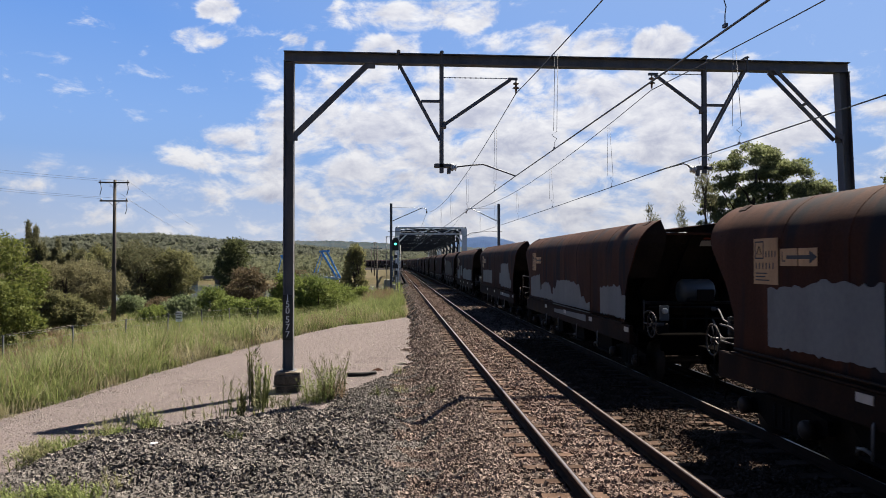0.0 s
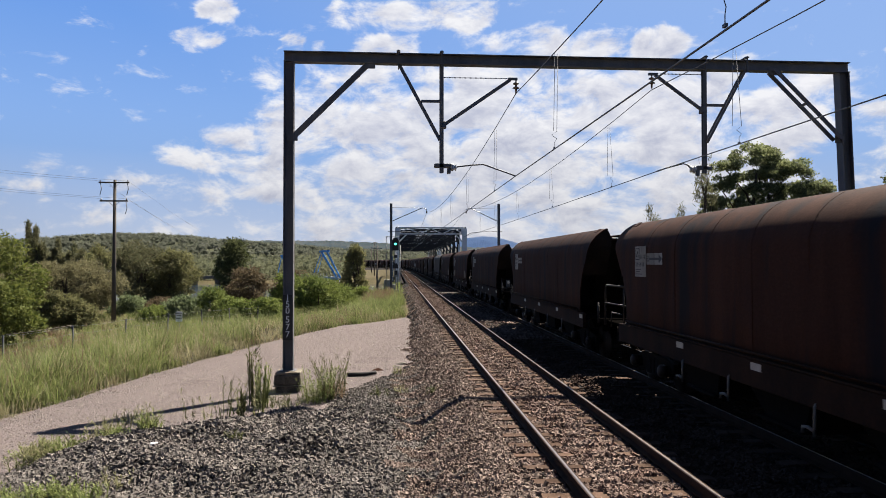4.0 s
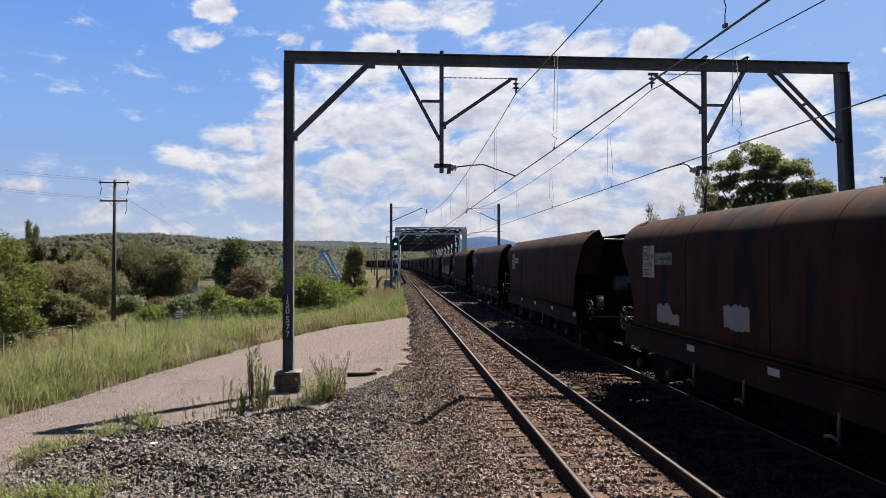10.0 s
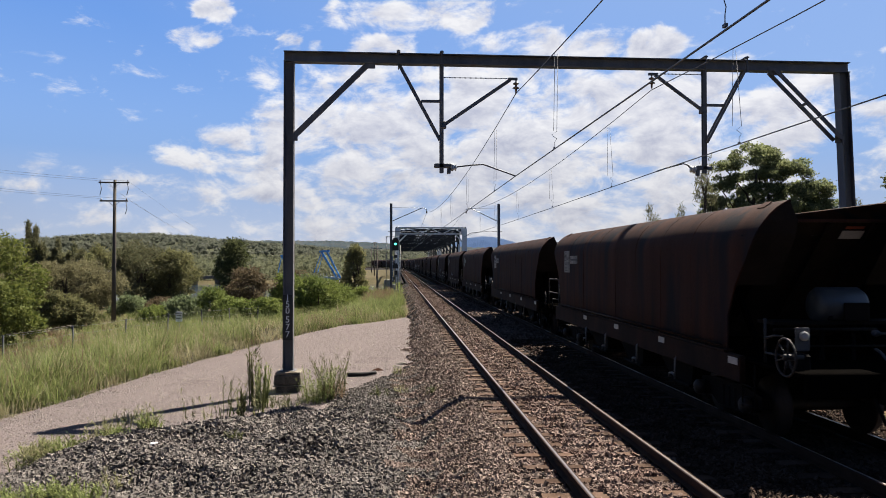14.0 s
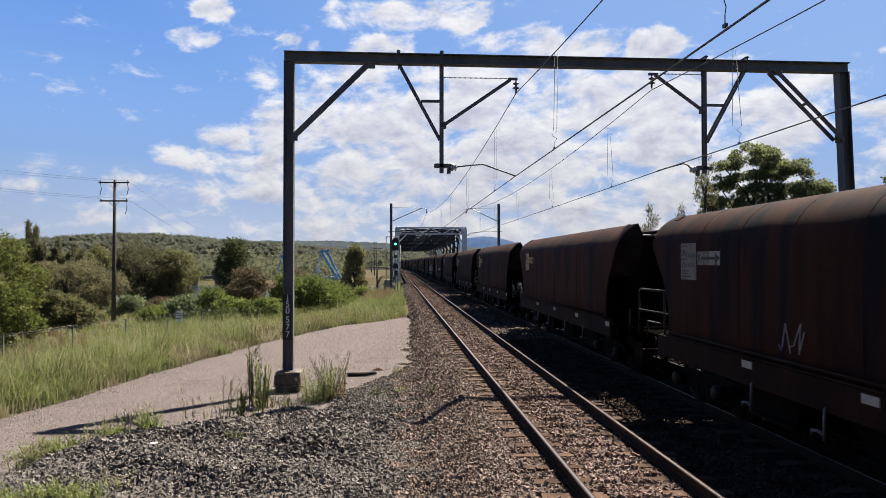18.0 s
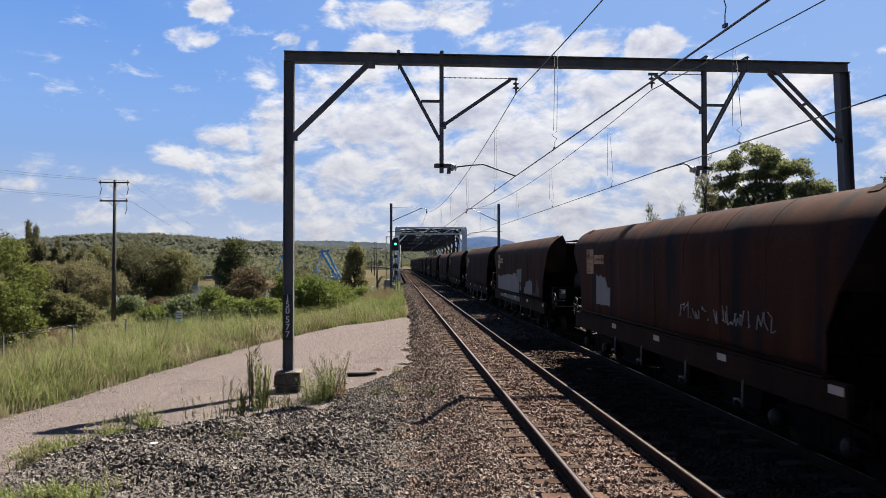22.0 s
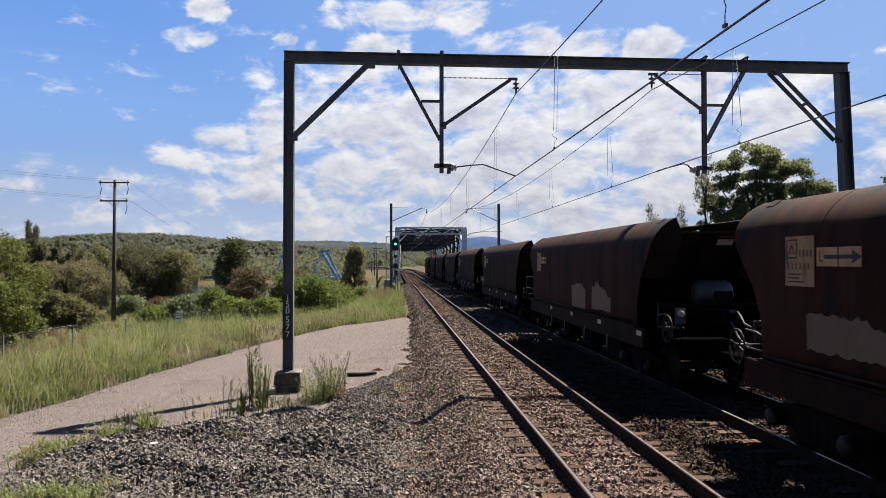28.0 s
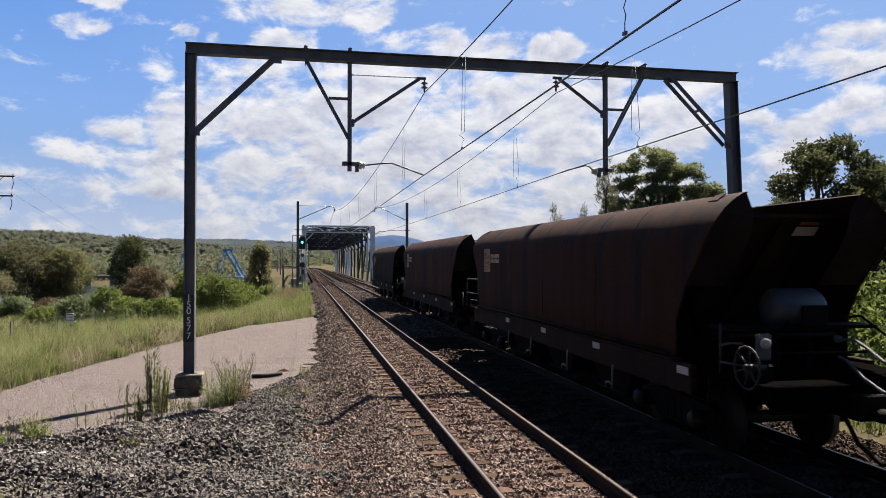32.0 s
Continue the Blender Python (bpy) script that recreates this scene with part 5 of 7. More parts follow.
# ---- sky: drifting clouds on a distant shell ----
def clouds():
    m = bpy.data.materials.new("cloud")
    m.use_nodes = True
    nt = m.node_tree
    N, L = nt.nodes.new, nt.links.new
    nt.nodes.remove(nt.nodes["Principled BSDF"])
    out = nt.nodes["Material Output"]
    co, at = N("ShaderNodeTexCoord"), N("ShaderNodeAttribute")
    at.attribute_name = "cover"
    sun_side = N("ShaderNodeAttribute")
    sun_side.attribute_name = "sunward"
    up = N("ShaderNodeSeparateXYZ")
    L(co.outputs["Object"], up.inputs[0])

    def calc(op, a, b):
        n = N("ShaderNodeMath")
        n.operation = op
        for i, v in enumerate((a, b)):
            if isinstance(v, (int, float)):
                n.inputs[i].default_value = v
            else:
                L(v, n.inputs[i])
        return n.outputs[0]
    layer = N("ShaderNodeMapping")
    layer.inputs["Scale"].default_value = (1 / 250, 1 / 250, 1 / 135)
    L(co.outputs["Object"], layer.inputs[0])

    def field(offset):
        add = N("ShaderNodeVectorMath")
        add.inputs[1].default_value = offset
        L(layer.outputs[0], add.inputs[0])
        nz = N("ShaderNodeTexNoise")
        nz.inputs["Scale"].default_value, nz.inputs["Detail"].default_value, nz.inputs["Roughness"].default_value = 1.0, 10, 0.60
        nz.inputs["Distortion"].default_value = 0.25
        L(add.outputs[0], nz.inputs[0])
        return nz.outputs[0]

    here, sunward = field((0, 0, 0)), field((0.10, 0.06, 0.34))
    dens = calc("ADD", at.outputs["Fac"], calc("MULTIPLY", calc("SUBTRACT", here, 0.5), 3.1))
    mr = N("ShaderNodeMapRange")
    mr.interpolation_type = "SMOOTHSTEP"
    mr.inputs[1].default_value, mr.inputs[2].default_value = 0.22, 0.92
    L(dens, mr.inputs[0])
    lit = calc("ADD", calc("MULTIPLY", calc("SUBTRACT", here, sunward), 2.8), 0.54)
    thick = N("ShaderNodeMapRange")
    thick.inputs[1].default_value, thick.inputs[2].default_value, thick.inputs[3].default_value, thick.inputs[4].default_value = 0.55, 1.5, 0.26, -0.40
    L(dens, thick.inputs[0])
    tone = calc("ADD", lit, thick.outputs[0])
    ramp = N("ShaderNodeValToRGB")
    e = ramp.color_ramp.elements
    e[0].position, e[0].color = 0.15, (0.54, 0.57, 0.70, 1)
    e[1].position, e[1].color = 0.92, (0.93, 0.935, 0.975, 1)
    L(tone, ramp.inputs[0])
    blue = N("ShaderNodeValToRGB")
    g = blue.color_ramp.elements
    g[0].position, g[0].color = 0.0, (0.66, 0.74, 0.90, 1)
    g[1].position, g[1].color = 1.0, (0.07, 0.17, 0.52, 1)
    for at_, c in ((0.07, (0.51, 0.64, 0.90)), (0.17, (0.29, 0.485, 0.875)), (0.36, (0.175, 0.37, 0.84)), (0.6, (0.112, 0.265, 0.69))):
        q = g.new(at_)
        q.color = (*c, 1)
    L(calc("DIVIDE", up.outputs[2], 3300.0), blue.inputs[0])
    col = N("ShaderNodeMixRGB")
    L(mr.outputs[0], col.inputs[0])
    pale = N("ShaderNodeMixRGB")
    pale.inputs[2].default_value = (0.46, 0.62, 0.93, 1)
    L(sun_side.outputs["Fac"], pale.inputs[0])
    L(blue.outputs[0], pale.inputs[1])
    L(pale.outputs[0], col.inputs[1])
    L(ramp.outputs[0], col.inputs[2])
    em, tr, mx = N("ShaderNodeEmission"), N("ShaderNodeBsdfTransparent"), N("ShaderNodeMixShader")
    L(col.outputs[0], em.inputs[0])
    clear = N("ShaderNodeAttribute")
    clear.attribute_name = "clear"
    L(clear.outputs["Fac"], em.inputs[1])
    fade = N("ShaderNodeMapRange")
    fade.interpolation_type = "SMOOTHSTEP"
    fade.inputs[1].default_value, fade.inputs[2].default_value, fade.inputs[3].default_value, fade.inputs[4].default_value = 2500.0, 3050.0, 1.0, 0.0
    L(up.outputs[2], fade.inputs[0])
    L(fade.outputs[0], mx.inputs[0])
    L(tr.outputs[0], mx.inputs[1])
    L(em.outputs[0], mx.inputs[2])
    L(mx.outputs[0], out.inputs[0])

    R = 4000.0
    na, ne = 720, 120
    az, el = np.linspace(0, math.tau, na + 1)[:-1], np.linspace(radians(-0.5), radians(50), ne)
    A, E = np.meshgrid(az, el)
    v = np.stack([R * np.cos(E) * np.sin(A), R * np.cos(E) * np.cos(A), R * np.sin(E)], -1).reshape(-1, 3)
    i, j = np.meshgrid(np.arange(na), np.arange(ne - 1))
    i, j = i.ravel(), j.ravel()
    k = (i + 1) % na
    me = bulk("sky_clouds", v, np.stack([j * na + i, j * na + k, (j + 1) * na + k, (j + 1) * na + i], -1), 4, True)
    D = np.degrees
    a, h = (D(A) + 180) % 360 - 180, D(E)
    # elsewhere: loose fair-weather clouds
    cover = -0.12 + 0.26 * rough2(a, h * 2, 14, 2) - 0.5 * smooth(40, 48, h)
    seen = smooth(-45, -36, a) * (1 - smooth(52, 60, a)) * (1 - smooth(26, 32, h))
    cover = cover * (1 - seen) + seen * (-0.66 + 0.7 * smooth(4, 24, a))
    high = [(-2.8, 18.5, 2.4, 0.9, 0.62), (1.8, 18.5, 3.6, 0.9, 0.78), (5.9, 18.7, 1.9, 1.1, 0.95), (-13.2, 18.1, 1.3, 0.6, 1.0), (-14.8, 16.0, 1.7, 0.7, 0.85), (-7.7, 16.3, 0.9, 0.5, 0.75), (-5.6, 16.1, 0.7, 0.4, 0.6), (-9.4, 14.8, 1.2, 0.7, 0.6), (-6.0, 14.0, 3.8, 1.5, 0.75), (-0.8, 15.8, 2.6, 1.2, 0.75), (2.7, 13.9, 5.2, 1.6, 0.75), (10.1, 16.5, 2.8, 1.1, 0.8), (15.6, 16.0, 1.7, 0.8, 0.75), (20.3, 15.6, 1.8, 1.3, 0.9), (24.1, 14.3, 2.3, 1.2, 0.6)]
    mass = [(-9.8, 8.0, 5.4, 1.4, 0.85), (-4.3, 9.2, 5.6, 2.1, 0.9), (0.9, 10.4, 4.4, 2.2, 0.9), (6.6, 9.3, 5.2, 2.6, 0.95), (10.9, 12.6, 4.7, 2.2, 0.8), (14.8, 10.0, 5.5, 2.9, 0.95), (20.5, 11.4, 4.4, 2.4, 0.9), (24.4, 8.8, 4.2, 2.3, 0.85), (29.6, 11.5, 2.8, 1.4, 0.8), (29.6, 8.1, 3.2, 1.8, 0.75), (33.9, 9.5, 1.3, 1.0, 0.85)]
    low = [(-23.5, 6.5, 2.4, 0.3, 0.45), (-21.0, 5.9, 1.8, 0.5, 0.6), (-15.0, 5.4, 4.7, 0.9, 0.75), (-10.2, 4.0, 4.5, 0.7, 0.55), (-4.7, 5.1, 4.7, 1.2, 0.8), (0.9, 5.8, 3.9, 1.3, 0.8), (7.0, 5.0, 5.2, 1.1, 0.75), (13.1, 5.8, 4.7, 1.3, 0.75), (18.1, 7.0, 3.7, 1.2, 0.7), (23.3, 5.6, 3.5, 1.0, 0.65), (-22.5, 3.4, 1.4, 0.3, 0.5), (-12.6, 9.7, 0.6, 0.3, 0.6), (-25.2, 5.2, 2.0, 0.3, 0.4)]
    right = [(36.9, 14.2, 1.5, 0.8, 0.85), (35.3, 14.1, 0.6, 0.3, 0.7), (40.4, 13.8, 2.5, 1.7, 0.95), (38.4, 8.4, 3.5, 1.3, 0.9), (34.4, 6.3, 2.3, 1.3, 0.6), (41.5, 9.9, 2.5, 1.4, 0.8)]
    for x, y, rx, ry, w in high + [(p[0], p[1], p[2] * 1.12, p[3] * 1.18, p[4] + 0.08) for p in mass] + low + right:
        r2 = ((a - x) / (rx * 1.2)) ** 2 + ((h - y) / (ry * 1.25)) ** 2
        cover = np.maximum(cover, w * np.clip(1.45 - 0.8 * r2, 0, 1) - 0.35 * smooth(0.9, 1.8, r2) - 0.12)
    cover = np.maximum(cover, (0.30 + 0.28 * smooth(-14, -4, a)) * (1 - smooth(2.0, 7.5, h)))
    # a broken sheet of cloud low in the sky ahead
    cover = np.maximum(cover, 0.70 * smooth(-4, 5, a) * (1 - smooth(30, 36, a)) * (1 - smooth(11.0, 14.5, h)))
    glow = np.cos(E) * math.cos(radians(SUN_EL)) * np.cos(A - radians(SUN_AZ)) + np.sin(E) * math.sin(radians(SUN_EL))
    data = me.attributes.new("sunward", "FLOAT", "POINT")
    data.data.foreach_set("value", (0.62 * np.clip((glow - 0.50) / 0.40, 0, 1)).astype(np.float32).ravel())
    # the clear sky is darkest opposite the sun
    data = me.attributes.new("clear", "FLOAT", "POINT")
    data.data.foreach_set("value", (0.289 * (0.34 + 0.66 * smooth(-0.15, 0.34, glow)) * (1 - 0.16 * (1 - smooth(3.0, 12.0, h)))).astype(np.float32).ravel())
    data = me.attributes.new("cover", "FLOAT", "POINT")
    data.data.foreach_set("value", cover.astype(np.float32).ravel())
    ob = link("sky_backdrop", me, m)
    return tagged(ob, "blue sky with white and grey fair-weather clouds", "sky", kind="structure")


CLOUDS = clouds()


# ---- hills ----
def ridge(name, dist, deep, az, tops, material, label, bumps, seed):
    """A wooded ridge at a distance: az in degrees from the line, tops in metres."""
    n, m = 420, 26
    a = np.linspace(az[0], az[-1], n)
    t = np.interp(a, az, tops)
    v = []
    rng = np.random.RandomState(seed)
    for j in range(m):
        f = j / (m - 1)
        d = dist + deep * f
        z = -4 + (t + 4) * math.sin(min(f * 1.15, 1.0) * math.pi / 2) ** 0.9
        x, y = d * np.sin(np.radians(a)), d * np.cos(np.radians(a))
        b = bumps * (np.abs(rough2(x, y, dist * 0.012, seed)) + 0.6 * np.abs(rough2(x, y, dist * 0.005, seed + 3)) + 0.5 * rng.rand(n)) * (0.3 + f)
        v.append(np.stack([x, y, z + b], -1))
    v = np.concatenate(v)
    i = (np.arange(m - 1)[:, None] * n + np.arange(n - 1)[None, :]).ravel()
    return tagged(link(name, bulk(name, v, np.stack([i, i + 1, i + n + 1, i + n], -1), 4), material), label, "hills", kind="structure")


HILL_TOPS = ([-48, -30, -26, -23, -20, -17.5, -15, -12.5, -9, -6, -3.5, -1, 0.5, 3, 6], [17, 19, 22, 27, 31, 31, 28, 24, 21, 16, 13, 12, 11, 9, 8])
ridge("hill_near", 620, 420, HILL_TOPS[0], HILL_TOPS[1], M_HILL, "low wooded hills beyond the river", 3.0, 3)
# these two ridges carry the haze in their colour
ridge("hill_far", 1900, 700, [-20, -12, -8, -4, -1, 2, 6, 12, 30], [62, 64, 67, 66, 60, 52, 46, 38, 30], M_HILL2, "dry wooded hills in the distance, coloured pale for haze", 5.0, 8)
ridge("mountain", 3000, 300, [2, 4, 5.5, 7, 8.3, 9.5, 11, 13], [20, 70, 104, 112, 102, 80, 50, 10], M_MOUNT, "mountain on the horizon, coloured blue for haze", 3.0, 11)


# ---- foliage ----


def leaves(name, clumps, count, size, seed, long=1.8, shell=0.55, droop=0.0, corners=4):
    """A crown mesh of single leaves round clumps (x, y, z, rx, ry, rz)."""
    rng = np.random.RandomState(seed)
    c = np.array(clumps, float)
    vol = (c[:, 3] * c[:, 4] * c[:, 5]) ** 0.67
    pick = rng.choice(len(c), count, p=vol / vol.sum())
    d = rng.normal(size=(count, 3))
    d /= np.linalg.norm(d, axis=1)[:, None]
    r = shell + (1 - shell) * rng.rand(count) ** 0.5 + 0.16 * np.abs(rng.normal(size=count)) * (rng.rand(count) < 0.4)
    lump = 1 + 0.22 * np.sin(d[:, 0] * 7 + pick) * np.sin(d[:, 1] * 6 + pick * 2) + 0.12 * np.sin(d[:, 2] * 13 + pick)
    p = c[pick, :3] + d * c[pick, 3:] * (r * lump)[:, None]
    u = rng.normal(size=(count, 3)) + d * 0.4
    u[:, 2] -= droop
    u /= np.linalg.norm(u, axis=1)[:, None]
    w = np.cross(u, rng.normal(size=(count, 3)))
    w /= np.linalg.norm(w, axis=1)[:, None] + 1e-9
    s = size * rng.uniform(0.6, 1.35, count)[:, None]
    a, b = u * s * long / 2, w * s / 2
    if corners == 3:
        v = np.stack([p - a - b, p + b * 1.2, p + a - b], 1).reshape(-1, 3)
    else:
        v = np.stack([p - a, p + b * 0.9, p + a, p - b * 0.9], 1).reshape(-1, 3)
    return bulk(name, v, np.arange(count * corners).reshape(-1, corners), corners)


def tree(name, label, at, clumps, count, size, leaf_mat, seed, trunk=0.2, stems=1, long=1.8, droop=0.0, shell=0.5, category="tree", group="", forks=None):
    """Clumps are given relative to the foot of the trunk; forks: where the limbs end, if not in the clumps."""
    z = float(ground_z(at[0], at[1])) if len(at) < 3 else at[2]
    o = empty(name, (at[0], at[1], z))
    tagged(o, label, category, group)
    rnd = random.Random(seed)
    top = max(c[2] for c in clumps)
    for k in range(stems):
        bm = bmesh.new()
        lean = Vector((rnd.uniform(-0.25, 0.25), rnd.uniform(-0.25, 0.25), 0)) * (stems > 1) * top * 0.5
        base = Vector((rnd.uniform(-0.3, 0.3), rnd.uniform(-0.3, 0.3), -0.2)) * (0.2 + (stems > 1))
        mid = [base + (Vector((0, 0, top * 0.85)) + lean) * f + Vector((rnd.uniform(-1, 1), rnd.uniform(-1, 1), 0)) * 0.05 * top * f for f in (0, 0.25, 0.5, 0.75, 1)]
        tube(bm, mid, [trunk * 1.25, trunk, trunk * 0.75, trunk * 0.5, trunk * 0.22], 8)
        part("trunk", bm, M_BARK, o)
        for c in (forks or clumps)[k::stems]:
            bm = bmesh.new()
            f = min(max((c[2] - 0.25 * top) / top, 0.12), 0.75)
            i = int(f * 4)
            s = mid[i].lerp(mid[i + 1], f * 4 - i)
            e = Vector(c[:3])
            q = s.lerp(e, 0.5) + Vector((rnd.uniform(-1, 1), rnd.uniform(-1, 1), rnd.uniform(0.0, 0.8))) * 0.08 * (e - s).length
            tube(bm, [s, q, e], [trunk * 0.42, trunk * 0.28, trunk * 0.1], 6)
            part("limb", bm, M_BARK, o)
    link("crown", leaves("crown", clumps, count, size, seed, long, shell, droop), leaf_mat, o)
    return o


def round_clumps(n, w, d, low, high, r, seed, flat=0.75, cone=0.0):
    """Clumps filling a rounded crown, w and d wide, between two heights."""
    rnd = random.Random(seed)
    out = []
    for i in range(n):
        f = (i + 0.5) / n
        z = low + (high - low) * f
        k = math.sqrt(max(1 - (2 * f - 1) ** 2, 0.06)) * (1 - cone * f)
        a = i * 2.4 + rnd.uniform(-0.4, 0.4)
        q = rnd.uniform(0.55, 1.0)
        rr = r * rnd.uniform(0.7, 1.25)
        out.append((w / 2 * k * q * math.cos(a), d / 2 * k * q * math.sin(a), z - rr * flat * 0.3, rr, rr, rr * flat))
    return out


# right of the line: the big gum and its neighbours
def domed(domes, per, r, seed):
    """Small leaf clumps over the upper sides of broad domes (x, z, half width, half height)."""
    rnd = random.Random(seed)
    out = []
    for x, z, w, h in domes:
        n = max(4, int(per * w * (w + h)))
        for k in range(n):
            a, e = rnd.uniform(0, math.tau), math.asin(rnd.uniform(-0.25, 1.0))
            q = rnd.uniform(0.82, 1.04)
            rr = r * rnd.uniform(0.7, 1.35)
            out.append((x + w * q * math.cos(a) * math.cos(e), w * 0.9 * q * math.sin(a) * math.cos(e), z + h * q * math.sin(e), rr, rr, rr * 0.62))
    return out


GUM = [(-0.5, 11.4, 1.8, 1.25), (1.9, 10.4, 1.7, 1.1), (4.0, 9.1, 1.45, 0.85), (0.4, 10.2, 1.3, 0.9), (-0.1, 8.9, 1.7, 0.8), (-2.9, 10.8, 0.6, 0.65), (-3.4, 9.5, 0.5, 0.6),
       (-2.9, 8.2, 1.3, 0.6), (-4.3, 7.6, 0.9, 0.5), (4.9, 8.1, 0.9, 0.9), (0.9, 7.5, 3.2, 0.8), (3.6, 6.6, 2.0, 1.0), (-2.6, 6.4, 1.9, 1.0), (0.4, 5.0, 3.2, 1.2),
       (-1.7, 9.5, 1.1, 0.9), (2.5, 8.7, 1.9, 1.0), (4.7, 7.2, 1.5, 0.9)]
tree("gum_tree", "tall spreading gum tree with dark glossy clumped foliage", (28.1, 55), domed(GUM, 5.0, 0.48, 12), 105000, 0.10, M_LEAF_GUM, 5, 0.26, 2, forks=[(x, 0, z) for x, z, _, _ in GUM])
tree("broadleaf_tree", "leafy dark green broadleaf tree beside the railway", (28.2, 35.5), round_clumps(24, 7.5, 5, 2.2, 10.2, 1.0, 4), 42000, 0.11, M_LEAF_DARK, 8, 0.2, 3)
tree("broadleaf_tree", "leafy dark green broadleaf tree beside the railway", (33.4, 37.5), round_clumps(14, 5.5, 5, 2.2, 9.4, 1.25, 9), 19000, 0.14, M_LEAF_DARK, 9, 0.2, 2)
for x, y, h, s in ((28.0, 80, 12.3, 1), (32.4, 82, 13.2, 2), (22.9, 53, 11.0, 3), (52.4, 80, 13.6, 4)):
    cl = [(random.Random(s * 9 + k).uniform(-.5, .5), random.Random(s * 7 + k).uniform(-.5, .5), h * (0.35 + 0.6 * k / 7 if s != 3 else 0.76 + 0.22 * k / 7), (1.3 if s != 3 else 0.3) * (1.25 - k / 8), 1.0 * (1.15 - k / 9), .9) for k in range(8)]
    tree("she_oak", "thin wispy grey-green she-oak", (x, y), cl, 3000 if s != 3 else 550, 0.06, M_LEAF_OAK, 20 + s, 0.10, 1, 9.0, -1.2, 0.1, group="she-oaks")
rng = random.Random(44)
for k in range(30):
    x, y = rng.uniform(14.5, 24), 5 + k * 2.3 + rng.uniform(-1, 1)
    tree("shrub", "dense green shrub beyond the far track", (x, y), round_clumps(6, 2.6, 2.6, .4, rng.uniform(1.6, 3.2), .75, 60 + k), 1700, 0.14, rng.choice((M_LEAF_BUSH, M_LEAF_LIGHT)), 60 + k, 0.05, 2, category="shrub", group="lineside shrubs")

for k in range(14):
    x, y = rng.uniform(24, 35), 13 + k * 2.8 + rng.uniform(-1, 1)
    if abs(x - 28.6) < 4 and 50 < y < 60:
        continue
    tree("lineside_tree", "bushy dark green tree beyond the far track", (x, y), round_clumps(9, 4.5, 4, .6, rng.uniform(3.4, 4.8), 1.1, 160 + k), 3600, 0.16, rng.choice((M_LEAF_DARK, M_LEAF_BUSH)), 160 + k, 0.09, 3, group="lineside trees")
tree("lineside_tree", "bushy yellow-green tree beyond the far track", (25.0, 36.8), round_clumps(12, 4.4, 4, .5, 4.8, 1.0, 190), 9000, 0.12, M_LEAF_BUSH, 190, 0.09, 3, group="lineside trees")

# left of the line
tree("wattle_tree", "dense yellow-green wattle tree by the river flat", (-27.2, 51), round_clumps(14, 5.6, 6, 1.2, 6.4, 1.3, 2), 30000, 0.10, M_LEAF_LIGHT, 31, 0.16, 3)
tree("wattle_tree", "dense yellow-green wattle tree by the river flat", (-22.6, 43), round_clumps(9, 4.2, 4, .5, 3.4, 1.0, 22), 14000, 0.11, M_LEAF_LIGHT, 32, 0.12, 3)
for x, y, h, s in ((-37.6, 80, 8.9, 4), (-35.9, 81, 7.2, 7), (-40.2, 80, 6.6, 5), (-34.2, 82, 6.6, 6)):
    cl = [(random.Random(s * 9 + k).uniform(-1.3, 1.3) * (1.15 - k / 18), random.Random(s * 7 + k).uniform(-1, 1), h * (0.18 + 0.80 * k / 15), random.Random(s * 5 + k).uniform(.35, .85) * (1.5 - k / 11.5), .5, random.Random(s * 3 + k).uniform(.5, .95)) for k in range(16)]
    tree("she_oak", "dark wispy she-oak on the river flat", (x, y), cl, 12000, 0.07, M_LEAF_OAK, 40 + s, 0.12, 1, 9.0, -1.2, 0.1, group="she-oaks")
tree("paperbark_tree", "broad grey-green paperbark with a dark twiggy underside", (-29.5, 68), round_clumps(26, 11.0, 5, 1.5, 5.0, 1.25, 3, 0.62), 52000, 0.066, M_LEAF_GREY, 33, 0.14, 6, 3.6, 0.0, 0.25)
tree("paperbark_tree", "low grey-green paperbark with a dark twiggy underside", (-33.4, 66), round_clumps(9, 4.6, 4, 0.8, 4.0, 1.0, 13, 0.62), 12000, 0.10, M_LEAF_GREY, 34, 0.12, 4, 2.6, 0.0, 0.35)
for k, (x, y, w, h) in enumerate(((-29.5, 88, 6.4, 7.2), (-26.0, 89, 4.6, 6.6), (-38.5, 92, 5.5, 7.0), (-44, 95, 6, 6.4), (-50, 99, 8, 6.2), (-45, 84, 6, 5.2))):
    tree("river_tree", "shaggy dark olive tree on the river bank", (x, y, float(max(ground_z(x, y), -3.4))), round_clumps(15, w, w * .8, 0.9, h, 1.25, 70 + k, 0.8), 19000, 0.105, M_LEAF_OLIVE if k % 3 else M_LEAF_OAK, 70 + k, 0.16, 4, 2.6, 0.3, 0.3, group="river trees")
for k, (x, y, w, h) in enumerate(((-36, 103, 4.5, 7.4), (-41, 106, 5, 8.2), (-47, 104, 5, 7.2), (-53, 108, 6, 7.6), (-33, 108, 3.6, 6.6), (-58, 104, 6, 7.0))):
    tree("river_tree", "wispy olive-brown she-oak standing by the water", (x, y, -3.4), round_clumps(16, w, w * .8, 0.8, h, 0.95, 170 + k, 1.1), 8000, 0.10, M_LEAF_OLIVE if k % 2 else M_LEAF_OAK, 170 + k, 0.13, 3, 6.0, -0.8, 0.15, group="river trees")
tree("river_tree", "dense dark green tree standing by the water", (-27.4, 128, -3.2), round_clumps(12, 4.6, 4.6, 1.5, 9.4, 1.5, 85, 0.8), 12000, 0.2, M_LEAF_DARK, 85, 0.2, 2, 1.8, group="river trees")
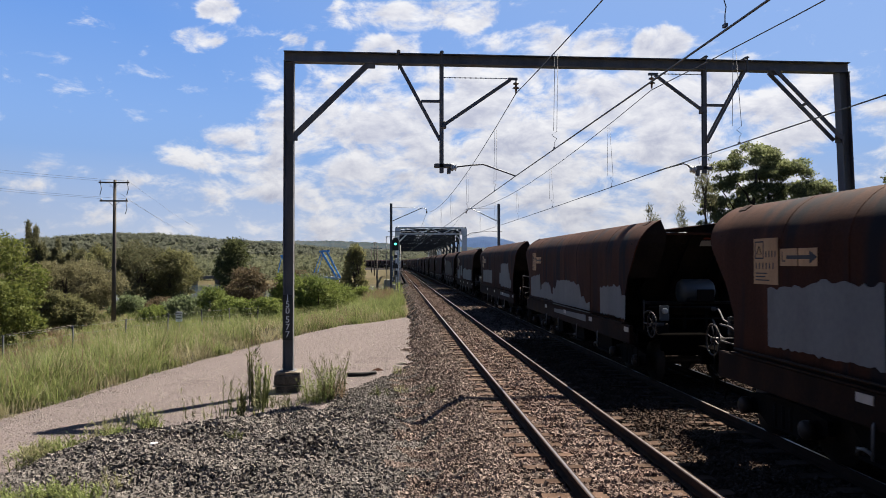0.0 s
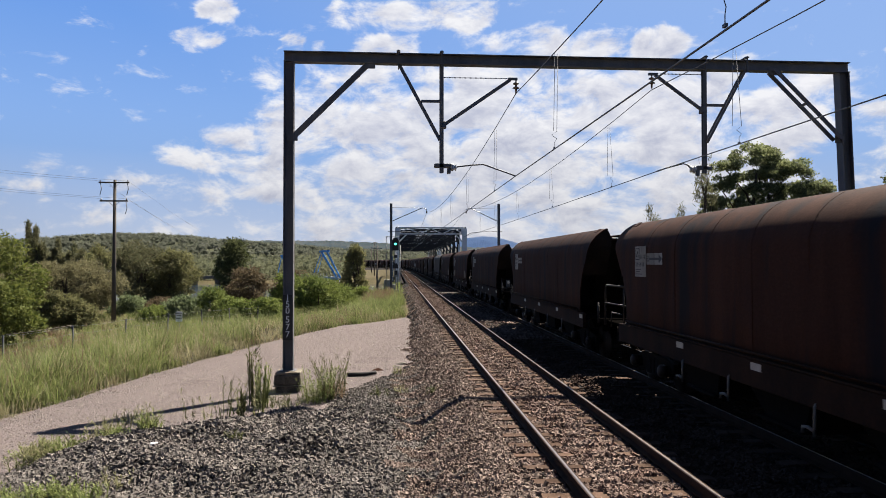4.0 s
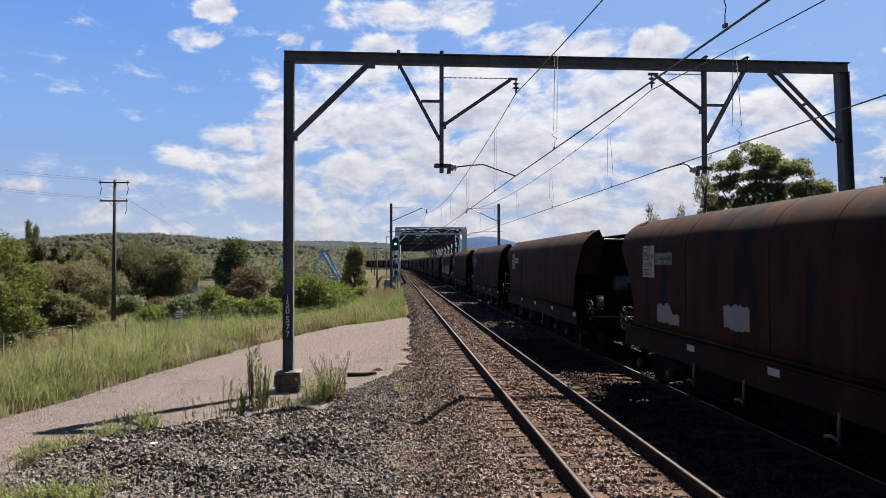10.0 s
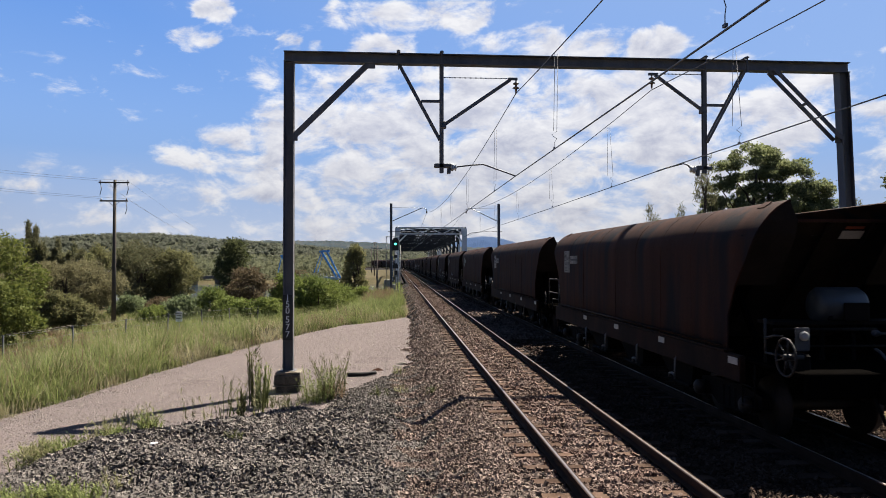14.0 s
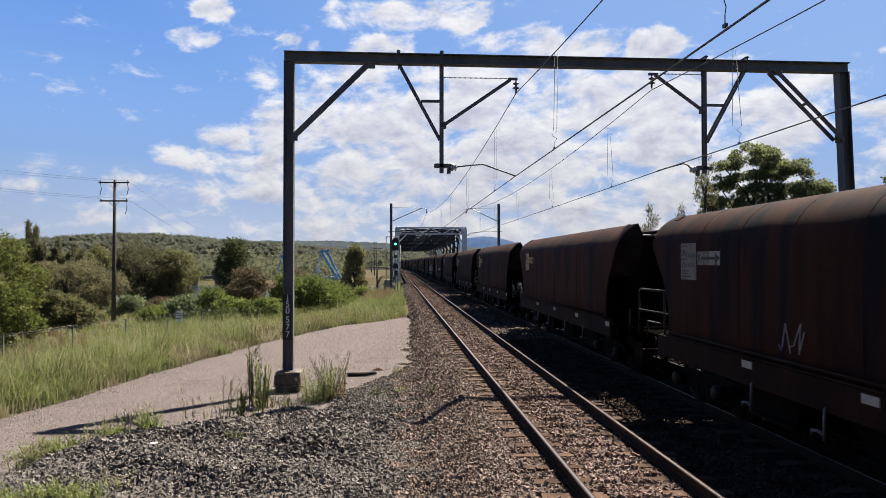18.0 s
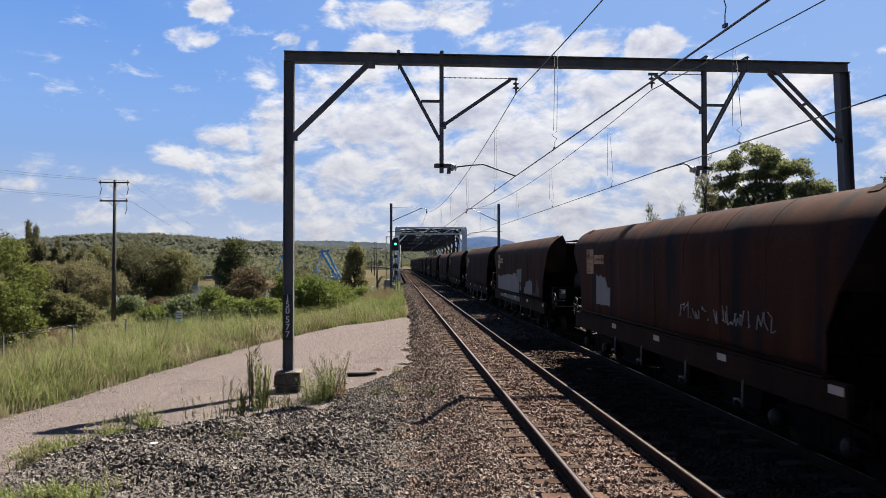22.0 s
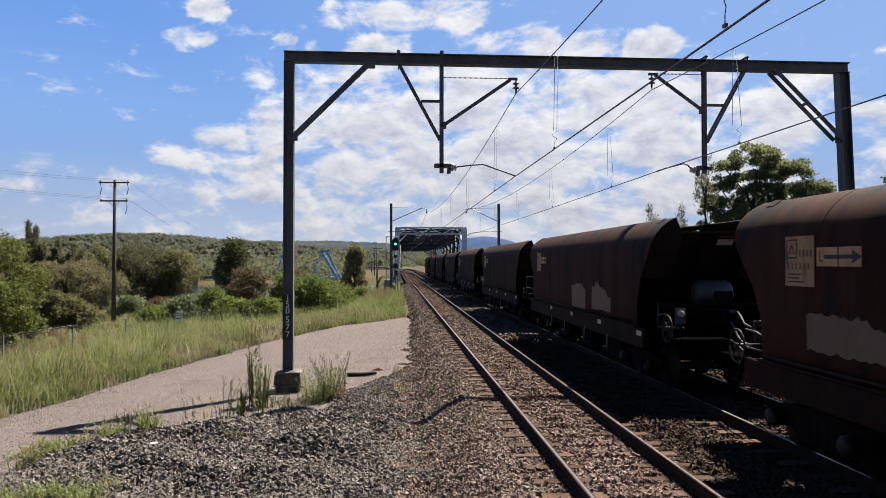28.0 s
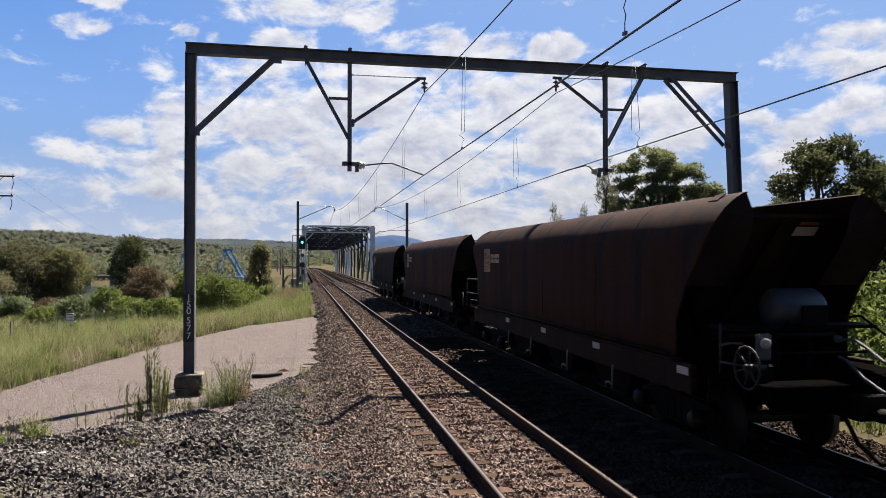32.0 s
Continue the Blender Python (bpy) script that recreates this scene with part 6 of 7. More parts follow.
tree("river_tree", "rounded dark olive tree near the bridge", (-4.9, 90, -3.0), round_clumps(24, 3.6, 3.6, .8, 7.6, 0.62, 81, 1.1, 0.45), 9000, 0.13, M_LEAF_OLIVE, 81, 0.15, 2, 2.4, group="river trees")
rng = random.Random(17)
for k, (x, y, w, h, c) in enumerate(((-8.4, 62, 4.4, 3.4, 0), (-11.6, 63, 4.2, 4.0, 2), (-6.2, 60, 3.4, 3.0, 0), (-5.0, 64, 2.4, 1.7, 0), (-14.6, 62, 3.6, 2.6, 0), (-16.6, 61, 3.0, 2.0, 1),
                                    (-12.5, 58, 3.0, 2.0, 0), (-9.8, 57, 2.6, 1.8, 0), (-19.6, 62, 2.2, 1.2, 0), (-13.4, 68, 4.0, 4.0, 2), (-9.0, 70, 4.0, 3.6, 2), (-6.2, 72, 3.0, 2.6, 0), (-3.4, 76, 2.0, 1.2, 0), (-19.0, 66, 3.0, 1.3, 1), (-16.9, 62, 2.6, 1.3, 0), (-21.4, 70, 3.0, 1.6, 2), (-25.0, 72, 3.2, 1.8, 1), (-7.4, 66, 3.4, 3.2, 1))):
    tree("shrub", ("bright green rambling shrub above the long grass", "grey-green shrub with pale leaf tips", "rusty green shrub with dead flower heads")[c], (x, y),
         round_clumps(13, w, w * .8, .2, h, .68, 90 + k, 0.85), 8500, 0.095, (M_LEAF_BUSH, M_LEAF_PALE, M_LEAF_RED)[c], 90 + k, 0.05, 3, 2.3, 0.0, 0.25, category="shrub", group="river-flat shrubs")

for k, (x, y, w, h) in enumerate(((-27.4, 57, 3.0, 2.5), (-25.6, 57.5, 3.4, 2.8), (-24.1, 58, 2.6, 1.9))):
    tree("shrub", "dark grey-green shrub under the paperbark", (x, y), round_clumps(11, w, w * .8, .2, h, .7, 140 + k, 0.85), 8500, 0.085, M_LEAF_OLIVE, 140 + k, 0.05, 3, 3.0, 0.0, 0.25, category="shrub", group="river-flat shrubs")

# far woods over the river, nobody could count them
rng = np.random.RandomState(9)
cl = []
for k in range(900):
    far = rng.rand() ** 1.3
    y = 212 + 330 * far
    x = y * math.tan(radians(rng.uniform(-40, 24)))
    if -16 - 0.5 * max(y - 225, 0) ** 2 / RADIUS < x < 20 - 0.5 * max(y - 225, 0) ** 2 / RADIUS:
        continue
    h = rng.uniform(4, 8.5) * (0.75 + 0.5 * far)
    for j in range(2):
        r = rng.uniform(1.8, 3.4)
        cl.append((x + rng.uniform(-2, 2), y + rng.uniform(-2, 2), -2.2 + h - r * (0.6 + 1.3 * j), r, r, r * 0.9))
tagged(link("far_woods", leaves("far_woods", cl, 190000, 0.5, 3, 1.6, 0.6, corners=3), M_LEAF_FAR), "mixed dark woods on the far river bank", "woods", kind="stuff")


# woods over the near hill
cl = []
for k in range(3000):
    az, f = rng.uniform(-34, 5), rng.uniform(0.02, 1.0) ** 0.8
    d = 620 + 420 * f
    z = -4 + (float(np.interp(az, *HILL_TOPS)) + 4) * math.sin(min(f * 1.15, 1.0) * math.pi / 2) ** 0.9
    r = rng.uniform(2.2, 4.6)
    cl.append((d * math.sin(radians(az)), d * math.cos(radians(az)), z + r * 0.9, r, r, r * 0.8))
def crowns(name, clumps, seed):
    """Lumpy rounded tree crowns for far woods, in one mesh."""
    bm = bmesh.new()
    bmesh.ops.create_icosphere(bm, subdivisions=1, radius=1.0)
    ball = np.array([v.co[:] for v in bm.verts])
    tris = np.array([[v.index for v in f.verts] for f in bm.faces])
    bm.free()
    rng = np.random.RandomState(seed)
    c = np.array(clumps)
    v = c[:, None, :3] + ball[None] * c[:, None, 3:] * rng.uniform(0.62, 0.98, (len(c), len(ball), 1))
    f = (np.arange(len(c))[:, None, None] * len(ball) + tris[None]).reshape(-1, 3)
    return bulk(name, v.reshape(-1, 3), f, 3, True)


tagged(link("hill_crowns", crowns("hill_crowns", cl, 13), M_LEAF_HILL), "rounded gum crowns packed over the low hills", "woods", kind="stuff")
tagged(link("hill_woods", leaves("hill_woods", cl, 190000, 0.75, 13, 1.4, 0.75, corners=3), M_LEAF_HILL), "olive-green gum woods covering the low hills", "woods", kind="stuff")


# ---- grass ----
def blades(name, pts, height, width, seed, material, label, lean=0.45):
    rng = np.random.RandomState(seed)
    n = len(pts)
    z = ground_z(pts[:, 0], pts[:, 1])
    b = np.stack([pts[:, 0], pts[:, 1], z - 0.03], -1)
    h = (height * rng.uniform(0.5, 1.25, n))[:, None]
    a = rng.rand(n) * math.tau
    d = np.stack([np.cos(a), np.sin(a), np.zeros(n)], -1)
    w = np.stack([-np.sin(a + rng.normal(0, .5, n)), np.cos(a), np.zeros(n)], -1) * width
    k = lean * rng.uniform(0.2, 1.3, n)[:, None]
    up = np.array([0, 0, 1.0])
    m = b + up * h * 0.6 + d * h * k * 0.35
    t = b + up * h * (1 - 0.25 * k) + d * h * k
    v = np.stack([b - w, b + w, m + w * .75, m - w * .75, t + w * .12, t - w * .12], 1).reshape(-1, 3)
    i = np.arange(n)[:, None] * 6
    f = np.concatenate([i + [0, 1, 2, 3], i + [3, 2, 4, 5]], 0)
    return tagged(link(name, bulk(name, v, f, 4), material), label, "grass", kind="stuff")


def scatter(n, y0, y1, inside, seed, power=1.6):
    """Random points in the eye's field, denser near, where inside(x, y) holds."""
    rng = np.random.RandomState(seed)
    out = []
    while sum(map(len, out)) < n:
        y = y0 + (y1 - y0) * rng.rand(n) ** power
        x = y * rng.uniform(-0.60, 0.9, n)
        k = inside(x, y)
        out.append(np.stack([x[k], y[k]], -1))
    return np.concatenate(out)[:n]


def tussocks(n, per, y0, y1, inside, seed, spread=0.13, power=1.5):
    """Points gathered into tussocks, and a height for each tussock."""
    rng = np.random.RandomState(seed + 50)
    c = scatter(n, y0, y1, inside, seed, power)
    h = np.repeat(rng.uniform(0.4, 1.45, n), per) * rng.uniform(0.7, 1.25, n * per)
    return np.repeat(c, per, 0) + rng.normal(0, spread, (n * per, 2)), h


flat = lambda x, y: (x < path_edge(y) - 0.1 + 0.25 * rough2(x, y, 0.8)) & (x > -34) & (ground_z(x, y) > -3.0) & ~((y > 48) & (x > 0.3)) & ~((y > 74) & (x < -12))
tuft = lambda x, y: flat(x, y) & (rough2(x, y, 1.6, 3) + 0.5 * rough2(x, y, 0.6, 1) > 0.05)
dry = lambda x, y: flat(x, y) & (np.hypot((x + 18.5) / 5.0, (y - 37) / 6) + 0.35 * rough2(x, y, 1.2) < 1)
low = lambda p: np.where(dry(p[:, 0], p[:, 1]), 0.5, 1.0) * np.where((p[:, 0] < -18.6 + 0.08 * (p[:, 1] - 30)) | (p[:, 1] > 52), 0.5, 1.0) * np.clip(0.4 + 0.45 * (path_edge(p[:, 1]) - p[:, 0]), 0.35, 1.1)
pts = scatter(52000, 16, 100, flat, 1)
blades("long_grass", pts, 0.42 * low(pts), 0.010, 1, M_GRASS, "long dry yellow-green grass on the river flat")
pts, hh = tussocks(2900, 20, 16, 85, flat, 7, 0.16)
blades("straw_tussocks", pts, 0.80 * hh * low(pts), 0.011, 7, M_STRAW, "pale straw-coloured grass tussocks on the river flat", 0.75)
pts, hh = tussocks(2900, 24, 16, 80, tuft, 2, 0.16)
blades("green_grass", pts, 0.95 * hh * low(pts), 0.012, 2, M_GRASS_G, "tall green grass tussocks above the dry grass", 0.65)
rise = lambda x, y: flat(x, y) & (y > 44) & (x > -16) & (x < -0.4)
pts, hh = tussocks(1500, 22, 44, 66, rise, 16, 0.22, 1.0)
blades("meadow_grass", pts, 0.62 * hh, 0.014, 16, M_GRASS_G, "green grass running up to the shrubs", 0.7)
red = lambda x, y: flat(x, y) & (np.hypot((x + 4.0) / 2.4, (y - 48) / 6) + 0.2 * rough2(x, y, 1.0) < 1)
blades("red_grass", scatter(7000, 40, 60, red, 5, 1.0), np.array(0.75), 0.009, 5, M_GRASS_R, "reddish seeding grass on the bank")
blades("brown_grass", scatter(9000, 28, 46, dry, 15, 1.0), np.array(0.5), 0.010, 15, M_GRASS_R, "low reddish brown grass about the old fence")
rightside = lambda x, y: (x > 11.5) & (x < 26)
blades("far_side_grass", scatter(16000, 8, 60, rightside, 6), np.array(0.8), 0.012, 6, M_GRASS_G, "rank grass beyond the far track")
bank = lambda x, y: (x > -7 - 0.0 * y) & (x < 0.45 + 0.2 * rough2(x, y, 0.9)) & (x > path_edge(y) - 2.5) & (y > 47)
pts, hh = tussocks(900, 22, 47.5, 104, bank, 11, 0.2, 1.0)
blades("bank_grass", pts, 0.7 * hh, 0.014, 11, M_GRASS_G, "green grass on the bank before the bridge", 0.6)
brown = lambda x, y: bank(x, y) & (np.hypot((x + 1.4) / 1.3, (y - 66) / 9) < 1)
pts, hh = tussocks(260, 22, 54, 76, brown, 12, 0.2, 1.0)
blades("dead_weeds", pts, 0.8 * hh, 0.014, 12, M_GRASS_R, "tall brown dead weeds beside the signal", 0.35)
dry = lambda x, y: flat(x, y) & (x < -12.5) & (y < 52) & (rough2(x, y, 3.0, 2) > -0.3)
pts, hh = tussocks(900, 20, 27, 52, dry, 13, 0.2, 1.0)
blades("dry_red_grass", pts, 0.55 * hh, 0.012, 13, M_GRASS_R, "orange-brown dead grass behind the fence", 0.6)
pts, hh = tussocks(900, 26, 16, 62, tuft, 14, 0.2)
blades("dark_weeds", pts, 0.62 * hh * low(pts), 0.02, 14, M_WEED, "dark green weeds among the long grass", 0.7)
pts, hh = tussocks(420, 14, 16, 60, flat, 15, 0.18)
blades("brown_seed_grass", pts, 0.85 * hh * low(pts), 0.010, 15, M_GRASS_R, "brown seeding grass among the green tussocks", 0.5)


# ---- small things beside the line ----
def wood_pole():
    x, y = -23.6, 64.0
    z = float(ground_z(x, y))
    o = empty("power_pole", (x, y, z))
    tagged(o, "weathered wooden power pole with two crossarms", "power pole")
    bm = bmesh.new()
    tube(bm, [(0, 0, -0.4), (0, 0, 5), (0.02, 0, 12.1)], [0.19, 0.16, 0.12], 10)
    part("pole", bm, M_WOOD, o)
    for zz, w in ((11.85, 2.5), (10.3, 2.3)):
        bm = bmesh.new()
        bar(bm, (-w / 2, -0.16, zz), (w / 2, -0.16, zz), 0.10, 0.12)
        part("crossarm", bm, M_WOOD, o)
        for s in (-1, 1):
            bm = bmesh.new()
            bar(bm, (s * 0.5, -0.16, zz), (0, -0.16, zz - 0.5), 0.03)
            part("arm_brace", bm, M_STEEL, o)
            bm = bmesh.new()
            lathe(bm, (s * (w / 2 - 0.12), -0.16, zz + 0.06), (0, 0, 1), [(0, 0.02), (0.05, 0.05), (0.09, 0.02), (0.12, 0.05), (0.16, 0.02)], 8)
            part("insulator", bm, M_INS, o)
    for sx, zz in ((-1.1, 11.8), (1.1, 11.8), (1.0, 10.2)):
        bm = bmesh.new()
        tube(bm, [(sx, -0.16, zz), (sx + 0.08, -0.16, zz - 0.5), (sx - 0.05, -0.16, zz - 1.0)], 0.03, 5)
        part("fuse_link", bm, M_STEEL, o)
    return o


wood_pole()
o = empty("power_lines", (0, 0, 0))
tagged(o, "thin slack power lines strung between poles", "power lines")
zp = float(ground_z(-23.6, 64.0))
for dx, dz, far in ((-1.1, 12.0, 0), (1.1, 12.0, 0), (-1.0, 10.5, 0), (1.0, 10.5, 0), (-1.1, 12.0, 1), (1.1, 12.0, 1), (1.0, 10.5, 1)):
    bm = bmesh.new()
    a = (-23.6 + dx, 64.0, zp + dz)
    b = (-66 + dx, 57, zp + dz + 6.0) if not far else (-42 + dx * 2, 245, zp + dz - 2.0)
    tube(bm, sagged(a, b, 1.0 if not far else 3.5, 10), 0.008 if not far else 0.008, 4, False)
    part("power_line", bm, M_WIRE, o)


def signal():
    x, y = 0.05, 76.0
    o = empty("railway_signal", (x, y, -0.5))
    tagged(o, "railway colour-light signal showing green on a galvanised post", "railway signal")

    def p(name, fn, m, par=o, label=""):
        bm = bmesh.new()
        fn(bm)
        return part(name, bm, m, par, label)
    p("post", lambda bm: tube(bm, [(0, 0.2, -0.3), (0, 0.2, 5.2)], 0.08, 10), M_GALV)
    head = p("signal_head", lambda bm: prism(bm, [(-0.32, 0, 4.45), (0.32, 0, 4.45), (0.34, 0, 5.45), (0.2, 0, 5.75), (-0.2, 0, 5.75), (-0.34, 0, 5.45)], (0, 0.12, 0)), M_BLACK, o, "black signal head")
    p("lamp_lens", lambda bm: lathe(bm, (0, -0.03, 5.12), (0, 1, 0), [(0, 0.11), (0.03, 0.12), (0.06, 0.10)], 14), M_GREEN, head, "lit green lens")
    p("hood", lambda bm: [bar(bm, (0.14 * math.cos(a), 0, 5.12 + 0.14 * math.sin(a)), (0.14 * math.cos(a), -0.3, 5.12 + 0.14 * math.sin(a)), 0.05, 0.02) for a in np.linspace(0, math.pi, 9)], M_BLACK, head)
    p("lower_head", lambda bm: box(bm, (0.02, 0, 3.85), (0.36, 0.12, 0.34), bevel=0.04), M_BLACK)
    p("lower_head", lambda bm: prism(bm, [(-0.24, 0, 2.6), (0.24, 0, 2.6), (0.26, 0, 2.95), (0.12, 0, 3.12), (-0.12, 0, 3.12), (-0.26, 0, 2.95)], (0, 0.12, 0)), M_BLACK)
    p("indicator_box", lambda bm: box(bm, (0.06, 0, 2.1), (0.46, 0.14, 0.7), bevel=0.03), M_GALV)
    p("number_plate", lambda bm: box(bm, (0.06, -0.09, 2.15), (0.22, 0.02, 0.42)), M_BLACK)
    p("name_board", lambda bm: box(bm, (-0.34, 0.05, 2.6), (0.24, 0.04, 2.6)), M_BLUEGREY, o, "worn blue and white board")
    for k in range(9):
        p("writing_bar", lambda bm: box(bm, (-0.34 + 0.05 * math.sin(k * 2.1), 0.02, 1.5 + 0.26 * k), (0.13, 0.012, 0.10)), M_WHITE)
    p("ladder", lambda bm: [tube(bm, [(xx, 0.3, -0.2), (xx, 0.3, 5.0)], 0.025, 5) for xx in (0.22, 0.5)] + [tube(bm, [(0.22, 0.3, 0.3 * k), (0.5, 0.3, 0.3 * k)], 0.015, 5) for k in range(1, 16)], M_GALV)
    p("cage", lambda bm: [tube(bm, pts, 0.04, 6) for pts in ([(-0.95, 0.2, 0), (-0.95, 0.2, 5.9)], [(-0.95, 0.2, 5.85), (0.35, 0.2, 5.85)])], M_STEEL)
    p("base", lambda bm: box(bm, (-0.4, 0.1, 0.0), (1.5, 0.9, 0.9), bevel=0.04), M_CONC)
    return o


signal()
for x, y, w, h in ((-0.75, 76.6, 0.7, 1.35), (-0.2, 75.2, 0.45, 0.9)):
    o = empty("equipment_cabinet", (x, y, -0.6))
    tagged(o, "small galvanised trackside equipment cabinet", "cabinet", "trackside cabinets")
    bm = bmesh.new()
    box(bm, (0, 0, h / 2 + 0.2), (w, 0.5, h), bevel=0.02)
    body = part("body", bm, M_GALV, o)
    bm = bmesh.new()
    box(bm, (0, -0.255, h / 2 + 0.2), (w * 0.85, 0.012, h * 0.88))
    part("door", bm, M_GALV, body)
    bm = bmesh.new()
    box(bm, (0, 0, 0.06), (w + 0.2, 0.7, 0.28))
    part("plinth", bm, M_CONC, o)

o = empty("crossing_board", (1.0, 74.5, -0.4))
tagged(o, "pale walkway board across the ballast near the signal", "board")
bm = bmesh.new()
box(bm, (0, 0, 0.1), (2.2, 0.7, 0.08), bevel=0.01)
part("board", bm, M_CONC, o)
o = empty("crossing_board", (5.0, 70.5, -0.35))
tagged(o, "pale walkway board between the two tracks", "board")
bm = bmesh.new()
box(bm, (0, 0, 0.18), (1.9, 0.8, 0.08), bevel=0.01)
part("board", bm, M_CONC, o)


def fence():
    o = empty("wire_fence", (-16.8, 34, 0))
    tagged(o, "sagging wire fence on dark steel posts in the long grass", "fence")
    pts = [(-20.2, 26), (-19.0, 30.4), (-17.8, 35.0), (-16.6, 39.5), (-15.5, 43.9), (-14.6, 48.8), (-13.0, 51), (-11.9, 54.3), (-10.2, 56), (-8.6, 57.5)]
    tops = []
    for i, (x, y) in enumerate(pts):
        z = float(ground_z(x, y))
        bm = bmesh.new()
        h = -0.52 - z + 0.05 * math.sin(i * 2.3)
        box(bm, (x + 16.8, y - 34, z + h / 2 - 0.1), (0.07, 0.07, h + 0.2), Matrix.Rotation(radians(3 * math.sin(i * 1.7)), 3, "Y"))
        part("fence_post", bm, M_STEEL, o)
        tops.append(Vector((x + 16.8, y - 34, z + h)))
    for f in (0.06, 0.45, 0.8):
        for a, b in zip(tops, tops[1:]):
            bm = bmesh.new()
            tube(bm, sagged(a - Vector((0, 0, f)), b - Vector((0, 0, f)), 0.06, 4), 0.006, 4, False)
            part("fence_wire", bm, M_WIRE, o)
    bm = bmesh.new()
    tube(bm, [tops[2], tops[2].lerp(tops[3], 0.5) - Vector((0, 0, 0.03)), tops[3]], 0.016, 6)
    part("fence_rail", bm, M_WOOD, o, "rusty brown top rail")
    return o


fence()
x, y = -13.6, 47.8
o = empty("warning_sign", (x, y, float(ground_z(x, y))))
tagged(o, "small faded white sign on a post in the grass", "sign")
bm = bmesh.new()
bar(bm, (0, 0, -0.1), (0, 0, 1.75), 0.05)
part("sign_post", bm, M_STEEL, o)
bm = bmesh.new()
box(bm, (0, -0.04, 1.50), (0.42, 0.012, 0.62), bevel=0.003)
plate = part("sign_plate", bm, M_WHITE, o)
for k, (zz, w) in enumerate(((1.72, 0.36), (1.58, 0.30), (1.40, 0.36))):
    bm = bmesh.new()
    box(bm, (0, -0.05, zz), (w, 0.006, 0.05))
    part("writing_bar", bm, M_RUSTY if k == 0 else M_INK, plate)

# blue steel dredge frame on the far bank
o = empty("dredge_frame", (-18.0, 190, -2.4))
tagged(o, "bright blue steel frame of a dredge at the river bank", "dredge")
for a, b, r in (((-0.6, 0, 7.7), (3.2, 0, 1.2), 0.6), ((0.6, 0, 8.0), (4.2, 0, 1.0), 0.5), ((-0.6, 0, 7.7), (-2.6, 0, 2.4), 0.25), ((-0.2, 0, 7.5), (-1.6, 0, 2.4), 0.22), ((-1.2, 0, 7.8), (1.4, 0, 8.0), 0.6),
                ((-10.6, 0, 6.6), (-8.0, 0, 2.0), 0.5), ((-9.8, 0, 6.8), (-7.2, 0, 2.0), 0.4), ((-11.0, 0, 6.7), (-9.0, 0, 7.0), 0.5), ((-10.7, 0, 6.5), (-11.6, 0, 2.5), 0.25)):
    bm = bmesh.new()
    bar(bm, a, b, r, r * 0.8)
    part("boom", bm, M_BLUE, o)
bm = bmesh.new()
box(bm, (0.6, 0, 0.7), (6.4, 3, 1.4), bevel=0.1)
part("hull", bm, M_BLUEGREY, o)
for k in range(6):
    bm = bmesh.new()
    bar(bm, (-1.6 + 0.8 * k, -1.4, 1.4), (-1.6 + 0.8 * k, -1.4, 2.3), 0.06)
    part("stanchion", bm, M_WHITE, o)

# low road bridge and sheds far up the river
o = empty("low_bridge", (-50.4, 202, -3.5))
tagged(o, "low pale concrete bridge across the river", "bridge")
bm = bmesh.new()
box(bm, (0, 0, 2.2), (24, 4, 0.7))
part("deck", bm, M_CONC, o)
for k in range(4):
    bm = bmesh.new()
    box(bm, (-9 + 6 * k, 0, 0.8), (0.8, 3.4, 2.6))
    part("pier", bm, M_CONC, o)
for x, y, w, h in ((-77.5, 205, 6, 2.2), (-71.5, 207, 4, 1.8)):
    o = empty("shed", (x, y, max(float(ground_z(x, y)), -3.2)))
    tagged(o, "small pale shed among the trees across the river", "shed", "sheds")
    bm = bmesh.new()
    box(bm, (0, 0, h / 2 + 0.3), (w, 5, h + 0.6))
    part("wall", bm, M_CONC, o)
    bm = bmesh.new()
    prism(bm, [(-w / 2 - 0.3, -2.8, h + 0.55), (w / 2 + 0.3, -2.8, h + 0.55), (0, -2.8, h + 1.5)], (0, 5.6, 0))
    part("roof", bm, M_GALV, o)
for k, (x, y, h) in enumerate(((-3.6, 150, 9), (-6.5, 235, 12), (-9.5, 300, 12), (3.0, 330, 11), (-2.0, 360, 11))):
    o = empty("line_pole", (x, y, -3.0))
    tagged(o, "slim dark timber pole beyond the bridge", "pole", "far poles")
    bm = bmesh.new()
    tube(bm, [(0, 0, -1), (0, 0, h)], [0.18, 0.12], 8)
    part("pole", bm, M_WOOD, o)
    bm = bmesh.new()
    bar(bm, (-1.0, 0, h - 0.5), (1.0, 0, h - 0.5), 0.12)
    part("crossarm", bm, M_WOOD, o)

# black rubber pipe on the path
o = empty("rubber_pipe", (-1.006, 22.62, -0.70))
tagged(o, "cut black rubber pipe lying bent on the gravel path", "pipe")
bm = bmesh.new()
tube(bm, [(-0.42, -0.05, 0.06), (-0.1, 0.0, 0.06), (0.14, 0.03, 0.065), (0.30, 0.12, 0.08), (0.42, 0.2, 0.085)], 0.06, 12)
part("pipe", bm, M_PIPE, o)
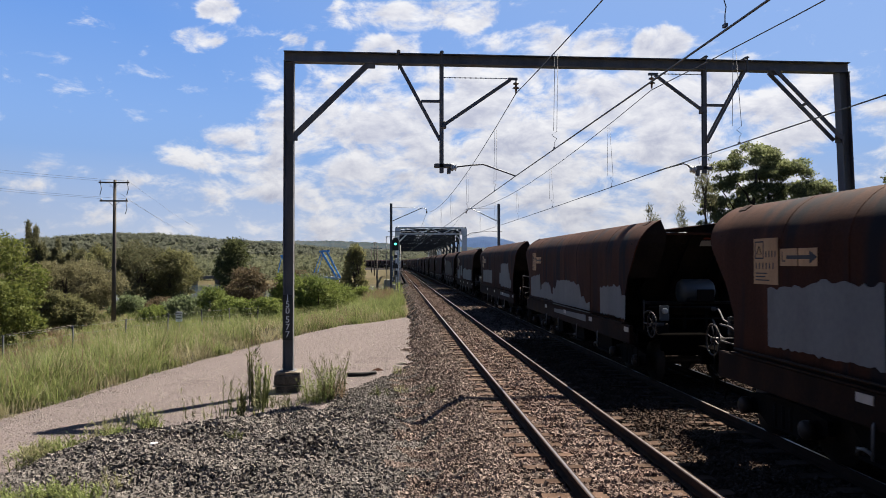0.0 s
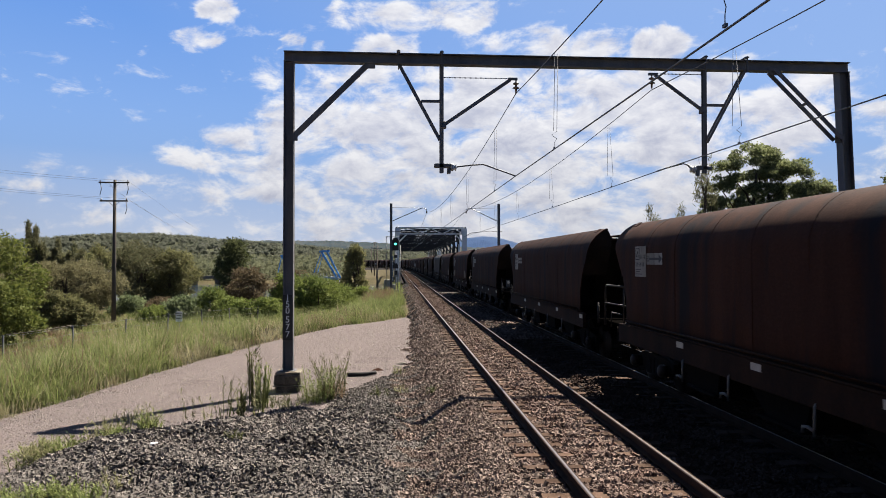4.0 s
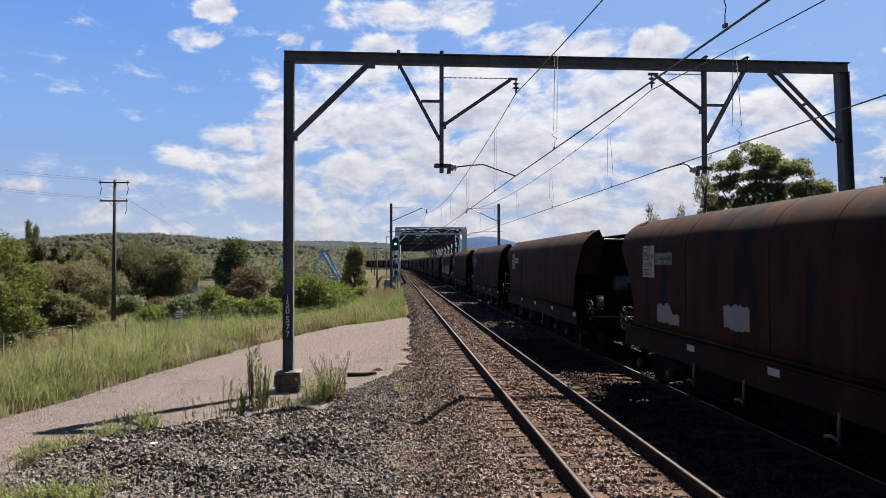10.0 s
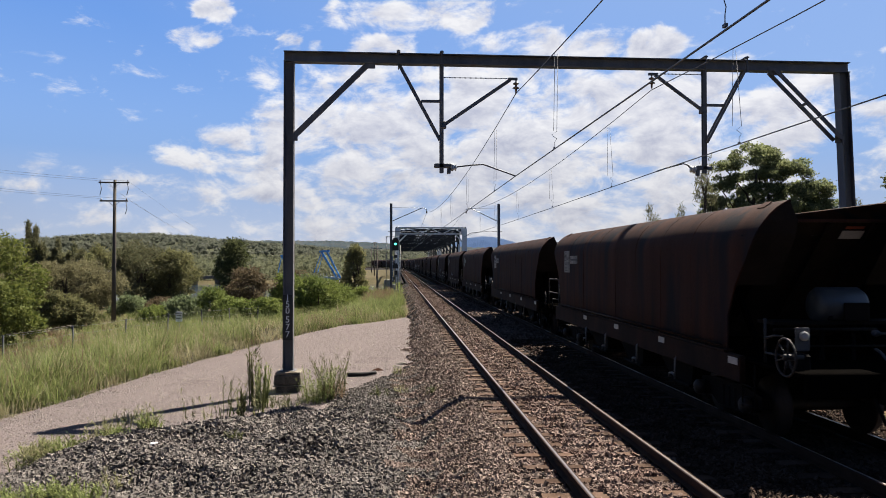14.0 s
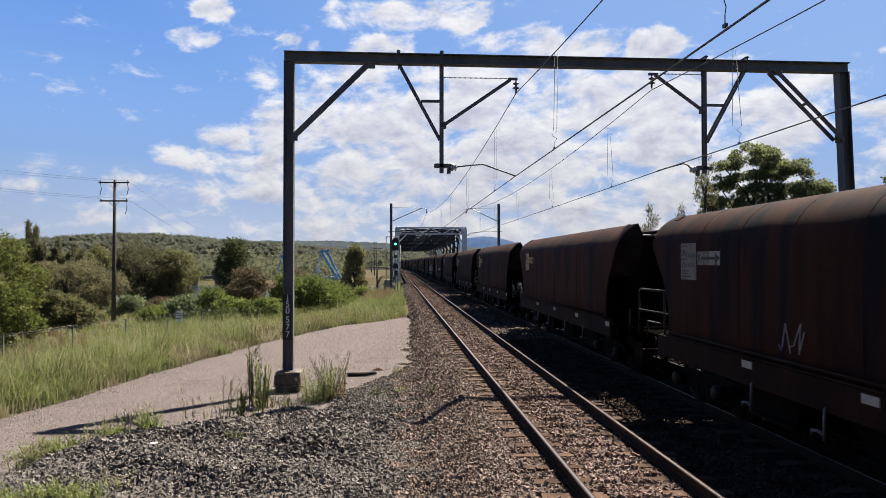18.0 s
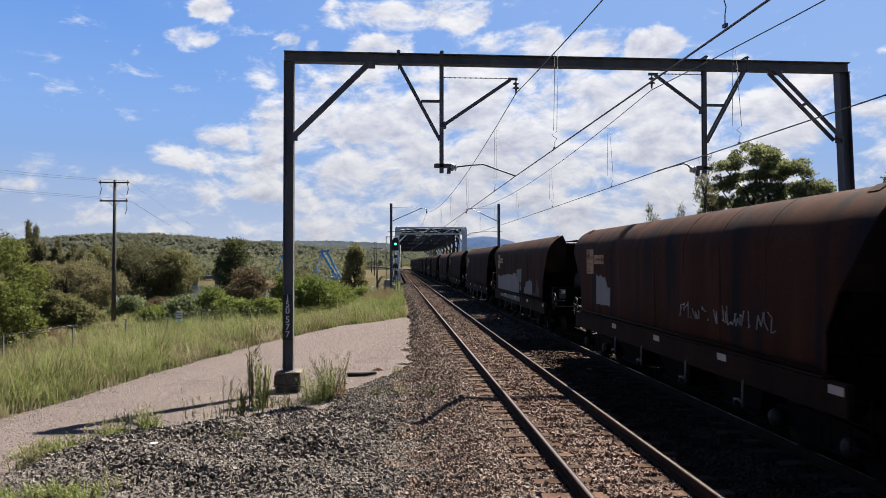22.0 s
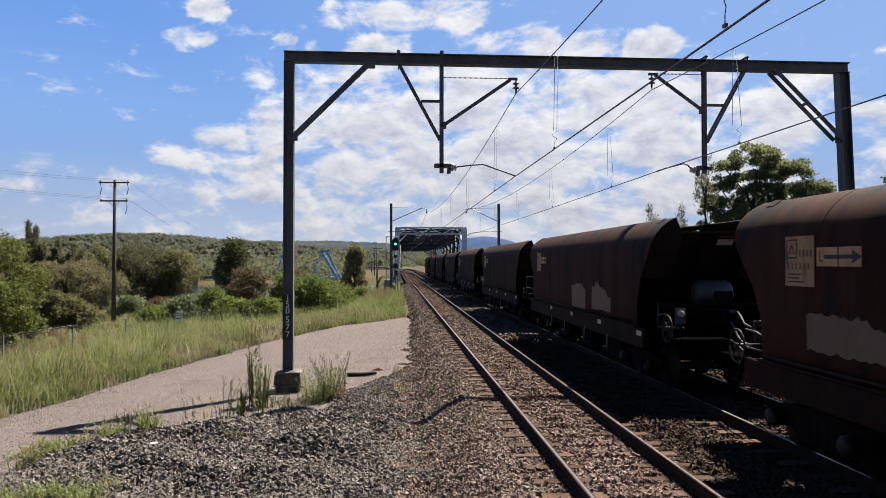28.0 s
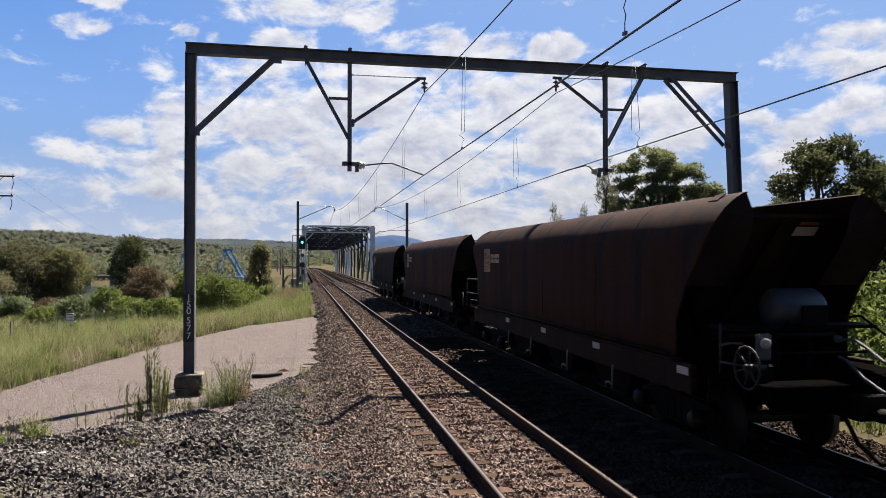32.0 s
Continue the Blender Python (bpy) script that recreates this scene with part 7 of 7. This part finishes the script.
# scraps and pale stones
for k, (x, y, s, kind) in enumerate(((-4.169, 13.179, 0.06, 0), (-2.128, 17.253, 0.07, 0), (-5.751, 13.515, 0.035, 0), (-1.457, 21.375, 0.13, 1), (0.096, 24.538, 0.12, 1), (0.24, 25.304, 0.14, 1), (1.054, 43.612, 0.25, 1), (-0.527, 23.771, 0.14, 2))):
    z = max(float(ballast_z(x, y)), -0.71)
    o = empty(("crushed_can", "pale_stone", "rusty_scrap")[kind], (x, y, z))
    tagged(o, ("crushed pale drink can on the ballast", "pale broken stone at the path's edge", "rusty steel scrap at the path's edge")[kind], ("can", "stone", "scrap")[kind])
    bm = bmesh.new()
    if kind == 0:
        lathe(bm, (-s, 0, 0.04), (1, 0.3, 0), [(0, s * .45), (s * .3, s * .6), (s * 1.1, s * .42), (s * 1.6, s * .58), (s * 2, s * .5)], 10)
    else:
        bmesh.ops.create_icosphere(bm, subdivisions=1, radius=s)
        for v in bm.verts:
            v.co = Vector((v.co.x * 1.5, v.co.y, v.co.z * 0.5)) + Vector([random.Random(k * 50 + v.index * 3 + a).uniform(-.25, .25) * s for a in range(3)])
    part(("can", "stone", "scrap")[kind], bm, (M_WHITE, M_CONC, M_RUSTY)[kind], o)


# weeds
def weed(name, label, at, stalks, height, seed, leaf_mat, width=0.012, spread=0.25, tip=0.0, group="weeds", lean=0.35):
    """A clump of stalks with narrow leaves; tip: size of the seed heads."""
    x, y = at
    z = max(float(ballast_z(x, y)) if x > float(ballast_edge(y)) else -0.71, float(ground_z(x, y)))
    o = empty(name, (x, y, z - 0.02))
    tagged(o, label, "weed", group)
    rng = np.random.RandomState(seed)
    v, f = [], []
    for k in range(stalks):
        a, r = rng.rand() * math.tau, spread * rng.rand() ** 0.6
        b = np.array([r * math.cos(a), r * math.sin(a), 0])
        h = height * rng.uniform(0.45, 1.1)
        d = np.array([math.cos(a), math.sin(a), 0]) * rng.uniform(0.0, lean) * h
        pts = [b, b + d * 0.25 + [0, 0, h * 0.55], b + d + [0, 0, h]]
        w = np.array([math.sin(a * 3 + k), math.cos(a * 3 + k), 0]) * width
        i = len(v)
        v += [pts[0] - w * .6, pts[0] + w * .6, pts[1] + w * .6, pts[1] - w * .6, pts[2] + w * .2, pts[2] - w * .2]
        f += [(i, i + 1, i + 2, i + 3), (i + 3, i + 2, i + 4, i + 5)]
        for j in range(int(6 + h * 22)):
            t = rng.uniform(0.12, 1.0)
            p = b + d * t * t + np.array([0, 0, h * t])
            aa = rng.rand() * math.tau
            L_ = rng.uniform(0.05, 0.13) * (1.1 - 0.5 * t) + tip * (t > 0.75)
            q = p + np.array([math.cos(aa), math.sin(aa), rng.uniform(0.2, 1.1)]) * L_
            s = np.array([-math.sin(aa), math.cos(aa), 0]) * width * 0.9
            m_ = (p + q) / 2
            i = len(v)
            v += [p, m_ + s, q, m_ - s]
            f += [(i, i + 1, i + 2, i + 3)]
    link("foliage", quads("foliage", [tuple(p) for p in v], f), leaf_mat, o)
    return o


weed("tall_weed", "tall narrow green weed with a brown seed head", (-3.307, 18.116), 18, 1.65, 1, M_WEED, 0.017, 0.20, 0.05, lean=0.06)
weed("tall_weed", "tall leafy green weed beside the concrete footing", (-3.163, 17.828), 34, 1.0, 2, M_GRASS_G, 0.016, 0.16, lean=0.15)
weed("tall_weed", "dark leafy weed before the concrete footing", (-3.403, 16.486), 18, 0.8, 6, M_WEED, 0.020, 0.12, lean=0.15)
weed("tall_weed", "dark leafy weed before the concrete footing", (-2.971, 16.678), 6, 0.95, 7, M_WEED, 0.016, 0.08, lean=0.1)
weed("grass_clump", "thick green grass clump beside the concrete footing", (-1.917, 18.595), 95, 0.95, 3, M_GRASS_G, 0.008, 0.42)
weed("grass_clump", "brown dying grass clump beside the concrete footing", (-1.55, 18.9), 40, 0.55, 9, M_GRASS_R, 0.009, 0.30)
weed("grass_clump", "dry seeding grass clump beside the concrete footing", (-1.629, 19.266), 80, 1.2, 4, M_WEED, 0.008, 0.34, 0.03)
weed("grass_clump", "thick green grass clump beside the concrete footing", (-2.636, 17.924), 24, 0.4, 5, M_WEED, 0.010, 0.4)
for k, (x, y, n, h) in enumerate(((-3.019, 15.719, 8, 0.75), (-3.451, 15.336, 7, 0.8), (-4.026, 16.294, 4, 0.7), (-4.409, 16.678, 4, 0.75), (-5.559, 15.911, 14, 0.45), (-5.751, 15.528, 10, 0.4), (-5.368, 13.994, 26, 0.45), (-5.847, 14.186, 30, 0.35),
                                  (-6.326, 13.611, 20, 0.35), (-6.614, 12.365, 16, 0.7), (-4.697, 14.282, 14, 0.5), (-0.383, 18.691, 14, 0.22), (0.192, 19.745, 12, 0.2), (0.959, 18.212, 10, 0.2), (-2.3, 16.199, 10, 0.25), (-2.971, 13.611, 8, 0.2),
                                  (0.096, 23.004, 12, 0.25), (-6.23, 12.844, 14, 0.25), (-4.217, 11.502, 12, 0.3))):
    weed("path_weed", "sparse dry weed at the edge of the path", (x, y), n, h, 20 + k, M_WEED if k % 2 else M_GRASS, 0.010, 0.22, 0.02)
rnd = random.Random(71)
for k in range(12):
    weed("grass_tuft", "low yellow-green grass tuft at the heap's foot", (rnd.uniform(-6.6, -4.5), rnd.uniform(13.3, 14.3)), 26, rnd.uniform(0.2, 0.38), 80 + k, M_GRASS_G if k % 3 else M_GRASS, 0.010, 0.24, group="grass tufts", lean=0.6)
for k in range(6):
    weed("green_tuft", "low bright green tuft on the ballast", (-5.95 + 0.32 * k, 11.0 - 0.12 * (k % 3)), 40, 0.28, 50 + k, M_GRASS_G, 0.012, 0.3, group="green tufts")


# ---- pieces of the track bed ----
sl = [sleeper_mesh(k) for k in range(5)]
fm = fastening_mesh()
GAP = 0.66
for tr, x0 in zip(tracks, (T1, T2)):
    rnd = random.Random(int(x0 * 10))
    for k in range(150):
        y = 2.0 + GAP * k
        ob = link("sleeper", sl[rnd.randrange(5)], None, tr)
        ob.matrix_local = pose(x0 + rnd.uniform(-0.03, 0.03), y, 0.0, 0, 0, rnd.uniform(-1.2, 1.2))
        if 5 < y < 40:
            fo = link("fastening", fm, None, ob)
            fo.matrix_local = ob.matrix_local.inverted() @ pose(x0, y, 0)
    bm_v = []
    far = bmesh.new()
    for s in np.concatenate([np.arange(-26, 1.7, GAP), np.arange(102, 420, 0.9)]):
        x, y, a = along(s, x0)
        box(far, (x, y, -0.22), (2.4, 0.26, 0.13), Matrix.Rotation(radians(a), 3, "Z"))
    tagged(part("far_sleepers", far, M_SLEEPER, tr), kind="stuff")


def stones(name, n, y0, y1, inside, size, seed, material, label, power, level=ballast_z):
    """Loose broken stones lying on the ballast."""
    rng = np.random.RandomState(seed)
    p = scatter(n, y0, y1, inside, seed, power)
    z = level(p[:, 0], p[:, 1])
    c = np.stack([p[:, 0], p[:, 1], z + size * rng.uniform(-0.1, 0.8, n)], -1)
    base = np.array([(a, b, d) for d in (-1, 1) for b in (-1, 1) for a in (-1, 1)], float) * (0.72, 0.66, 0.62)
    v = base[None] * rng.uniform(0.78, 1.12, (n, 8, 1)) + rng.normal(0, 0.13, (n, 8, 3))
    v *= (size * rng.uniform(0.65, 1.35, (n, 1, 1))) * np.stack([rng.uniform(1.05, 1.6, n), rng.uniform(.65, 1, n), rng.uniform(.42, .75, n)], -1)[:, None, :]
    q = rng.normal(size=(n, 4)) * (1.0, 0.45, 0.45, 1.0)
    q /= np.linalg.norm(q, axis=1)[:, None]
    w, x, y, zz = q.T
    R = np.stack([np.stack([1 - 2 * (y * y + zz * zz), 2 * (x * y - zz * w), 2 * (x * zz + y * w)], -1), np.stack([2 * (x * y + zz * w), 1 - 2 * (x * x + zz * zz), 2 * (y * zz - x * w)], -1),
                  np.stack([2 * (x * zz - y * w), 2 * (y * zz + x * w), 1 - 2 * (x * x + y * y)], -1)], 1)
    v = np.einsum("nij,nkj->nki", R, v) + c[:, None, :]
    t = np.array([(4, 5, 7, 6), (0, 1, 5, 4), (2, 6, 7, 3), (0, 4, 6, 2), (1, 3, 7, 5)])
    f = (np.arange(n)[:, None, None] * 8 + t[None]).reshape(-1, 4)
    return tagged(link(name, bulk(name, v.reshape(-1, 3), f, 4), material), label, "stones", kind="stuff")


def on_sleeper(x, y):
    near = (np.abs(x - T1) < 1.27) | (np.abs(x - T2) < 1.27)
    return near & (np.abs((y - 2.0 + GAP / 2) % GAP - GAP / 2) < 0.14)


def on_rail(x):
    r = np.zeros(np.shape(x), bool)
    for t in (T1, T2):
        for o_ in (-0.7535, 0.7535):
            r |= np.abs(x - t - o_) < 0.08
    return r


heap = lambda x, y: (x > ballast_edge(y) + 0.05) & (x < 0.4 + 0.75 * rough2(x, y, 0.35, 6))
def bare(x, y):
    """The uncovered stretch of a sleeper on both sides of each rail."""
    d = np.minimum(np.abs(np.abs(x - T1) - 0.7535), np.abs(np.abs(x - T2) - 0.7535))
    out = np.minimum(np.abs(x - T1), np.abs(x - T2)) > 0.7535
    half = 0.165 - 0.10 * d + 0.02 * rough2(x * 3, y * 5, 1.0)
    return on_sleeper(x, y) & (np.abs((y - 2.0 + GAP / 2) % GAP - GAP / 2) < half) & (d < np.where(out, 0.62, 0.44) + 0.10 * rough2(x * 3, y * 5, 1.0, 2))


bed = lambda x, y: (x > 0.3 + 0.75 * rough2(x, y, 0.35, 6)) & (x < 9.4) & ~on_rail(x) & ~bare(x, y)
bed_top = lambda x, y: np.where(on_sleeper(x, y), -0.19, np.where((np.abs(x - T1) < 1.35) | (np.abs(x - T2) < 1.35), -0.226, ballast_z(x, y) + 0.012))
stones("heap_stones", 54000, 7.5, 30, heap, 0.035, 1, M_STONE, "dark grey broken ballast stones", 1.25)
stones("heap_stones_far", 14000, 28, 75, heap, 0.044, 2, M_STONE_PINK, "dark grey broken ballast stones", 1.3)
near_one = lambda x, y: bed(x, y) & (np.abs(x - T1) < 1.0 + 0.2 * rough2(x, y, 0.6))
aside = lambda x, y: bed(x, y) & ~near_one(x, y) & (x < 4.15 + 0.2 * rough2(x, y, 0.5, 2))
# strip of bed where the stones are coloured for the train's shadow
in_train_shade = lambda x, y: bed(x, y) & (x >= 4.15 + 0.2 * rough2(x, y, 0.5, 2))
stones("track_stones", 27000, 6.5, 30, near_one, 0.034, 3, M_STONE_RUST, "rust-brown ballast stones between the rails", 1.25, bed_top)
stones("shoulder_stones", 31000, 6.5, 30, aside, 0.031, 8, M_STONE_PINK, "pinkish brown ballast stones beside the tracks", 1.25, bed_top)
stones("dusty_stones", 30000, 6.5, 30, in_train_shade, 0.032, 9, M_STONE_SHADE, "ballast stones coloured dark for the train's shadow", 1.25, bed_top)
stones("track_stones_far", 17000, 28, 90, bed, 0.044, 4, M_STONE_PINK, "rust-brown ballast stones between the rails", 1.3)
gravel = lambda x, y: (x < ballast_edge(y) + 0.4) & (x > path_edge(y) + 0.1) & (y < 45)
stones("path_pebbles", 16000, 12, 47, gravel, 0.011, 6, M_PEBBLE, "scattered dark pebbles on the gravel path", 1.3, lambda x, y: -0.70 + 0.02 * rough2(x, y, 1.2) + 0.08 * smooth(40, 46, y))


def motions():
    """The coal train rolls towards the eye along the second track; the clouds drift slowly."""
    times = [0.0, 0.3, 0.6] + [float(k) for k in range(1, 32)] + [31.4, 31.7, 32.0]
    for n, w in WAGONS.items():
        rows = []
        for t in times:
            x, y, a = along(centre_at_start(n) - travelled(t), T2)
            rows.append((t, pose(x, y, 0, 0, 0, a)))
        walk(w, rows)
    # the wheels turn with the train; wheels at the same place in a bogie share one set of keys
    first = {}
    for ob in [o for w in WAGONS.values() for o in w.children_recursive if o.name.startswith("wheelset")]:
        d = round(ob.location.y, 2)
        if d not in first:
            first[d] = ob
            walk(ob, [(k / FPS, Matrix.Translation((0, d, 0.46)) @ Matrix.Rotation(travelled(k / FPS) / 0.46, 4, "X")) for k in range(32 * FPS + 1)])
        else:
            ob.rotation_mode = "QUATERNION"
            data = ob.animation_data_create()
            data.action = first[d].animation_data.action
            data.action_slot = first[d].animation_data.action_slot
    walk(CLOUDS, [(t, pose(0, 0, 0, 0, 0, 0.024 * t)) for t in (0.0, 8.0, 16.0, 24.0, 32.0)])


motions()
